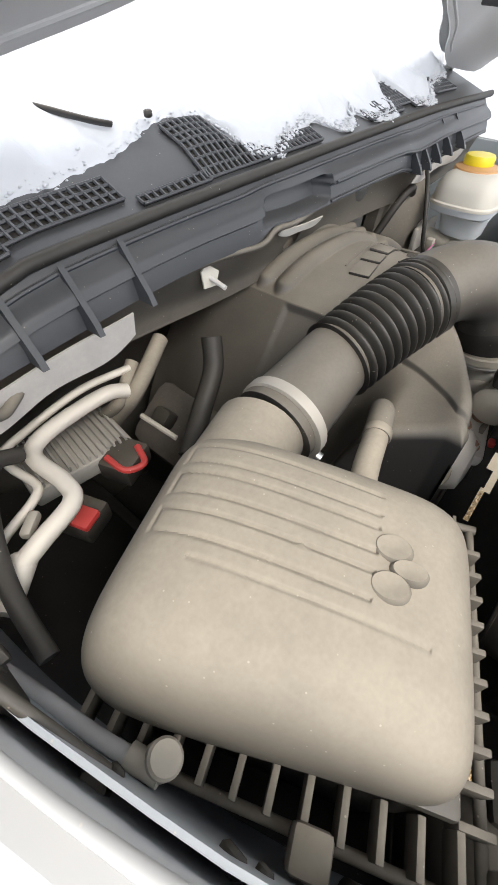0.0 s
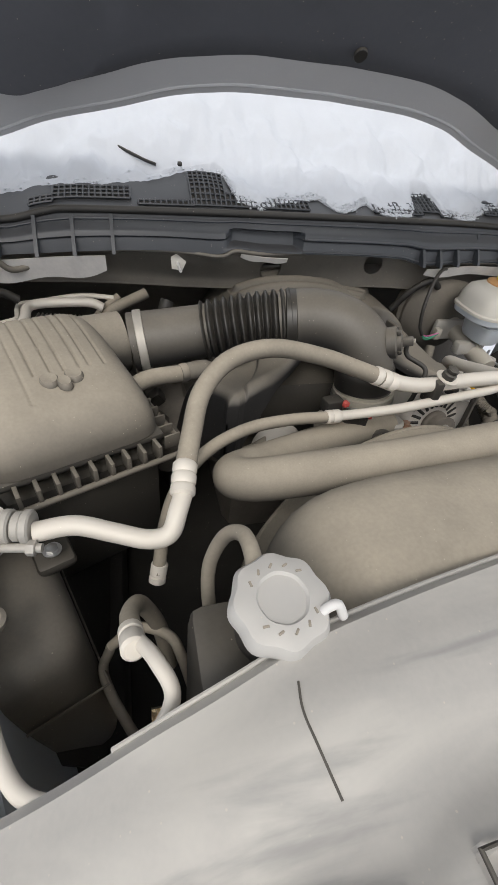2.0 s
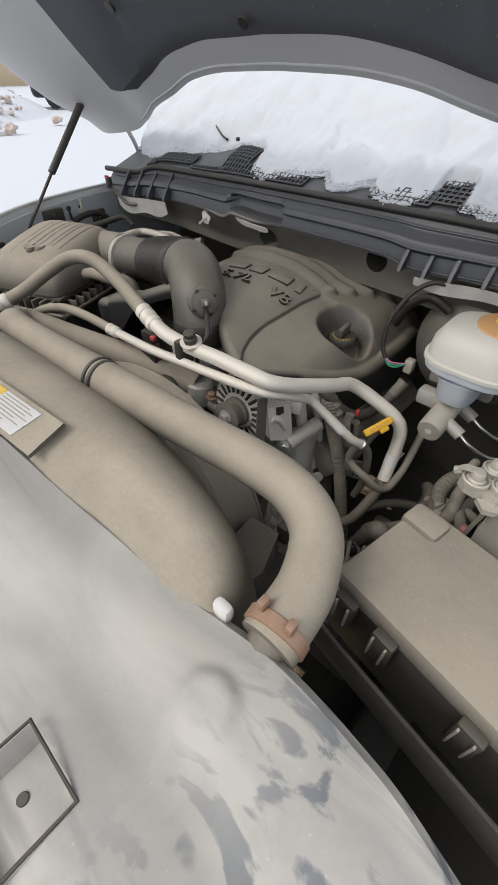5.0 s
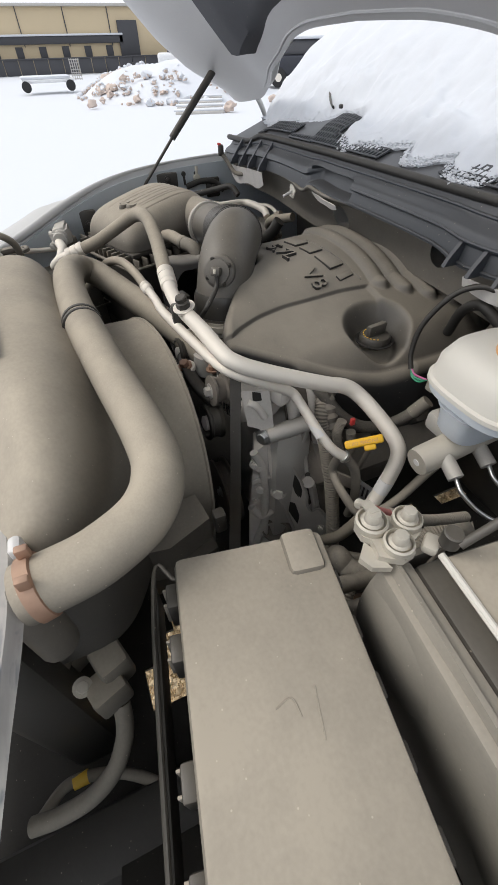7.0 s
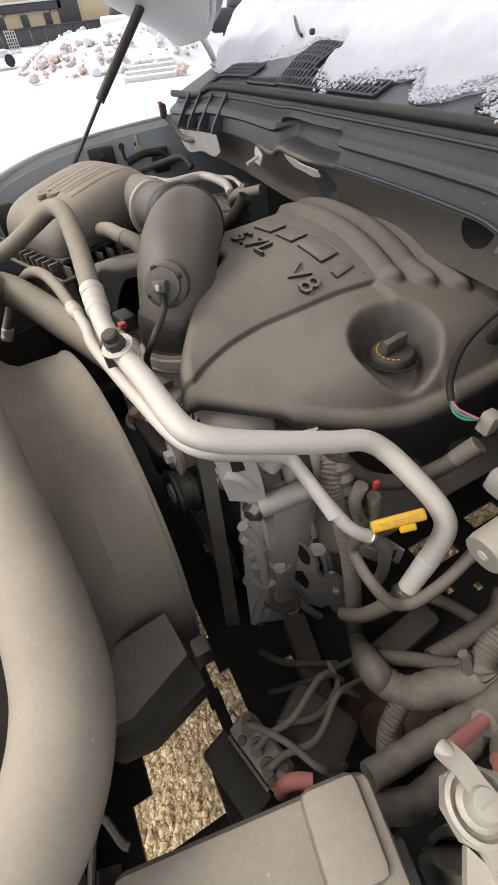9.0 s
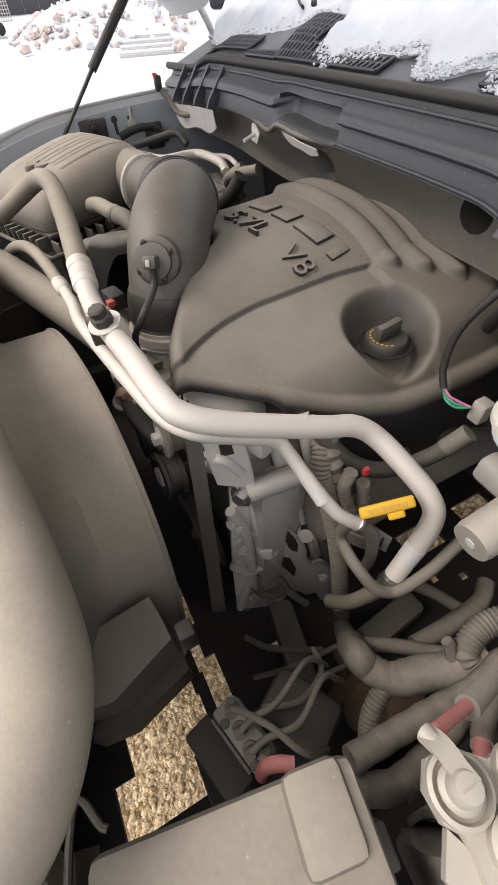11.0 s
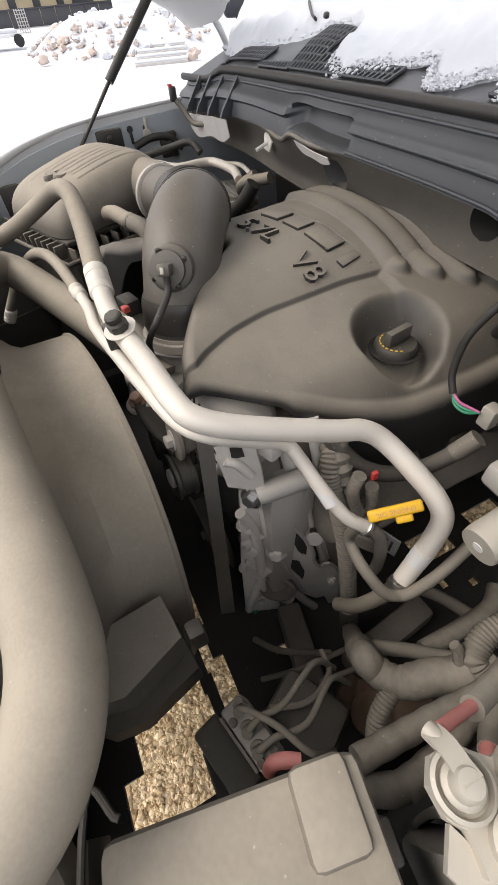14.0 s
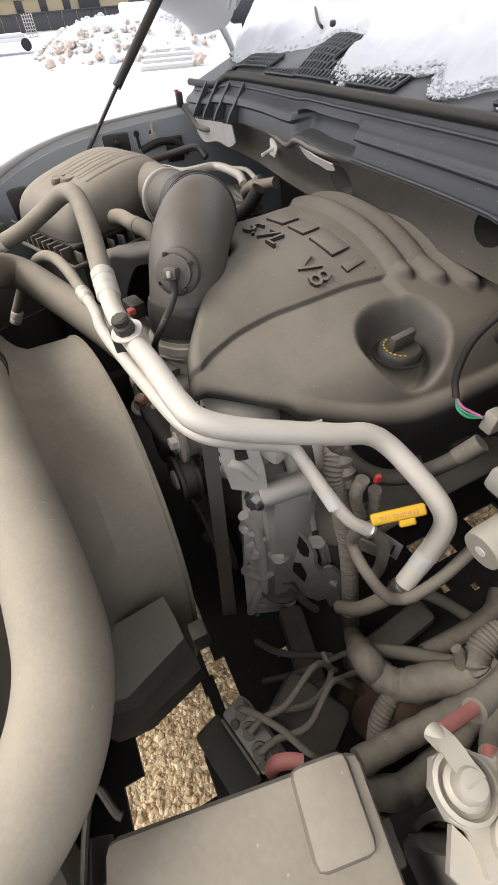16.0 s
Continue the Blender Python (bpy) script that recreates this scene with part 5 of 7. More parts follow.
part("pipe", tube([(-0.085, -0.036, 1.080), (-0.03, -0.033, 1.08), (0.03, -0.035, 1.086), (0.11, -0.026, 1.089), (0.19, -0.014, 1.09), (0.265, 0.0, 1.09), (0.296, 0.022, 1.083), (0.303, 0.07, 1.055), (0.308, 0.112, 1.03), (0.325, 0.122, 1.015), (0.36, 0.132, 0.99), (0.392, 0.150, 0.957), (0.408, 0.174, 0.935)], 0.0088, 16), M["alu"], small, "bare aluminium pipe")
part("white_sleeve", tube([(0.350, 0.129, 0.997), (0.378, 0.137, 0.974)], 0.0091, 14), M["label_white"], small, "white printed sleeve")

block = thing("line_block", (-0.6, -0.2, 1.05), "dusty cast aluminium connector block of the refrigerant lines", "fitting")
LB = frame_of((-0.617, -0.178, 1.066), (0.93, -0.16, 0.0), (0.12, -0.2, 1.0))
part("body", moved(plate([(-0.058, -0.012), (-0.052, -0.022), (-0.030, -0.026), (-0.008, -0.020), (0.006, -0.028), (0.034, -0.028), (0.040, -0.018), (0.040, 0.020), (0.030, 0.026), (-0.020, 0.024), (-0.050, 0.016), (-0.058, 0.006)], Matrix.Translation((0, 0, -0.020)), 0.036), LB), M["alu_hot"], block)
part("top_pad", rbox((0, 0, 0), (0.075, 0.034, 0.012), 0.005, m=LB @ Matrix.Translation((-0.006, 0.002, 0.018))), M["alu_hot"], block, "raised cast pad")
part("boss", drum(LB @ Vector((0.018, -0.017, 0.010)), LB.to_3x3() @ Vector((0, 0, 1)), 0.012, 0.010, 0.25), M["alu_hot"], block, "round cast boss")
part("bore", drum(LB @ Vector((0.018, -0.017, 0.0185)), LB.to_3x3() @ Vector((0, 0, 1)), 0.0045, 0.003), M["dark"], block, "dark bolt hole")
for k, (r, x0) in enumerate(((0.021, 0.040), (0.018, 0.052), (0.0205, 0.062))):
    part("collar", lathe(LB @ Vector((x0, 0.004, 0.002)), LB.to_3x3() @ Vector((1, 0, 0)), [(r * 0.9, 0), (r, 0.002), (r, 0.009), (r * 0.9, 0.011)], 26), M["alu_hot"], block, "turned collar")
part("stud", tube([LB @ Vector((0.036, -0.020, -0.004)), LB @ Vector((0.088, -0.020, -0.004))], 0.0055), M["alu_hot"], block, "dusty stud")
part("stud_nut", lathe(LB @ Vector((0.072, -0.020, -0.004)), LB.to_3x3() @ Vector((1, 0, 0)), [(0.0095, 0), (0.0095, 0.009), (0.007, 0.010)], 6), M["alu_hot"], block, "hex nut")

# pipes low beside the fender
low = thing("condenser_line", (-0.52, -0.38, 1.0), "aluminium condenser pipe along the fender with a hose end", "pipe")
part("pipe", tube([(-0.655, -0.14, 1.02), (-0.625, -0.196, 1.025), (-0.595, -0.29, 1.04), (-0.570, -0.345, 1.055), (-0.545, -0.405, 1.065), (-0.518, -0.443, 1.072), (-0.48, -0.455, 1.085), (-0.43, -0.44, 1.10), (-0.405, -0.415, 1.115), (-0.415, -0.385, 1.118), (-0.432, -0.35, 1.09)], 0.0068, 16), M["alu"], low)
part("bracket", join(rbox((-0.571, -0.335, 1.055), (0.058, 0.021, 0.016), 0.006, -73.2), lathe((-0.574, -0.288, 1.048), (0.1, -0.1, 1), [(0.003, 0.004), (0.003, 0.010), (0.010, 0.011), (0.014, 0.008), (0.014, 0.0)], 20), rbox((-0.576, -0.300, 1.050), (0.024, 0.018, 0.009), 0.004, -73.2)), M["loom"], low, "dusty grey rubber bracket with a holed tab")
part("valve_body", lathe((-0.565, -0.356, 1.056), (0.1, -0.1, 1), [(0.012, 0), (0.012, 0.008), (0.007, 0.011), (0.005, 0.014)], 18), M["alu_hot"], low, "dusty charge port fitting")
part("ferrule", lathe((-0.438, -0.335, 1.078), (0.1, -0.7, 0.5), [(0.010, 0), (0.012, 0.003), (0.012, 0.012), (0.010, 0.014), (0.012, 0.017), (0.012, 0.035), (0.009, 0.038)], 18), M["alu"], low, "crimped ferrule")
part("hose", tube([(-0.437, -0.337, 1.077), (-0.44, -0.30, 1.04), (-0.43, -0.27, 1.0), (-0.41, -0.27, 0.93), (-0.40, -0.29, 0.85)], 0.0105, 16), M["rubber"], low, "grey rubber hose")
cooler = thing("cooler_line", (-0.40, -0.3, 0.85), "thin grey transmission cooler line low beside the radiator", "pipe")
part("pipe", tube([(-0.475, -0.27, 0.90), (-0.44, -0.265, 0.93), (-0.40, -0.285, 0.935), (-0.385, -0.31, 0.92), (-0.37, -0.34, 0.85)], 0.007), M["rubber"], cooler)
part("pipe", tube([(-0.475, -0.27, 0.90), (-0.49, -0.285, 0.85), (-0.46, -0.35, 0.84), (-0.42, -0.41, 0.84)], 0.007), M["loom"], cooler)

# radiator cap and overflow hose
rc = Vector((-0.318, -0.386, 1.172))
lob_v, lob_f, rows = [], [], [(0.036, 0.0), (0.040, 0.004), (0.0405, 0.014), (0.037, 0.021), (0.030, 0.0235), (0.021, 0.024), (0.019, 0.021), (0.006, 0.0205)]
ax = Vector((0.02, -0.10, 1)).normalized()
e1 = ax.orthogonal().normalized()
e2 = ax.cross(e1)
for r, h in rows:
    for k in range(64):
        t = 2 * math.pi * k / 64
        rr = r * (1 + (0.04 if r > 0.034 else 0.01) * math.cos(8 * t))
        lob_v.append(rc + ax * h + (e1 * math.cos(t) + e2 * math.sin(t)) * rr)
for i in range(len(rows) - 1):
    for k in range(64):
        lob_f.append((i * 64 + k, i * 64 + (k + 1) % 64, (i + 1) * 64 + (k + 1) % 64, (i + 1) * 64 + k))
lob_f += [tuple(range(64)), tuple((len(rows) - 1) * 64 + k for k in range(64))]
rcap = part("radiator_cap", (lob_v, lob_f), M["cap_grey"], radiator, "weathered grey lobed cap")
for k in range(14):
    t = k * 0.449
    if k % 7 < 5:
        q = rc + ax * 0.0238 + (e1 * math.cos(t) + e2 * math.sin(t)) * 0.0265
        part("print_bar", rbox(q, (0.005, 0.002, 0.0012), 0.0004, math.degrees(t)), M["fuse"], rcap)
part("neck", lathe(rc - ax * 0.06, ax, [(0.028, 0), (0.028, 0.055), (0.033, 0.06)], 28), M["black"], radiator, "black filler neck")
ovf = thing("overflow_hose", (-0.36, -0.3, 1.0), "thin grey rubber overflow hose looping from the radiator cap", "hose")
part("hose", tube([(-0.33, -0.362, 1.165), (-0.325, -0.335, 1.172), (-0.325, -0.30, 1.158), (-0.338, -0.282, 1.13), (-0.352, -0.285, 1.08), (-0.352, -0.31, 1.02), (-0.34, -0.345, 0.94)], 0.008, 14), M["rubber"], ovf)
bott = thing("coolant_bottle", (-0.5, -0.15, 0.6), "dusty dark plastic coolant bottle below the air box", "bottle")
BM = pose(-0.612, -0.235, 0.80, 0, 0, 22)
part("body", rbox(BM.translation, (0.20, 0.23, 0.36), 0.04, seg=4, m=BM.to_3x3().to_4x4(), taper=0.9), M["bottle"], bott)
part("seam", moved(tube([(-0.1, -0.115, 0.06), (0.1, -0.115, 0.06), (0.1, 0.115, 0.06), (-0.1, 0.115, 0.06), (-0.1, -0.115, 0.06)], 0.0025, 6, 1), BM @ Matrix.Diagonal((0.965, 0.965, 1, 1))), M["bottle"], bott, "moulded seam")


# ---- engine below the cover ----
engine = thing("engine", (0.0, 0.3, 0.4), "grimy V8 engine with a cast timing cover and brackets", "engine")
part("block", rbox((0.0, 0.40, 0.64), (0.40, 0.44, 0.46), 0.05), M["iron"], engine, "grimy dark engine block")
part("timing_cover", rbox((0.185, 0.125, 0.74), (0.27, 0.09, 0.38), 0.03), M["alu_hot"], engine, "dusty cast aluminium timing cover")
part("intake_plenum", rbox((0.0, 0.33, 0.96), (0.44, 0.40, 0.16), 0.05), M["black"], engine, "black intake plenum")
for sgn in (1, -1):
    head = Euler((0, radians(38 * sgn), 0)).to_matrix().to_4x4()
    part("valve_cover", rbox((CX + sgn * 0.315, 0.37, 0.84), (0.15, 0.42, 0.10), 0.03, m=head), M["iron"], engine, "dark grimy valve cover")
    for k in range(4):
        part("coil", rbox((CX + sgn * 0.345, 0.22 + 0.095 * k, 0.885), (0.035, 0.04, 0.05), 0.008, m=head), M["black"], engine, "black ignition coil")
part("throttle_body", join(drum((0.042, 0.081, 0.950), (-0.08, 0.08, 1), 0.053, 0.080), rbox((-0.02, 0.05, 0.965), (0.05, 0.06, 0.07), 0.012)), M["alu_hot"], engine, "cast throttle body")
part("actuator", join(drum((-0.075, 0.022, 1.008), (1, -0.1, -0.05), 0.030, 0.085, 0.12, 24), rbox((0.018, 0.028, 1.0), (0.03, 0.05, 0.06), 0.01)), M["alu_hot"], engine, "dusty throttle actuator housing")
part("actuator_plug", rbox((-0.062, 0.030, 1.056), (0.038, 0.026, 0.026), 0.004, 12), M["rubber_dark"], engine, "black plug on the actuator")
part("plug_lock", rbox((-0.040, 0.020, 1.062), (0.012, 0.012, 0.010), 0.002, 12), M["label_red"], engine, "red plug lock")
part("actuator_gear", lathe((-0.080, 0.023, 1.008), (1, -0.1, -0.05), [(0.026, 0), (0.033, 0.002), (0.033, 0.010), (0.028, 0.012)], 28), M["lead"], engine)
part("actuator_plug", rbox((-0.025, 0.0, 1.035), (0.05, 0.02, 0.03), 0.004), M["black"], engine, "black plug with a red lock")
part("plug_lock", rbox((0.003, -0.002, 1.045), (0.012, 0.01, 0.008), 0.002), M["red"], engine, "red plug lock")
part("thermostat_housing", join(drum((0.085, 0.03, 0.955), (0, 0.1, 1), 0.03, 0.05), rbox((0.11, 0.05, 0.96), (0.07, 0.05, 0.03), 0.01)), M["alu_hot"], engine, "cast thermostat housing")
part("housing_bolt", bolt((0.125, 0.03, 0.985), (0, 0, 1), 0.009, 0.012), M["copper"], engine, "rusty bolt")
fr = frame_of((0, 0, 0), (0.37, 0.93, 0.0), (0.93, -0.37, 0.03))
part("standoff", tube([(0.294, 0.080, 0.928), (0.315, 0.152, 0.951)], 0.016, 18), M["alu_hot"], engine, "cast aluminium standoff")
part("standoff_bolt", bolt((0.293, 0.069, 0.926), (0.5, -0.8, 0.2), 0.011, 0.012), M["steel"], engine, "hex bolt head")
part("bracket_foot", tube([(0.310, 0.155, 0.943), (0.308, 0.140, 0.861), (0.307, 0.127, 0.780)], 0.012, 12, flat=0.5), M["alu_hot"], engine)


def slab(pts, thick):
    """A flat casting of the given outline on the sloping engine front, thick to its back."""
    back = Vector((-0.93, 0.37, -0.03)) * thick
    k = len(pts)
    vs = [Vector(q) for q in pts] + [Vector(q) + back for q in pts]
    return vs, [tuple(range(k)), tuple(range(2 * k - 1, k - 1, -1))] + [(i, (i + 1) % k, k + (i + 1) % k, k + i) for i in range(k)]


FN = Vector((0.8, -0.55, 0.25)).normalized()
part("front_casting", slab([(0.277, 0.055, 0.873), (0.288, 0.086, 0.906), (0.300, 0.113, 0.858), (0.310, 0.128, 0.766), (0.310, 0.117, 0.663), (0.320, 0.129, 0.526), (0.313, 0.097, 0.382), (0.285, 0.032, 0.439), (0.279, 0.042, 0.703)], 0.06), M["cast"], engine, "dusty cast front housing")
part("bracket_leg", slab([(0.292, 0.084, 0.922), (0.313, 0.140, 0.946), (0.313, 0.136, 0.902), (0.313, 0.128, 0.818), (0.309, 0.118, 0.825), (0.300, 0.100, 0.877)], 0.03), M["cast"], engine, "tapered cast bracket leg")
part("side_casting", slab([(0.302, 0.141, 0.868), (0.308, 0.158, 0.882), (0.334, 0.196, 0.688), (0.329, 0.180, 0.654), (0.318, 0.162, 0.736)], 0.05), M["cast"], engine, "cast side flange")
part("side_rib", tube([(0.307, 0.147, 0.878), (0.321, 0.168, 0.768), (0.332, 0.184, 0.673)], 0.006, 10), M["cast"], engine, "cast rib")
part("side_rib", tube([(0.311, 0.187, 0.829), (0.325, 0.204, 0.721), (0.340, 0.224, 0.608)], 0.016, 10), M["iron"], engine, "dark cast rib")
br = part("tension_bracket", slab([(0.303, 0.093, 0.905), (0.306, 0.099, 0.907), (0.331, 0.154, 0.762), (0.334, 0.157, 0.721), (0.339, 0.167, 0.689), (0.345, 0.183, 0.699), (0.355, 0.206, 0.652), (0.362, 0.212, 0.522), (0.360, 0.205, 0.479), (0.350, 0.185, 0.553), (0.344, 0.169, 0.546), (0.332, 0.141, 0.582), (0.319, 0.116, 0.681), (0.313, 0.109, 0.780)], 0.006), M["cast"], engine, "pressed steel bracket with oval holes")
part("bracket_lip", tube([(0.306, 0.096, 0.908), (0.317, 0.121, 0.845), (0.332, 0.153, 0.764), (0.335, 0.158, 0.718), (0.340, 0.169, 0.693), (0.346, 0.183, 0.703), (0.357, 0.205, 0.655), (0.363, 0.212, 0.525), (0.361, 0.204, 0.481)], 0.0032, 8, 3), M["alu_hot"], br, "worn bright edge")
for hole in ([(0.317, 0.121, 0.825), (0.323, 0.134, 0.810), (0.328, 0.145, 0.769), (0.329, 0.145, 0.732), (0.323, 0.131, 0.760), (0.318, 0.121, 0.800)], [(0.320, 0.122, 0.729), (0.325, 0.133, 0.722), (0.330, 0.144, 0.679), (0.331, 0.143, 0.631), (0.325, 0.130, 0.659), (0.320, 0.120, 0.699)], [(0.329, 0.157, 0.781), (0.336, 0.168, 0.719), (0.334, 0.164, 0.709), (0.329, 0.154, 0.763)]):
    part("bracket_hole", slab(hole, 0.002), M["dark"], br, "dark oval hole")
for q, r in (((0.308, 0.098, 0.763), 0.012), ((0.286, 0.063, 0.835), 0.007), ((0.301, 0.100, 0.852), 0.008), ((0.289, 0.064, 0.770), 0.009), ((0.286, 0.054, 0.728), 0.006), ((0.353, 0.192, 0.630), 0.006), ((0.303, 0.055, 0.342), 0.010), ((0.320, 0.115, 0.564), 0.010), ((0.281, 0.054, 0.843), 0.007), ((0.300, 0.067, 0.563), 0.008)):
    part("bolt", join(drum(Vector(q) - FN * 0.010, FN, r * 1.5, 0.010, 0.2, 16), bolt(q, FN, r, r * 1.2)), M["cast"], engine, "dusty hex bolt on a round boss")
for k, pts in enumerate(([(0.278, 0.054, 0.876), (0.286, 0.069, 0.825), (0.292, 0.074, 0.730), (0.296, 0.071, 0.601)], [(0.289, 0.086, 0.906), (0.295, 0.088, 0.831), (0.302, 0.097, 0.747)], [(0.281, 0.044, 0.705), (0.291, 0.066, 0.673), (0.301, 0.094, 0.694)], [(0.280, 0.051, 0.784), (0.287, 0.071, 0.798), (0.296, 0.094, 0.811)], [(0.286, 0.032, 0.460), (0.290, 0.055, 0.578), (0.294, 0.072, 0.647)])):
    part("casting_rib", tube(pts, (0.009, 0.007, 0.010, 0.006, 0.009)[k], 10), M["cast"], engine, "cast strengthening rib")
part("block_side", slab([(0.264, 0.124, 1.005), (0.288, 0.186, 1.016), (0.321, 0.225, 0.815), (0.365, 0.268, 0.384), (0.326, 0.155, 0.262), (0.294, 0.135, 0.686)], 0.05), M["iron"], engine, "grimy block side")
part("block_web", tube([(0.275, 0.131, 1.000), (0.284, 0.139, 0.933), (0.293, 0.149, 0.865)], 0.012, 10), M["cast"], engine, "cast web")
part("block_web", tube([(0.285, 0.162, 1.031), (0.295, 0.172, 0.963), (0.306, 0.182, 0.874)], 0.010, 10), M["cast"], engine, "cast web")
part("block_web", rbox((0.277, 0.101, 1.014), (0.05, 0.03, 0.04), 0.008, 20), M["cast"], engine, "cast lug")
part("pump_bore", lathe((0.307, 0.101, 0.620), FN, [(0.036, 0), (0.036, 0.014), (0.031, 0.016), (0.029, 0.006), (0.012, 0.004)], 32), M["iron"], engine, "dark round pump recess")
part("rod", tube([(0.314, 0.099, 0.747), (0.325, 0.120, 0.676), (0.335, 0.141, 0.598)], 0.0038), M["alu_hot"], engine, "thin bright rod")
part("pipe_stub", tube([(0.327, 0.124, 0.609), (0.339, 0.151, 0.538), (0.364, 0.204, 0.438)], 0.0085), M["alu_hot"], engine, "bare pipe stub")
part("cable_bracket", slab([(0.293, 0.045, 0.561), (0.306, 0.081, 0.599), (0.320, 0.108, 0.512), (0.312, 0.085, 0.476), (0.296, 0.047, 0.504)], 0.02), M["cast"], engine, "small cable bracket")
part("lower_lug", slab([(0.290, 0.033, 0.471), (0.311, 0.085, 0.472), (0.316, 0.092, 0.378), (0.314, 0.078, 0.263), (0.302, 0.053, 0.351), (0.289, 0.023, 0.368)], 0.03), M["cast"], engine, "cast lower lug")
part("sensor_plug", tube([(0.323, 0.110, 0.489), (0.334, 0.132, 0.449), (0.340, 0.145, 0.409)], 0.010, 12), M["loom"], engine, "grey sensor plug")
part("lug", drum((0.316, 0.166, 0.788), FN, 0.015, 0.022), M["cast"], engine, "threaded lug")
part("lug_hole", drum((0.325, 0.159, 0.807), FN, 0.008, 0.003), M["dark"], engine, "dark threaded hole")
part("wire_green", tube([(0.299, 0.049, 0.515), (0.311, 0.073, 0.457), (0.322, 0.107, 0.498)], 0.0045), M["green"], engine, "green lead")
part("oil_pan", rbox((0.0, 0.40, 0.40), (0.30, 0.40, 0.14), 0.04), M["dark"], engine, "dark oil pan")

alternator = thing("alternator", (0.195, 0.06, 0.90), "dusty cast aluminium alternator with radial cooling slots", "alternator")
ac, aa = Vector((0.195, 0.045, 0.985)), Vector((0.05, -1, 0.12)).normalized()
part("housing", lathe(ac - aa * 0.09, aa, [(0.055, 0), (0.072, 0.02), (0.075, 0.06), (0.072, 0.085), (0.062, 0.098), (0.03, 0.10)], 40), M["cast"], alternator)
ax1 = aa.orthogonal().normalized()
ax2 = aa.cross(ax1)
for k in range(22):
    t = 2 * math.pi * k / 22
    d = ax1 * math.cos(t) + ax2 * math.sin(t)
    part("slot", tube([ac + aa * 0.0095 + d * 0.038, ac + aa * 0.006 + d * 0.061], 0.0036, 6, 1), M["dark"], alternator, "dark cooling slot")
part("pulley", lathe(ac + aa * 0.012, aa, [(0.030, 0), (0.030, 0.006), (0.024, 0.009), (0.024, 0.024), (0.030, 0.027), (0.030, 0.032), (0.012, 0.034)], 30), M["iron"], alternator, "dark ribbed pulley")
part("pulley_nut", bolt(ac + aa * 0.044, aa, 0.010, 0.012), M["alu_hot"], alternator)

part("mount_casting", slab([(0.272, 0.035, 1.032), (0.290, 0.079, 1.031), (0.293, 0.084, 0.993), (0.297, 0.089, 0.931), (0.291, 0.071, 0.913), (0.287, 0.063, 0.944), (0.278, 0.042, 0.952), (0.275, 0.038, 0.989)], 0.045), M["cast"], alternator, "webbed cast mounting ear")
part("mount_window", slab([(0.281, 0.051, 1.029), (0.286, 0.065, 1.027), (0.287, 0.067, 1.011), (0.281, 0.052, 1.008)], 0.002), M["dark"], alternator, "dark casting window")
part("mount_web", tube([(0.278, 0.044, 1.007), (0.285, 0.057, 1.000), (0.290, 0.072, 0.973)], 0.007, 10), M["cast"], alternator)


belt = thing("drive_belt", (0.24, 0.0, 0.55), "black ribbed drive belt running down the engine front", "belt")
part("belt", slab([(0.265, 0.018, 1.057), (0.272, 0.035, 1.055), (0.275, 0.025, 0.819), (0.282, 0.004, 0.346), (0.270, -0.029, 0.327), (0.267, 0.005, 0.823)], 0.004), M["belt"], belt)
for cx, cz, r in ((0.06, 0.90, 0.045), (0.02, 0.80, 0.06), (0.13, 0.60, 0.09), (-0.08, 0.93, 0.04)):
    pl = thing("belt_pulley", (cx, 0.02, cz - r), "dark steel belt pulley on the engine front", "pulley", "belt pulleys")
    part("rim", lathe((cx, 0.05, cz), (0, -1, 0), [(r, 0), (r, 0.006), (r * 0.88, 0.009), (r * 0.88, 0.026), (r, 0.03), (r, 0.036), (r * 0.8, 0.037), (r * 0.35, 0.02), (r * 0.2, 0.03)], 36), M["iron"], pl)
    part("hub_bolt", bolt((cx, 0.02, cz), (0, -1, 0), 0.010, 0.010), M["steel"], pl)
tens = thing("belt_tensioner", (0.09, -0.01, 0.93), "black belt tensioner arm with a rusty bolt on the engine front", "tensioner")
part("arm", tube([(0.02, 0.005, 0.985), (0.055, -0.008, 0.975), (0.088, -0.012, 0.972), (0.14, -0.008, 0.965), (0.19, 0.01, 0.955)], 0.020, 16, flat=0.6), M["black"], tens, "black cast arm")
part("bolt_seat", drum((0.088, -0.016, 0.976), (0.1, -0.25, 1), 0.021, 0.008), M["cast"], tens, "dusty round seat")
part("arm_bolt", bolt((0.088, -0.0175, 0.984), (0.1, -0.25, 1), 0.010, 0.014), M["copper"], tens, "rusty hex bolt")
part("spring_body", drum((0.10, 0.03, 0.895), (0, -1, 0.1), 0.042, 0.05, 0.3), M["black"], tens, "black spring housing")
for cx, cz, r, lab in ((0.198, 0.915, 0.036, "black grooved idler pulley on the engine front"), (0.035, 0.985, 0.030, "black water pump pulley on the engine front")):
    pl = thing("idler_pulley", (cx, -0.01, cz - r), lab, "pulley", "belt pulleys")
    part("rim", lathe((cx, 0.012, cz), (0.05, -1, 0.12), [(r, 0), (r, 0.004), (r * 0.9, 0.007), (r * 0.9, 0.022), (r, 0.025), (r, 0.03), (r * 0.82, 0.032), (r * 0.7, 0.022), (r * 0.4, 0.022)], 36), M["black"], pl)
    part("hub", lathe((cx, -0.010, cz), (0.05, -1, 0.12), [(r * 0.42, 0), (r * 0.42, 0.010), (r * 0.3, 0.012)], 20), M["cast"], pl, "dusty hub")
pump_ps = thing("steering_pump", (-0.13, 0.03, 0.85), "dusty cast power steering pump low on the engine front", "pump")
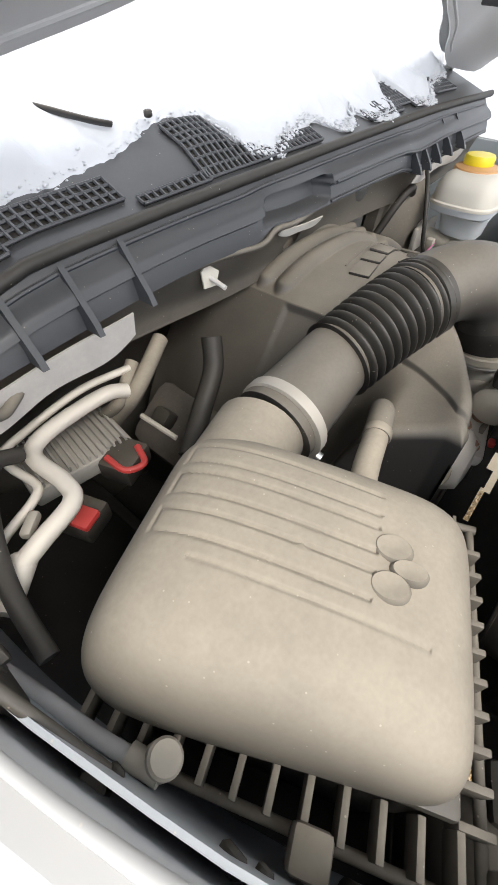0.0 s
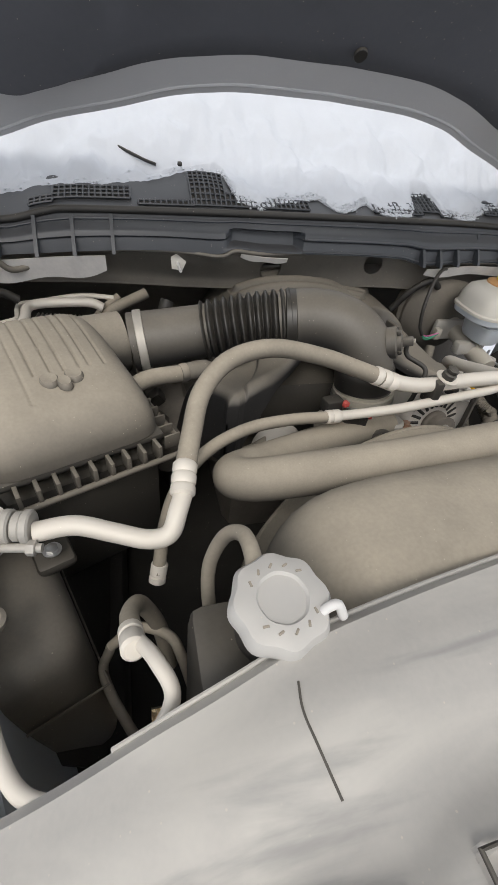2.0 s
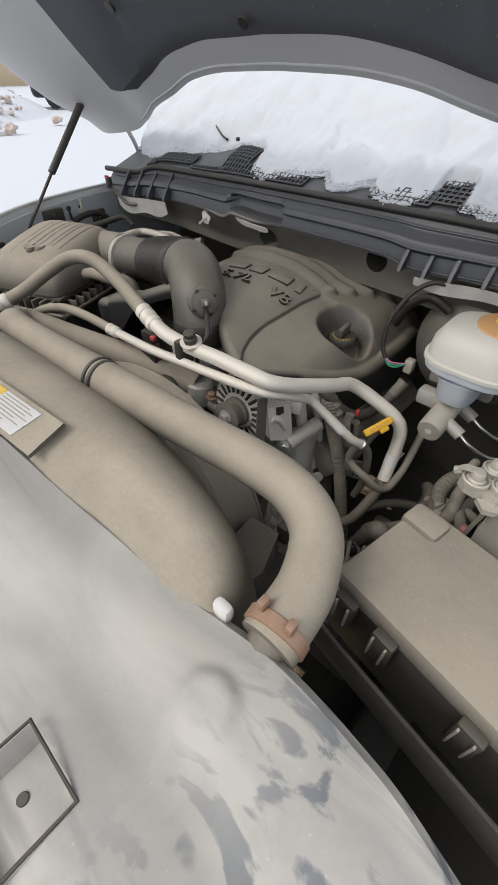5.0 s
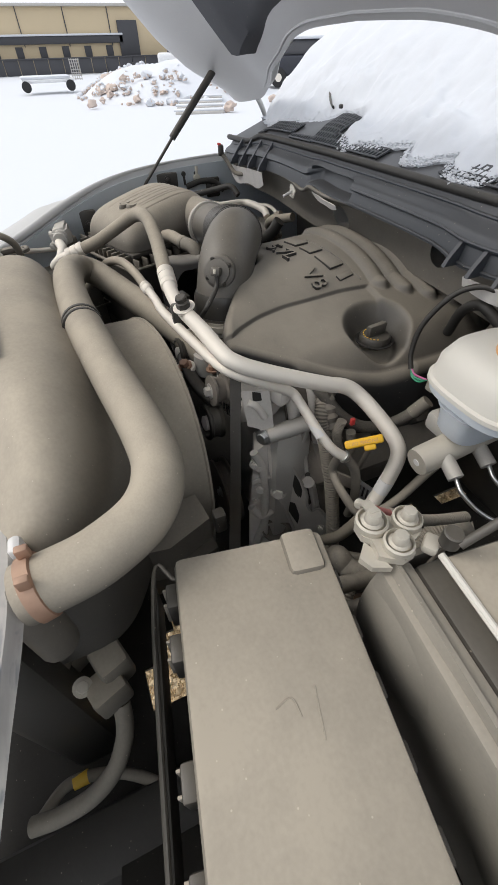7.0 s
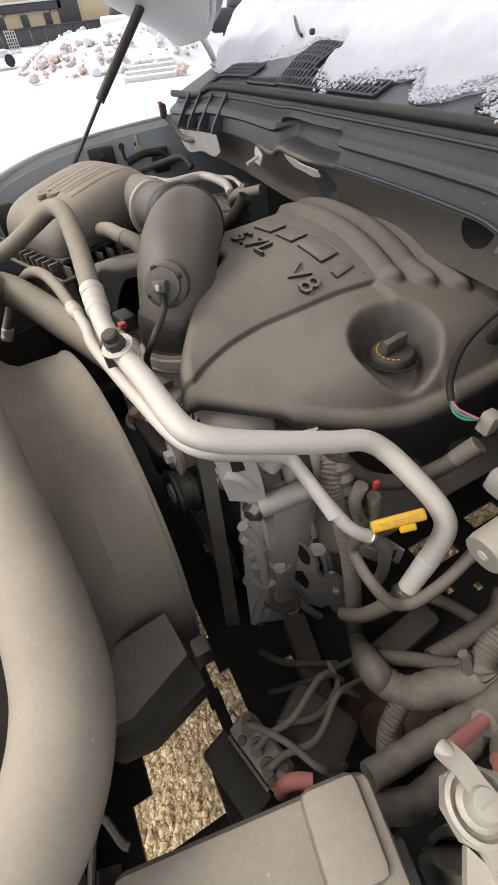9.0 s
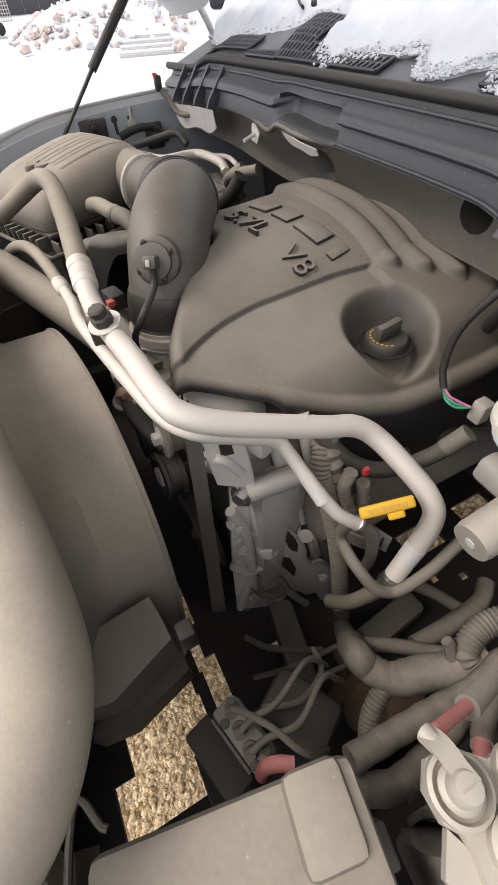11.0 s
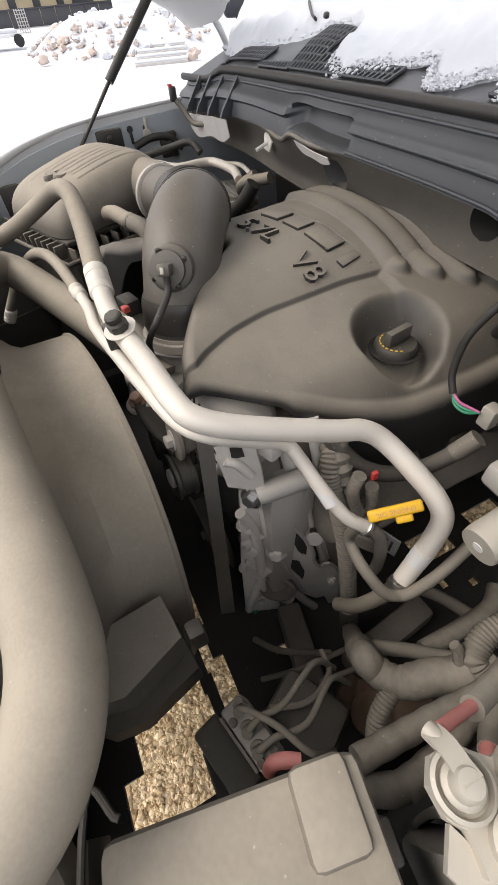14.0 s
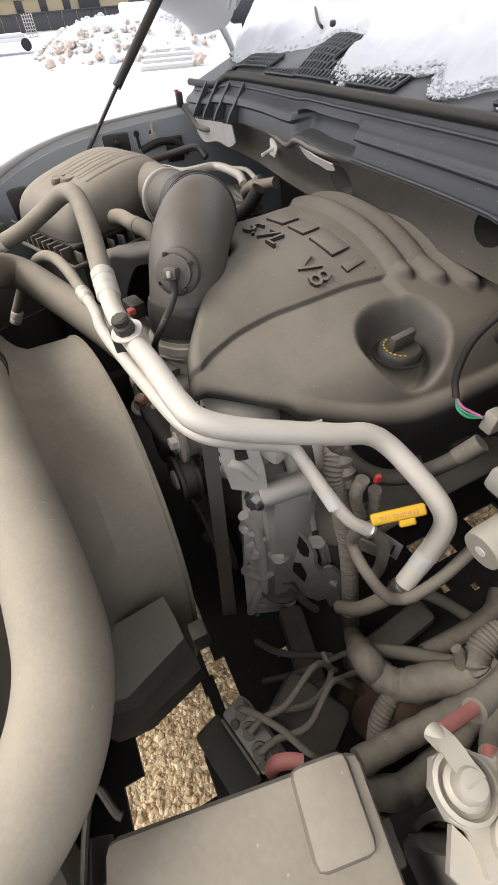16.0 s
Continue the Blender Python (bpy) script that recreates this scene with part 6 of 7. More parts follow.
part("body", lathe((-0.14, 0.085, 0.925), (0, -1, 0.05), [(0.045, 0), (0.055, 0.012), (0.055, 0.06), (0.044, 0.078), (0.02, 0.082)], 32), M["cast"], pump_ps, "dusty cast pump body")
part("bracket", rbox((-0.09, 0.03, 0.952), (0.13, 0.05, 0.028), 0.010, 12), M["cast"], pump_ps, "cast bracket")
part("bracket_arm", tube([(-0.15, 0.02, 0.955), (-0.19, 0.045, 0.93), (-0.215, 0.08, 0.88)], 0.014, 12), M["cast"], pump_ps, "cast arm")
for q in ((-0.135, 0.018, 0.966), (-0.062, 0.032, 0.967), (-0.095, 0.045, 0.966)):
    part("bracket_bolt", bolt(q, (0, -0.1, 1), 0.008, 0.010), M["copper"], pump_ps, "rusty bolt head")
part("red_plug", rbox((-0.118, -0.004, 0.975), (0.016, 0.010, 0.010), 0.003, 15), M["red"], pump_ps, "red plug")
part("plug_lead", tube([(-0.11, 0.0, 0.97), (-0.08, -0.015, 0.96), (-0.05, -0.01, 0.975), (-0.03, 0.0, 1.0)], 0.005, 10), M["rubber_dark"], pump_ps, "black lead")
part("pressure_hose", tube([(-0.17, 0.05, 0.96), (-0.215, 0.03, 0.955), (-0.25, 0.06, 0.92), (-0.26, 0.12, 0.86)], 0.010, 14), M["loom"], pump_ps, "dusty pressure hose")

# ---- dipstick ----
dip = thing("oil_dipstick", (0.42, 0.2, 0.80), "bright yellow oil dipstick handle", "dipstick")
dm = frame_of((0.4225, 0.194, 0.979), (0.36, 0.90, 0.25), (0.55, -0.40, 0.73))
part("handle", rbox((0, 0, 0), (0.064, 0.0145, 0.009), 0.0035, seg=3, m=dm), M["yellow"], dip)
part("thumb_rest", rbox((0, 0, 0), (0.02, 0.012, 0.007), 0.003, seg=3, m=dm @ Matrix.Translation((0.008, -0.010, -0.001))), M["yellow"], dip)
part("lettering", lettering("ENGINE OIL", 0.0085, dm @ Matrix.Translation((0, 0, 0.0046)) @ Matrix.Rotation(math.pi, 4, "Z"), 0.0004), M["amber"], dip, "embossed words")
part("stick", tube([(0.424, 0.212, 0.972), (0.40, 0.225, 0.90), (0.36, 0.24, 0.78)], 0.005), M["iron"], dip)

# ---- wiring ----
def corrugated(pts, r, pitch=0.0052, seg=14):
    line = spline(pts, 12)
    total = sum((b - a).length for a, b in zip(line, line[1:]))
    n = max(4, int(total / pitch))
    fine = spline(pts, max(4, int(4 * n / max(1, len(pts) - 1))))
    return tube(fine, lambda s: r * (0.93 + 0.07 * math.cos(s * 2 * math.pi * n)), seg, raw=True)


harness = thing("wiring_harness", (0.45, 0.12, 0.75), "dusty corrugated and taped wiring harness down the engine side", "wiring")
part("corrugated_loom", corrugated([(0.300, 0.185, 0.985), (0.318, 0.176, 0.985), (0.334, 0.166, 0.961), (0.349, 0.174, 0.908), (0.369, 0.186, 0.814), (0.387, 0.193, 0.716), (0.407, 0.196, 0.610)], 0.0150), M["loom"], harness, "corrugated split loom")
part("taped_loom", tube([(0.300, 0.195, 1.000), (0.312, 0.186, 0.998), (0.325, 0.182, 0.985), (0.340, 0.183, 0.958), (0.348, 0.192, 0.921)], lambda s: 0.013 + 0.002 * math.sin(s * 40), 14), M["tape"], harness, "taped branch")
part("taped_loom", tube([(0.404, 0.195, 0.618), (0.423, 0.200, 0.534), (0.499, 0.124, 0.780), (0.529, 0.125, 0.790), (0.555, 0.143, 0.800), (0.568, 0.176, 0.815), (0.583, 0.206, 0.830), (0.586, 0.242, 0.840)], lambda s: 0.0165 + 0.0010 * math.sin(s * 23) + 0.0008 * math.sin(s * 61 + 1) + 0.0006 * math.sin(s * 190 + 3 * math.sin(s * 40)) + 0.004 * ease(0.45, 0.8, s), 18, 34), M["tape"], harness, "tape-wrapped branch")
part("corrugated_loom", corrugated([(0.551, 0.147, 0.80), (0.557, 0.124, 0.790), (0.571, 0.098, 0.770), (0.593, 0.082, 0.740)], 0.013), M["loom"], harness, "corrugated branch")
part("corrugated_loom", corrugated([(0.595, 0.22, 0.84), (0.576, 0.217, 0.850), (0.565, 0.245, 0.860), (0.571, 0.279, 0.870), (0.594, 0.310, 0.880)], 0.016), M["loom"], harness, "corrugated branch")
part("taped_loom", tube([(0.591, 0.028, 0.900), (0.595, 0.081, 0.890), (0.599, 0.130, 0.880), (0.605, 0.19, 0.87), (0.600, 0.222, 0.900), (0.598, 0.279, 0.920)], lambda s: 0.0125 + 0.0004 * math.sin(s * 60), 16, 34), M["tape"], harness, "taped cable")
part("taped_loom", tube([(0.609, 0.017, 0.890), (0.627, 0.058, 0.880), (0.625, 0.104, 0.870), (0.620, 0.149, 0.860), (0.608, 0.198, 0.850)], lambda s: 0.0120 + 0.002 * ease(0.55, 0.3, s) + 0.0004 * math.sin(s * 47), 16, 34), M["tape"], harness, "taped cable")
part("taped_loom", tube([(0.487, 0.122, 0.770), (0.525, 0.187, 0.760), (0.566, 0.242, 0.760), (0.584, 0.280, 0.770)], 0.010, 12), M["loom"], harness)
part("taped_loom", tube([(0.531, 0.231, 0.700), (0.534, 0.308, 0.700), (0.531, 0.370, 0.700), (0.513, 0.405, 0.700)], 0.014, 12), M["tape"], harness)
part("tape_tuft", tube([(0.575, 0.200, 0.840), (0.561, 0.203, 0.860), (0.555, 0.201, 0.865)], 0.007, 8), M["tape"], harness, "loose tape end")
part("battery_cable", corrugated([(0.595, 0.261, 0.950), (0.596, 0.179, 0.990), (0.599, 0.126, 1.030), (0.600, 0.090, 1.060)], 0.0082, 0.004), M["loom"], harness, "sleeved battery cable")
part("red_cable", tube([(0.599, 0.094, 1.058), (0.598, 0.072, 1.076), (0.597, 0.050, 1.096)], 0.0042, 12), M["redwire"], harness, "bare red cable")
part("branch", tube([(0.616, 0.205, 0.870), (0.632, 0.167, 0.880), (0.642, 0.144, 0.900)], 0.011, 12), M["loom"], harness)
part("red_cable", tube([(0.640, 0.146, 0.900), (0.650, 0.130, 0.910)], 0.0085, 12), M["redwire"], harness, "bare red cable")
part("branch", tube([(0.627, 0.217, 0.870), (0.647, 0.198, 0.880), (0.658, 0.158, 0.900)], 0.009, 12), M["loom"], harness)
part("zip_tie", rbox((0.636, 0.063, 0.885), (0.012, 0.012, 0.012), 0.003), M["black"], harness)

braid = thing("braided_harness", (0.37, 0.3, 0.85), "braided grey wiring sleeve curving below the engine cover", "wiring")
part("sleeve", tube([(0.285, 0.17, 1.02), (0.312, 0.178, 1.005), (0.335, 0.205, 0.965), (0.352, 0.24, 0.940), (0.366, 0.28, 0.935), (0.380, 0.318, 0.955), (0.392, 0.345, 0.99)], 0.0115, 18, 14), M["braid"], braid)
part("white_tape", tube([(0.384, 0.328, 0.965), (0.394, 0.347, 0.995)], 0.0125, 16), M["loom"], braid, "grey printed tape")
part("connector", rbox((0.394, 0.345, 1.035), (0.018, 0.018, 0.030), 0.003), M["lead"], braid, "dusty grey connector")
part("small_loop", corrugated([(0.361, 0.190, 0.978), (0.361, 0.184, 0.945), (0.367, 0.200, 0.892), (0.371, 0.215, 0.900), (0.368, 0.209, 0.950)], 0.009, 0.003), M["loom"], braid, "looped corrugated lead")
part("red_tag", rbox((0.368, 0.208, 0.975), (0.006, 0.008, 0.014), 0.001), M["red"], braid, "red tag")
loop = thing("fluid_sensor_wire", (0.36, 0.36, 1.03), "thin black lead looping from firewall to connector, green wires bare", "wire")
part("lead", tube([(0.40, 0.41, 1.186), (0.372, 0.395, 1.187), (0.345, 0.375, 1.165), (0.325, 0.352, 1.11), (0.328, 0.342, 1.06), (0.342, 0.338, 1.035)], 0.0047, 10), M["rubber_dark"], loop)
for k, c in enumerate(("green", "green", "pink")):
    part("wire", tube([(0.342, 0.338, 1.036), (0.352 + 0.002 * k, 0.336, 1.024 + 0.004 * k), (0.370, 0.334, 1.026 + 0.005 * k), (0.388, 0.332, 1.042)], 0.0018, 6), M[c], loop, "bare coloured wire")

# refrigerant and heater pipes below the dipstick
lowh = thing("heater_hose", (0.44, 0.2, 0.75), "dark rubber hoses below the dipstick", "hose")
part("hose", tube([(0.402, 0.166, 0.938), (0.392, 0.164, 0.895), (0.408, 0.163, 0.878), (0.435, 0.164, 0.868), (0.462, 0.176, 0.845), (0.474, 0.195, 0.835), (0.480, 0.214, 0.842), (0.481, 0.254, 0.863), (0.475, 0.306, 0.897), (0.470, 0.36, 0.93)], 0.0082, 16), M["loom"], lowh, "looped grey rubber hose")
part("hose", tube([(0.409, 0.177, 0.932), (0.416, 0.193, 0.905), (0.418, 0.204, 0.86), (0.417, 0.21, 0.80), (0.405, 0.215, 0.74)], 0.0088, 16), M["loom"], lowh, "grey rubber hose")
part("hose", tube([(0.459, 0.214, 0.834), (0.456, 0.203, 0.80), (0.444, 0.188, 0.75), (0.43, 0.176, 0.71), (0.405, 0.165, 0.67)], 0.0118, 16), M["rubber"], lowh, "pale dusty rubber hose")
part("spring_clamp", lathe((0.4055, 0.1705, 0.939), (0.45, 0.7, -0.65), [(0.0098, 0), (0.0115, 0.001), (0.0115, 0.005), (0.0098, 0.006)], 18), M["steel"], lowh, "spring clamp")
part("spring_clamp", lathe((0.4595, 0.212, 0.832), (0.1, -0.5, -0.85), [(0.0138, 0), (0.0152, 0.001), (0.0152, 0.006), (0.0138, 0.007)], 18), M["steel"], lowh, "spring clamp")
for dx in (-0.006, 0.007):
    part("clamp_ear", rbox((0.4655 + dx, 0.204, 0.836), (0.003, 0.008, 0.011), 0.001), M["steel"], lowh, "spring clamp ear")
part("bracket", rbox((0.395, 0.20, 0.845), (0.055, 0.006, 0.03), 0.002, 35), M["iron"], lowh, "dark steel bracket")
for k in range(3):
    part("print_bar", rbox((0.370 + 0.009 * k, 0.2655 + 0.0033 * k, 0.757), (0.004, 0.003, 0.03), 0.0005, 20), M["label_ink"], lowh, "dark print")
part("data_plate", rbox((0.375, 0.270, 0.757), (0.05, 0.004, 0.05), 0.001, 20), M["label_white"], lowh, "pale data plate")

# ---- brake booster and master cylinder ----
booster = thing("brake_booster", (0.47, 0.5, 0.92), "dusty black steel brake booster drum on the firewall", "brake booster")
part("drum", lathe((0.475, 0.53, 1.045), (0, -1, 0), [(0.10, 0), (0.128, 0.02), (0.130, 0.05), (0.122, 0.058), (0.122, 0.068), (0.108, 0.085), (0.075, 0.105), (0.045, 0.112)], 48), M["loom"], booster)
part("vacuum_hose", tube([(0.41, 0.43, 1.13), (0.37, 0.42, 1.15), (0.33, 0.43, 1.12), (0.30, 0.45, 1.06)], 0.009), M["rubber_dark"], booster, "black vacuum hose")
master = thing("master_cylinder", (0.505, 0.3, 0.96), "aluminium brake master cylinder with outlet fittings", "brake cylinder")
ma = Vector((0.0, -1, -0.16)).normalized()
part("barrel", lathe((0.502, 0.43, 1.02), ma, [(0.030, 0), (0.030, 0.02), (0.023, 0.03), (0.023, 0.19), (0.0215, 0.198), (0.006, 0.1985)], 32), M["lead"], master)
# highlight on the barrel's end, painted as a white disc
part("end_highlight", drum((0.502, 0.2345, 0.989), ma, 0.006, 0.0015), M["label_white"], master, "white spot painted as a highlight")
part("mount_flange", rbox((0.49, 0.40, 1.02), (0.13, 0.014, 0.06), 0.006), M["alu_hot"], master)
part("boss", rbox((0.47, 0.31, 1.01), (0.06, 0.03, 0.035), 0.008), M["alu_hot"], master)
for y0 in (0.275, 0.34):
    part("outlet", tube([(0.51, y0, 1.0), (0.55, y0 - 0.005, 0.985)], 0.012, 14), M["alu_hot"], master)
    part("brake_pipe", tube([(0.55, y0 - 0.005, 0.985), (0.575, y0 - 0.01, 0.975), (0.61, y0 + 0.01, 0.955), (0.66, y0 + 0.05, 0.95)], 0.0035, 10), M["steel"], master)
reserv = thing("brake_fluid_reservoir", (0.505, 0.32, 1.03), "milky plastic brake fluid reservoir with amber rim and yellow cap", "reservoir")


def oval(cx, cy, rows, material, name, label="", n=40):
    vs, fs = [], []
    for a, b, z in rows:
        for k in range(n):
            t = 2 * math.pi * k / n
            c, s = math.cos(t), math.sin(t)
            e = 0.62
            vs.append((cx + a * math.copysign(abs(c) ** e, c), cy + b * math.copysign(abs(s) ** e, s), z))
    m = len(rows)
    fs = [(i * n + k, i * n + (k + 1) % n, (i + 1) * n + (k + 1) % n, (i + 1) * n + k) for i in range(m - 1) for k in range(n)]
    fs += [tuple(range(n)), tuple((m - 1) * n + k for k in range(n))]
    return part(name, (vs, fs), material, reserv, label)


oval(0.508, 0.315, [(0.030, 0.045, 1.035), (0.034, 0.052, 1.045), (0.037, 0.056, 1.075), (0.045, 0.06, 1.085)], M["milk_low"], "neck", "bluish translucent neck")
oval(0.513, 0.325, [(0.045, 0.06, 1.083), (0.078, 0.075, 1.095), (0.081, 0.078, 1.108), (0.081, 0.078, 1.111)], M["milk_low"], "lower_shell", "bluish lower shell")
oval(0.513, 0.325, [(0.084, 0.081, 1.110), (0.084, 0.081, 1.116), (0.079, 0.077, 1.119), (0.077, 0.074, 1.145), (0.066, 0.064, 1.165), (0.045, 0.048, 1.174)], M["milk"], "upper_shell", "milky dusty upper shell")
part("rim", lathe((0.54, 0.335, 1.165), (0, 0, 1), [(0.052, 0), (0.055, 0.004), (0.052, 0.012), (0.036, 0.016)], 36), M["amber"], reserv, "aged amber rim")
part("cap", lathe((0.548, 0.34, 1.178), (0, 0, 1), [(0.034, 0), (0.035, 0.003), (0.035, 0.018), (0.032, 0.022), (0.010, 0.023)], 30), M["cap_yellow"], reserv, "bright yellow cap")

# ---- fuse box and battery ----
FB = pose(0.575, -0.070, 0, 0, 0, -10.5)
fusebox = thing("fuse_box", (0.74, -0.09, 0.9), "long dusty black fuse box with a flat lid", "fuse box")


def fb(x0, x1, y0, y1, z0, z1, r=0.004):
    c = FB @ Vector(((x0 + x1) / 2, (y0 + y1) / 2, (z0 + z1) / 2))
    return rbox(c, (x1 - x0, y1 - y0, z1 - z0), r, -10.5)


fl = part("lid", fb(-0.008, 0.34, -0.094, 0.077, 1.02, 1.055, 0.008), M["fuse"], fusebox, "dusty flat lid")
part("lid_step", fb(-0.010, 0.042, 0.028, 0.068, 1.03, 1.062, 0.007), M["fuse"], fl, "raised corner step")
part("lid_emblem", tube([FB @ Vector((0.155, -0.02, 1.055)), FB @ Vector((0.15, -0.005, 1.055)), FB @ Vector((0.165, 0.0, 1.055))], 0.0008, 6), M["fuse"], fl, "faint moulded mark")
part("lid_emblem", tube([FB @ Vector((0.145, 0.018, 1.055)), FB @ Vector((0.185, 0.014, 1.055))], 0.0008, 6), M["fuse"], fl, "faint moulded mark")
part("body", fb(0.0, 0.335, -0.086, 0.070, 0.90, 1.022, 0.006), M["black"], fusebox, "black lower body")
part("tray", fb(-0.015, 0.345, -0.130, -0.123, 0.93, 0.985, 0.002), M["black"], fusebox, "black outer tray wall")
part("tray_rim", tube([FB @ Vector((-0.02, -0.10, 0.985)), FB @ Vector((-0.015, -0.127, 0.988)), FB @ Vector((0.345, -0.127, 0.988))], 0.003, 8), M["black"], fusebox, "black tray rim")
for k, x0 in enumerate((0.01, 0.065, 0.17, 0.235, 0.30)):
    c = part("clip", fb(x0, x0 + 0.028, -0.107, -0.093, 0.985, 1.035, 0.003), M["black"], fusebox, "black lid clip")
    part("clip_bar", fb(x0 + 0.003, x0 + 0.006, -0.111, -0.095, 0.99, 1.03, 0.001), M["fuse"], c)
    part("clip_bar", fb(x0 + 0.020, x0 + 0.023, -0.111, -0.095, 0.99, 1.03, 0.001), M["fuse"], c)
for k in range(6):
    part("side_clip", fb(0.03 + 0.055 * k, 0.055 + 0.055 * k, 0.074, 0.086, 0.985, 1.03, 0.003), M["black"], fusebox, "black side clip")
part("red_lead", tube([(0.563, -0.050, 0.970), (0.561, -0.045, 0.985), (0.564, -0.035, 0.990), (0.570, -0.025, 0.990)], 0.006, 10), M["redwire"], fusebox, "red lead")

BT = pose(0.655, 0.045, 0, 0, 0, -6)
battery = thing("battery", (0.8, 0.15, 0.85), "car battery in a woven thermal blanket with a dusty cover", "battery")


def bt(x0, x1, y0, y1, z0, z1, r=0.004):
    c = BT @ Vector(((x0 + x1) / 2, (y0 + y1) / 2, (z0 + z1) / 2))
    return rbox(c, (x1 - x0, y1 - y0, z1 - z0), r, -6)


part("case", bt(0.012, 0.27, 0.022, 0.19, 0.86, 1.075, 0.006), M["black"], battery, "black battery case")
part("top_cover", bt(0.020, 0.30, 0.045, 0.20, 1.077, 1.092, 0.005), M["fuse"], battery, "dusty flat top cover")
part("padding", bt(0.0, 0.29, -0.014, 0.024, 0.87, 1.072, 0.008), M["blanket"], battery, "woven grey padding")
part("blanket", sheet(lambda u, v: BT @ Vector((0.0 + 0.30 * u, 0.005 - 0.024 * math.sin(math.pi * min(1, v * 1.2)) * (0.7 + 0.3 * math.sin(9 * u)), 1.082 - 0.22 * v)), 40, 20, 0.006), M["blanket"], battery, "woven grey side blanket")
part("blanket_end", sheet(lambda u, v: BT @ Vector((-0.004 - 0.012 * math.sin(math.pi * v), 0.005 + 0.06 * u, 1.072 - 0.2 * v)), 12, 16, 0.006), M["blanket"], battery, "woven grey end blanket")
part("cover_edge", tube([BT @ Vector((0.018, 0.043, 1.093)), BT @ Vector((0.30, 0.043, 1.093))], 0.004, 8), M["milk"], battery, "pale folded edge")
term = thing("battery_terminal", (0.63, 0.05, 1.09), "oxidised battery terminal clamp with three bolts and a cable lug", "terminal")
part("bridge", plate([(0.604, 0.036), (0.605, 0.050), (0.613, 0.059), (0.620, 0.066), (0.621, 0.084), (0.630, 0.093), (0.642, 0.091), (0.650, 0.083), (0.655, 0.070), (0.667, 0.062), (0.669, 0.048), (0.662, 0.036), (0.655, 0.027), (0.645, 0.030), (0.637, 0.031), (0.629, 0.025), (0.614, 0.026)], pose(0, 0, 1.086), 0.010), M["lead"], term, "pale cast terminal plate")
part("skirt", plate([(0.632, 0.027), (0.640, 0.030), (0.668, 0.036), (0.660, 0.018), (0.646, 0.012)], pose(0, 0, 1.080), 0.008), M["lead"], term, "yellowed plate foot")
for k in range(8):
    a, b = Vector((0.632, 0.055, 1.0975)), Vector((0.646, 0.068, 1.0975))
    d = Vector((0.0125, -0.0095, 0)) * (0.25 + 0.2 * k)
    part("bridge_rib", tube([a + d - Vector((0.004, 0.003, 0)), b + d - Vector((0.004, 0.003, 0))], 0.0011, 6, 1), M["fuse"], term)
for q, r in (((0.621, 0.041), 0.0125), ((0.633, 0.077), 0.0115), ((0.653, 0.051), 0.0115)):
    seat = part("bolt_seat", lathe((*q, 1.095), (0, 0, 1), [(r * 1.34, 0), (r * 1.38, 0.003), (r * 1.38, 0.009), (r * 1.2, 0.011), (r * 1.1, 0.006), (r * 0.5, 0.005)], 30), M["lead"], term, "raised round seat")
    part("bolt_head", lathe((*q, 1.098), (0, 0, 1), [(r * 0.95, 0), (r * 0.95, 0.006), (r * 0.72, 0.0085), (r * 0.68, 0.016), (r * 0.55, 0.019), (r * 0.2, 0.0195)], 18), M["lead"], seat, "pale oxidised bolt head")
part("lug", sheet(lambda u, v: (0.622 - 0.026 * u, 0.0365 + 0.012 * v + 0.001 * u, 1.116 - 0.016 * u * u - 0.002 * math.sin(6 * u)), 14, 4, 0.0022), M["lead"], term, "pale flat cable lug")
part("lug_barrel", tube([(0.602, 0.044, 1.104), (0.594, 0.043, 1.099)], 0.0058, 14), M["lead"], term, "crimped lug barrel")
part("side_ear", rbox((0.664, 0.084, 1.094), (0.016, 0.022, 0.012), 0.004, 35), M["lead"], term, "cast side ear")

# ---- brake hydraulic block, low between shroud and fuse box ----
abs_ = thing("hydraulic_block", (0.5, -0.06, 0.70), "dusty aluminium hydraulic block on a black module with pipe nuts", "valve block")
AM = frame_of((0.512, -0.050, 0.773), (0.97, 0.25, 0), (0.05, -0.10, 1.0))
part("block", rbox(AM.translation, (0.080, 0.034, 0.055), 0.005, m=AM.to_3x3().to_4x4()), M["alu_hot"], abs_)
part("module", rbox(AM @ Vector((-0.002, -0.038, -0.010)), (0.088, 0.040, 0.06), 0.006, m=AM.to_3x3().to_4x4()), M["black"], abs_, "black control module")
for q, e, f in (((0.508, -0.052, 0.800), (0.508, -0.002, 0.815), (0.485, 0.056, 0.800)), ((0.531, -0.050, 0.800), (0.538, 0.012, 0.815), (0.511, 0.064, 0.800)), ((0.485, -0.052, 0.800), (0.528, -0.020, 0.820), (0.564, 0.000, 0.820))):
    q, e, f = Vector(q), Vector(e), Vector(f)
    part("pipe_nut", lathe(q - Vector((0, 0, 0.008)), (0.35, -0.3, 0.88), [(0.011, 0), (0.011, 0.008), (0.007, 0.010), (0.007, 0.016)], 14), M["loom"], abs_)
    part("brake_pipe", tube([q, q + Vector((0.004, 0.0, 0.016)), q.lerp(e, 0.35) + Vector((0, 0, 0.012)), e, f, f + Vector((0.01, 0.03, -0.05))], 0.0042, 10), M["loom"], abs_)
part("brake_pipe", tube([(0.499, -0.019, 0.770), (0.515, 0.027, 0.770), (0.501, 0.071, 0.770), (0.469, 0.083, 0.750)], 0.0042, 8), M["loom"], abs_)
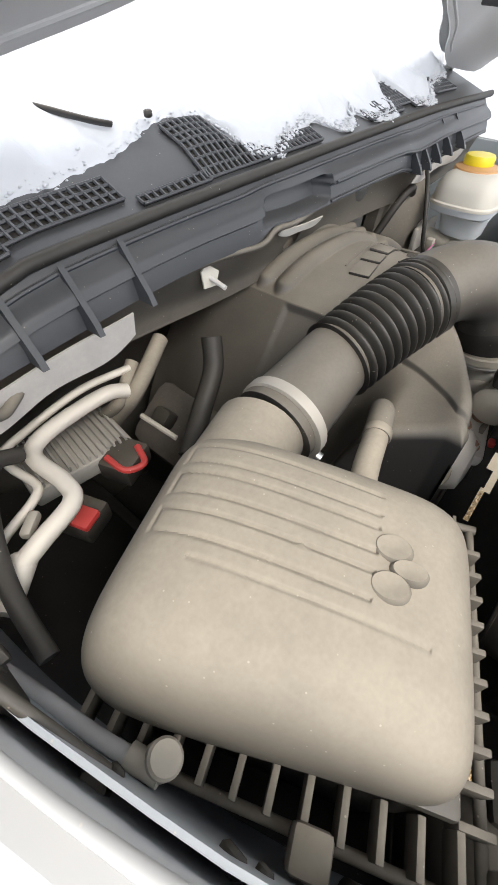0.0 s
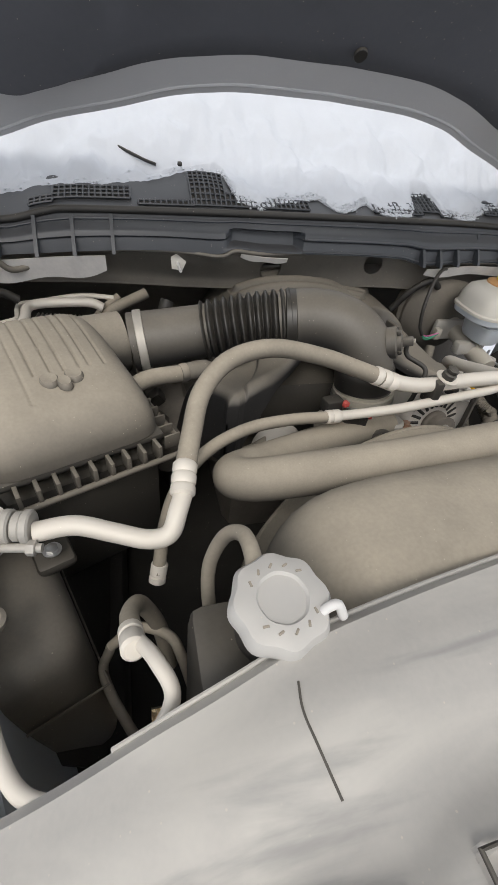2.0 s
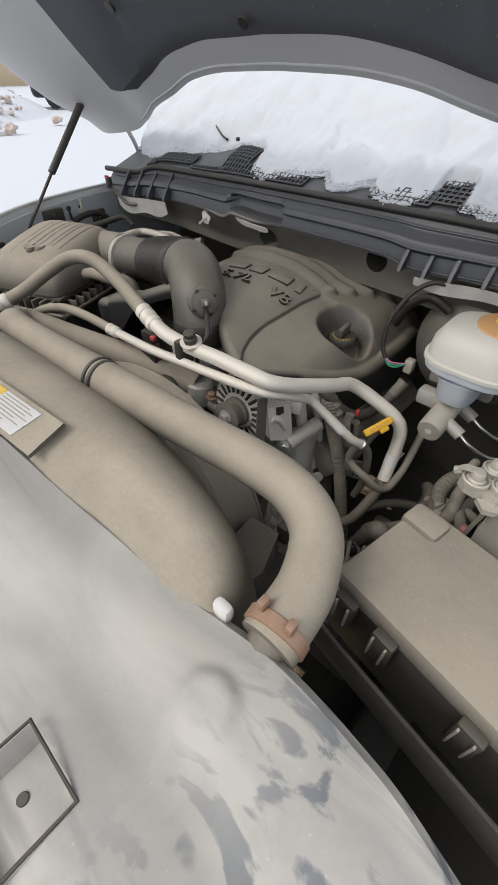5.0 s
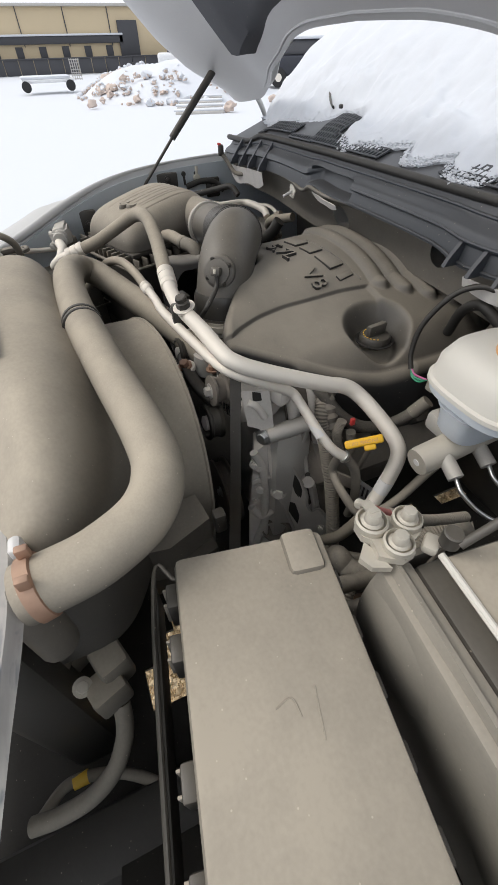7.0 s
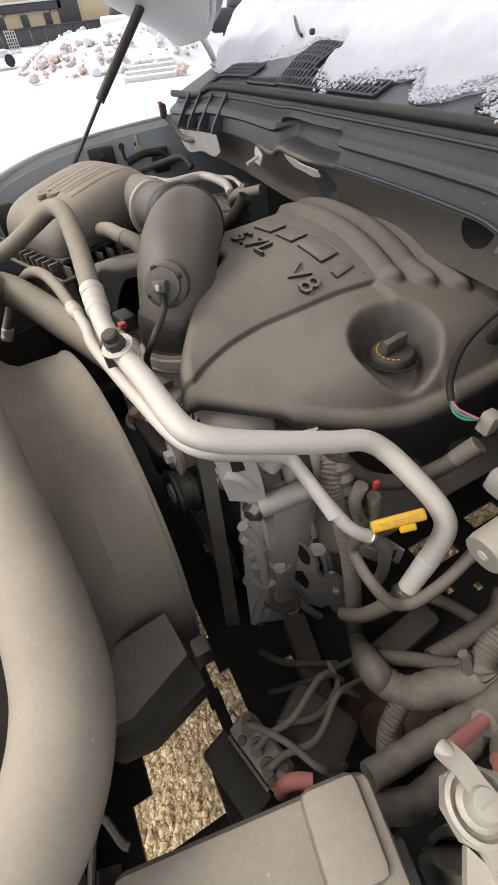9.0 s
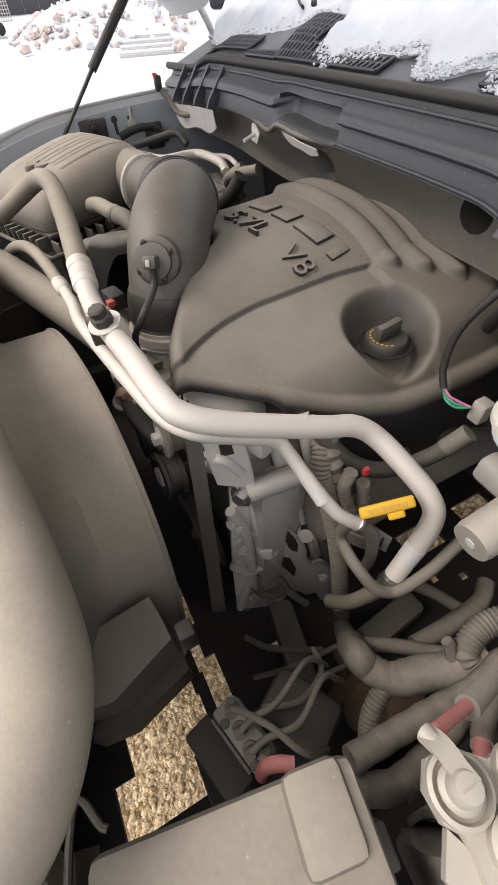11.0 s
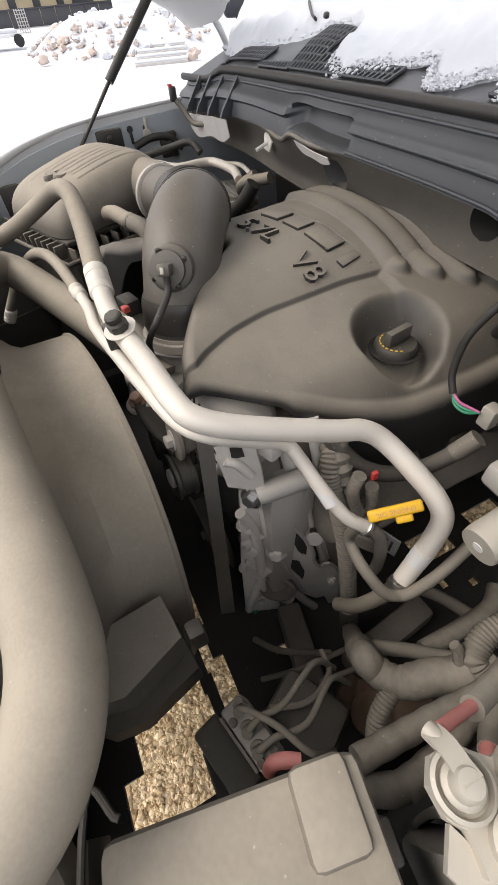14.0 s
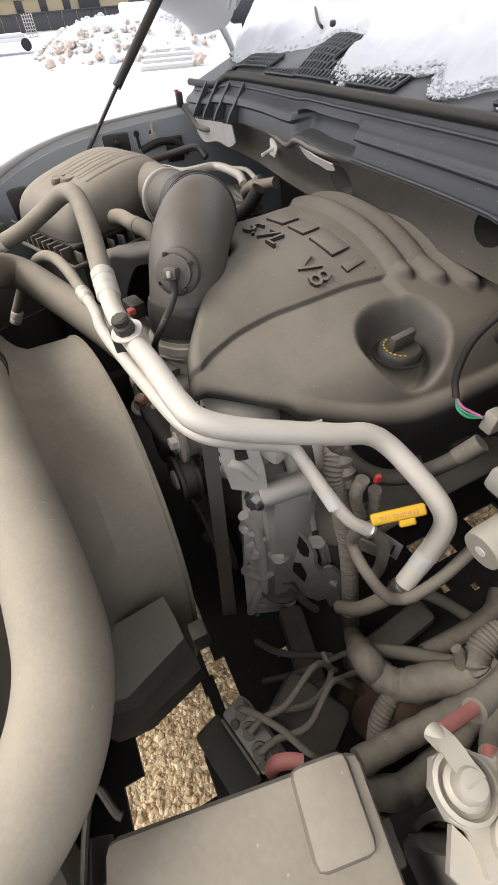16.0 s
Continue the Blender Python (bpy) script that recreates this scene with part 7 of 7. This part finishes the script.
for q in ((0.032, 0.010), (-0.032, 0.010), (0.032, -0.010), (-0.020, -0.010)):
    part("plug_screw", drum(AM @ Vector((*q, 0.026)), AM.to_3x3() @ Vector((0, 0, 1)), 0.0055, 0.005), M["iron"], abs_, "dark plug screw")
part("cover_clip", rbox(AM @ Vector((0.0, -0.019, 0.022)), (0.07, 0.004, 0.012), 0.001, m=AM.to_3x3().to_4x4()), M["fuse"], abs_, "dusty cover edge")
part("pump_motor", rbox((0.524, 0.024, 0.720), (0.10, 0.08, 0.06), 0.015, 30), M["black"], abs_, "black pump motor")
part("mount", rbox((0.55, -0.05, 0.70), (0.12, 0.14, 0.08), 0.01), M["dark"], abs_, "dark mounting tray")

steer = thing("steering_gear", (0.55, 0.17, 0.55), "rusty brown steering gear low behind the wiring", "steering gear")
part("housing", lathe((0.555, 0.115, 0.60), (0.25, 1, 0.1), [(0.035, 0), (0.05, 0.015), (0.05, 0.09), (0.038, 0.11), (0.02, 0.115)], 30), M["rust"], steer)
part("cap", lathe((0.56, 0.118, 0.648), (0.05, 0, 1), [(0.028, 0), (0.03, 0.004), (0.03, 0.014), (0.02, 0.018)], 20), M["rust"], steer, "rusty round cap")
part("shaft", tube([(0.575, 0.22, 0.61), (0.60, 0.32, 0.66), (0.62, 0.42, 0.72)], 0.013, 14), M["iron"], steer, "dark steering shaft")
part("pitman", rbox((0.52, 0.13, 0.575), (0.05, 0.05, 0.04), 0.012, 25), M["rust"], steer, "rusty lower arm")
member = thing("cross_member", (0.40, 0.05, 0.53), "grimy steel cross member with brake pipes under the engine", "cross member")
part("beam", rbox((0.405, 0.095, 0.535), (0.16, 0.05, 0.045), 0.012, -12), M["iron"], member, "grimy folded beam")
part("beam", rbox((0.47, 0.25, 0.55), (0.05, 0.20, 0.05), 0.012, 6), M["iron"], member, "grimy folded beam")
for k, (a, b, c) in enumerate((((0.36, 0.02, 0.56), (0.41, 0.05, 0.60), (0.45, 0.13, 0.58)), ((0.43, 0.0, 0.58), (0.455, 0.06, 0.63), (0.46, 0.15, 0.60)), ((0.47, 0.02, 0.60), (0.49, 0.09, 0.64), (0.50, 0.2, 0.60)), ((0.40, 0.30, 0.60), (0.47, 0.33, 0.66), (0.56, 0.36, 0.68)))):
    part("pipe", tube([a, b, c], (0.006, 0.005, 0.0045, 0.011)[k], 10), M["loom"], member, "dusty pipe")

# pumps low at the radiator corner
pump = thing("washer_pump", (0.53, -0.32, 0.72), "dusty grey connector cluster below the radiator hose", "connector")
part("bar", rbox((0.507, -0.343, 0.840), (0.022, 0.06, 0.03), 0.005, 60), M["fuse"], pump, "slanted grey bar")
part("block", rbox((0.533, -0.284, 0.820), (0.055, 0.045, 0.07), 0.010, 20), M["fuse"], pump, "rounded grey connector")
part("block", rbox((0.561, -0.298, 0.800), (0.045, 0.05, 0.06), 0.006, 20), M["fuse"], pump, "grey connector body")
part("block", rbox((0.534, -0.371, 0.790), (0.05, 0.04, 0.05), 0.008, 35), M["fuse"], pump, "grey connector body")
part("block", rbox((0.494, -0.329, 0.800), (0.02, 0.05, 0.05), 0.005, 30), M["fuse"], pump)
part("bolt", bolt((0.554, -0.325, 0.830), (0.3, 0.2, 1), 0.009, 0.010), M["lead"], pump, "pale bolt")
part("hose", tube([(0.574, -0.290, 0.770), (0.594, -0.293, 0.750), (0.614, -0.303, 0.730), (0.637, -0.326, 0.710), (0.650, -0.365, 0.690), (0.650, -0.415, 0.670), (0.644, -0.456, 0.660)], 0.013, 14), M["loom"], pump, "grey hose")
part("hose", tube([(0.631, -0.456, 0.620), (0.608, -0.422, 0.620), (0.608, -0.384, 0.620), (0.627, -0.330, 0.620), (0.660, -0.284, 0.620), (0.697, -0.250, 0.620)], 0.009, 12), M["loom"], pump, "thin hose")
part("yellow_tag", tube([(0.608, -0.407, 0.620), (0.608, -0.384, 0.620)], 0.0102, 12), M["label_yellow"], pump, "yellow tag")

# ---- control module and pipes behind the air box ----
pcm = thing("control_module", (-0.57, 0.46, 0.98), "finned cast control module with red-locked plugs", "module")
PM = pose(-0.57, 0.455, 1.0, 0, 0, -8)
part("case", rbox(PM.translation, (0.15, 0.10, 0.03), 0.006, -8), M["alu_hot"], pcm)
for k in range(15):
    part("fin", rbox(PM @ Vector((-0.066 + 0.0094 * k, 0, 0.018)), (0.0035, 0.092, 0.012), 0.0012, -8), M["alu_hot"], pcm)
part("plug", rbox((-0.53, 0.385, 1.0), (0.06, 0.05, 0.035), 0.006, 20), M["black"], pcm, "black plug")
part("plug_lock", tube([(-0.552, 0.392, 1.022), (-0.548, 0.358, 1.018), (-0.522, 0.350, 1.016), (-0.510, 0.378, 1.02)], 0.0048, 8), M["red"], pcm, "red lock lever")
part("plug", rbox((-0.62, 0.36, 0.985), (0.05, 0.05, 0.035), 0.006, 20), M["black"], pcm, "black plug")
part("plug_lock", rbox((-0.625, 0.345, 1.006), (0.03, 0.03, 0.012), 0.004, 20), M["red"], pcm, "red lock lever")
tubes = thing("heater_pipes", (-0.6, 0.4, 1.03), "dusty aluminium heater pipes bent along the firewall", "pipe")
part("pipe", tube([(-0.797, 0.278, 1.070), (-0.729, 0.289, 1.075), (-0.678, 0.301, 1.080), (-0.634, 0.317, 1.080), (-0.625, 0.347, 1.080), (-0.628, 0.403, 1.080), (-0.608, 0.426, 1.080), (-0.555, 0.435, 1.080), (-0.501, 0.434, 1.080), (-0.474, 0.430, 1.070)], 0.0105, 16, 8), M["alu"], tubes, "thick bent pipe")
part("pipe", tube([(-0.760, 0.308, 1.060), (-0.708, 0.341, 1.065), (-0.661, 0.358, 1.070), (-0.646, 0.376, 1.070), (-0.652, 0.420, 1.070), (-0.648, 0.449, 1.070), (-0.615, 0.462, 1.070), (-0.526, 0.462, 1.085), (-0.449, 0.451, 1.085)], 0.0055, 12, 8), M["alu"], tubes, "thin bent pipe")
part("pipe_bracket", rbox((-0.678, 0.329, 1.075), (0.03, 0.012, 0.012), 0.003, 40), M["lead"], tubes)
part("ferrule", lathe((-0.700, 0.301, 1.075), (-0.75, -0.6, -0.1), [(0.011, 0), (0.0135, 0.003), (0.0135, 0.05), (0.011, 0.055)], 18), M["alu"], tubes, "crimped ferrule")
hoses = thing("heater_hoses", (-0.43, 0.42, 1.0), "dusty rubber heater hoses rising to the firewall", "hose")
part("hose", tube([(-0.487, 0.465, 1.000), (-0.46, 0.43, 1.06), (-0.375, 0.467, 1.090)], 0.0125, 14), M["rubber"], hoses)
part("hose", tube([(-0.498, 0.487, 1.000), (-0.485, 0.44, 1.05), (-0.437, 0.459, 1.085)], 0.010, 14), M["rubber"], hoses)
part("dark_loom", tube([(-0.46, 0.33, 0.99), (-0.40, 0.36, 1.02), (-0.35, 0.38, 1.06), (-0.33, 0.40, 1.10)], 0.016, 12), M["rubber_dark"], hoses)
part("rod", tube([(-0.477, 0.403, 1.040), (-0.469, 0.340, 1.030)], 0.004, 8), M["lead"], hoses, "thin pale rod")

# harness on the fender and firewall corner
fh = thing("fender_harness", (-0.7, 0.38, 1.15), "black harness with a red-marked connector at the firewall corner", "wiring")
part("loom", tube([(-0.735, 0.20, 1.075), (-0.725, 0.27, 1.095), (-0.70, 0.34, 1.11), (-0.67, 0.385, 1.12), (-0.64, 0.40, 1.10)], 0.009, 12), M["rubber_dark"], fh)
part("lead", tube([(-0.668, 0.358, 1.215), (-0.655, 0.375, 1.19), (-0.635, 0.39, 1.165), (-0.60, 0.415, 1.165)], 0.006, 10), M["loom"], fh)
part("plug", rbox((-0.668, 0.357, 1.222), (0.016, 0.016, 0.03), 0.004), M["black"], fh, "black connector")
part("red_mark", rbox((-0.668, 0.352, 1.238), (0.012, 0.008, 0.006), 0.001), M["red"], fh, "red mark")
part("bracket", rbox((-0.742, -0.17, 1.055), (0.03, 0.035, 0.05), 0.008, 20), M["lead"], fh, "pale bracket")
rod = thing("washer_tube", (-0.74, 0.1, 1.05), "pale blue-grey washer tube with a dusty end fitting", "tube")
part("tube", tube([(-0.798, 0.328, 1.060), (-0.767, 0.228, 1.060), (-0.743, 0.129, 1.060), (-0.731, 0.091, 1.060)], 0.007, 12), M["paint"], rod)
part("fitting", join(drum((-0.725, 0.085, 1.045), (0.3, -0.3, 1), 0.014, 0.03), tube([(-0.734, 0.102, 1.060), (-0.726, 0.074, 1.060)], 0.010, 12)), M["lead"], rod, "dusty fitting")

# ---- distance: snow bank with rocks, fence, hall, parked cars ----
def boulder(p, s, seed):
    rnd = random.Random(seed)
    bm = bmesh.new()
    bmesh.ops.create_icosphere(bm, subdivisions=2, radius=1)
    k = Vector((rnd.uniform(0.8, 1.3), rnd.uniform(0.8, 1.2), rnd.uniform(0.6, 0.9))) * s
    o = Vector((seed * 3.1, seed * 1.7, 0))
    vs = [Vector(p) + Vector((v.co.x * k.x, v.co.y * k.y, v.co.z * k.z)) * (1 + 0.75 * noise.noise(v.co * 1.5 + o) + 0.3 * noise.noise(v.co * 3.4 + o)) for v in bm.verts]
    fs = [tuple(v.index for v in f.verts) for f in bm.faces]
    bm.free()
    return vs, fs


def bank_z(x, y):
    a = (x + 21.3) / 4.2
    b = (y - 5.4) / (3.4 if y < 5.4 else 4.6)
    return max(0.0, 1 - a * a - b * b) ** 0.75 * 0.95


solo("snow_bank", sheet(lambda u, v: (-27 + 12 * u, 0 + 12 * v, -0.04 + bank_z(-27 + 12 * u, 12 * v) * (1 + 0.4 * noise.noise(Vector((u * 9, v * 9, 0))))), 50, 50, 0.1), M["snow"], "long snow-covered bank of rubble", "snow bank", kind="stuff")
rnd = random.Random(8)
for k in range(300):
    a = rnd.uniform(0, 6.28)
    q = rnd.uniform(0.15, 1.0) ** 0.5
    x, y = -21 + 4.1 * q * math.cos(a), 5.0 + (3.1 if math.sin(a) < 0 else 3.9) * q * math.sin(a)
    s = 0.035 + 0.12 * rnd.random() ** 2.2
    tagged(solo("rock", boulder((x, y, bank_z(x, y) + 0.02), s, k), M["rock"], "reddish brown rock lying in the snow bank", "rock", "rocks in the bank"))
    if k % 4 != 0:
        b = solo("rock_snow", boulder((x - 0.02, y, bank_z(x, y) + 0.03 + s * 0.22), s * 1.12, k + 100), M["snow"], "cap of snow on a rock", "snow", kind="stuff")
for x, y, s in ((-14.0, 5.5, 0.17), (-15.4, 7.6, 0.16), (-17.6, 1.9, 0.14)):
    solo("rock", boulder((x, y, 0.12), s, int(10 * y)), M["rock"], "reddish brown rock lying in the snow bank", "rock", "rocks in the bank")
steps = thing("steps", (-18, 6.0, 0), "snowy concrete steps set in the bank", "steps")
for k, q in enumerate(((-14.317, 4.623, 0.040), (-15.278, 4.949, 0.070), (-16.384, 5.343, 0.100), (-17.365, 5.699, 0.140), (-18.312, 6.045, 0.180))):
    turn = math.degrees(math.atan2(q[1] + 0.05, q[0] - 0.58))
    part("tread", rbox((q[0], q[1], q[2] - 0.05), (0.42, 1.45, 0.10), 0.03, turn), M["plank"], steps)
    part("tread_snow", rbox((q[0] - 0.03, q[1], q[2] + 0.02), (0.40, 1.50, 0.05), 0.02, turn), M["snow"], steps, "snow on a tread")

hall = thing("warehouse", (-52, 3.0, 0.0), "long low beige metal hall with dark trim and small windows", "building")
part("wall", rbox((-52, 0.0, 1.8), (10, 44, 4.0), 0.05), M["wall_beige"], hall)
part("band", rbox((-46.9, -4.0, 1.93), (0.3, 25.6, 0.45), 0.03), M["wall_dark"], hall, "dark trim band")
part("band_snow", rbox((-46.9, -4.0, 2.22), (0.5, 25.6, 0.12), 0.03), M["snow"], hall, "snow on the trim")
part("corner_post", rbox((-46.95, 9.3, 1.75), (0.4, 1.6, 2.5), 0.03), M["wall_dark"], hall, "dark corner bay")
part("roof", rbox((-52, 0, 3.85), (10.6, 44.6, 0.18), 0.05), M["plank"], hall, "pale roof edge")
for k in range(14):
    part("window", rbox((-46.98, 7.6 - 1.75 * k, 1.25), (0.15, 0.55, 0.65), 0.03), M["wall_dark"], hall, "small dark window")
for k in range(8):
    part("seam", rbox((-46.97, 7.9 - 3.4 * k, 2.7), (0.08, 0.07, 2.3), 0.01), M["wall_dark"], hall, "dark wall seam")
fence = thing("fence", (-46, 0, 0), "long dark slatted fence in front of the hall", "fence")
for k in range(40):
    part("board", rbox((-45.6, 14 - 1.1 * k, 0.45), (0.08, 1.06, 0.98), 0.02), M["wall_dark"], fence)
part("rail", rbox((-45.5, -8, 0.9), (0.06, 44, 0.08), 0.01), M["wall_dark"], fence)


def parked_car(name, x, y, turn, paint, label):
    low = bank_z(x, y)
    car = thing(name, (x, y, low), label, "car")
    R = pose(x, y, low, 0, 0, turn)
    rot = Matrix.Rotation(radians(turn), 4, "Z")
    part("body", rbox(R @ Vector((0, 0, 0.72)), (4.4, 1.8, 0.72), 0.2, m=rot, seg=3), paint, car)
    part("cabin", rbox(R @ Vector((-0.2, 0, 1.3)), (2.6, 1.6, 0.62), 0.22, m=rot, seg=3, taper=0.8), M["wall_dark"], car, "dark glazed cabin")
    part("roof", rbox(R @ Vector((-0.2, 0, 1.6)), (1.9, 1.4, 0.10), 0.04, m=rot), M["snow"], car, "snow on the roof")
    for sx in (-1.35, 1.35):
        for sy in (-0.82, 0.82):
            w = part("wheel", lathe(R @ Vector((sx, sy - 0.1, 0.34)), rot @ Vector((0, 1, 0)), [(0.24, 0), (0.34, 0.02), (0.34, 0.18), (0.24, 0.2)], 24), M["tyre"], car, "black tyre")
            part("rim", lathe(R @ Vector((sx, sy - 0.11, 0.34)), rot @ Vector((0, 1, 0)), [(0.08, 0), (0.22, 0.02), (0.22, 0.2), (0.08, 0.22)], 10), M["alu"], w, "pale alloy rim")
    return car


parked_car("parked_car", -42, 12.6, 75, M["carpaint_white"], "white parked car beyond the snow bank")
parked_car("parked_car", -21.4, 12.2, 65, M["carpaint_dark"], "dark parked car beyond the snow bank")
trailer = thing("flatbed_trailer", (-26, 1.2, 0), "snow-covered flatbed trailer with a mesh ramp", "trailer")
part("bed", rbox((-26, 1.1, 0.42), (1.6, 2.2, 0.12), 0.03), M["carpaint_white"], trailer)
part("snow_load", rbox((-26, 1.0, 0.53), (1.5, 2.1, 0.10), 0.03), M["snow"], trailer, "snow on the bed")
for sy in (0.1, 2.0):
    part("wheel", lathe((-25.2, sy, 0.25), (1, 0, 0), [(0.12, 0), (0.20, 0.02), (0.20, 0.12), (0.12, 0.14)], 20), M["tyre"], trailer, "black tyre")
for k in range(5):
    part("ramp_bar", rbox((-26.0, 2.25 + 0.1 * k, 0.75), (0.04, 0.03, 0.75), 0.008), M["plank"], trailer, "ramp bar")
for k in range(7):
    part("ramp_rung", rbox((-26.0, 2.45, 0.42 + 0.11 * k), (0.03, 0.45, 0.025), 0.006), M["plank"], trailer, "ramp rung")
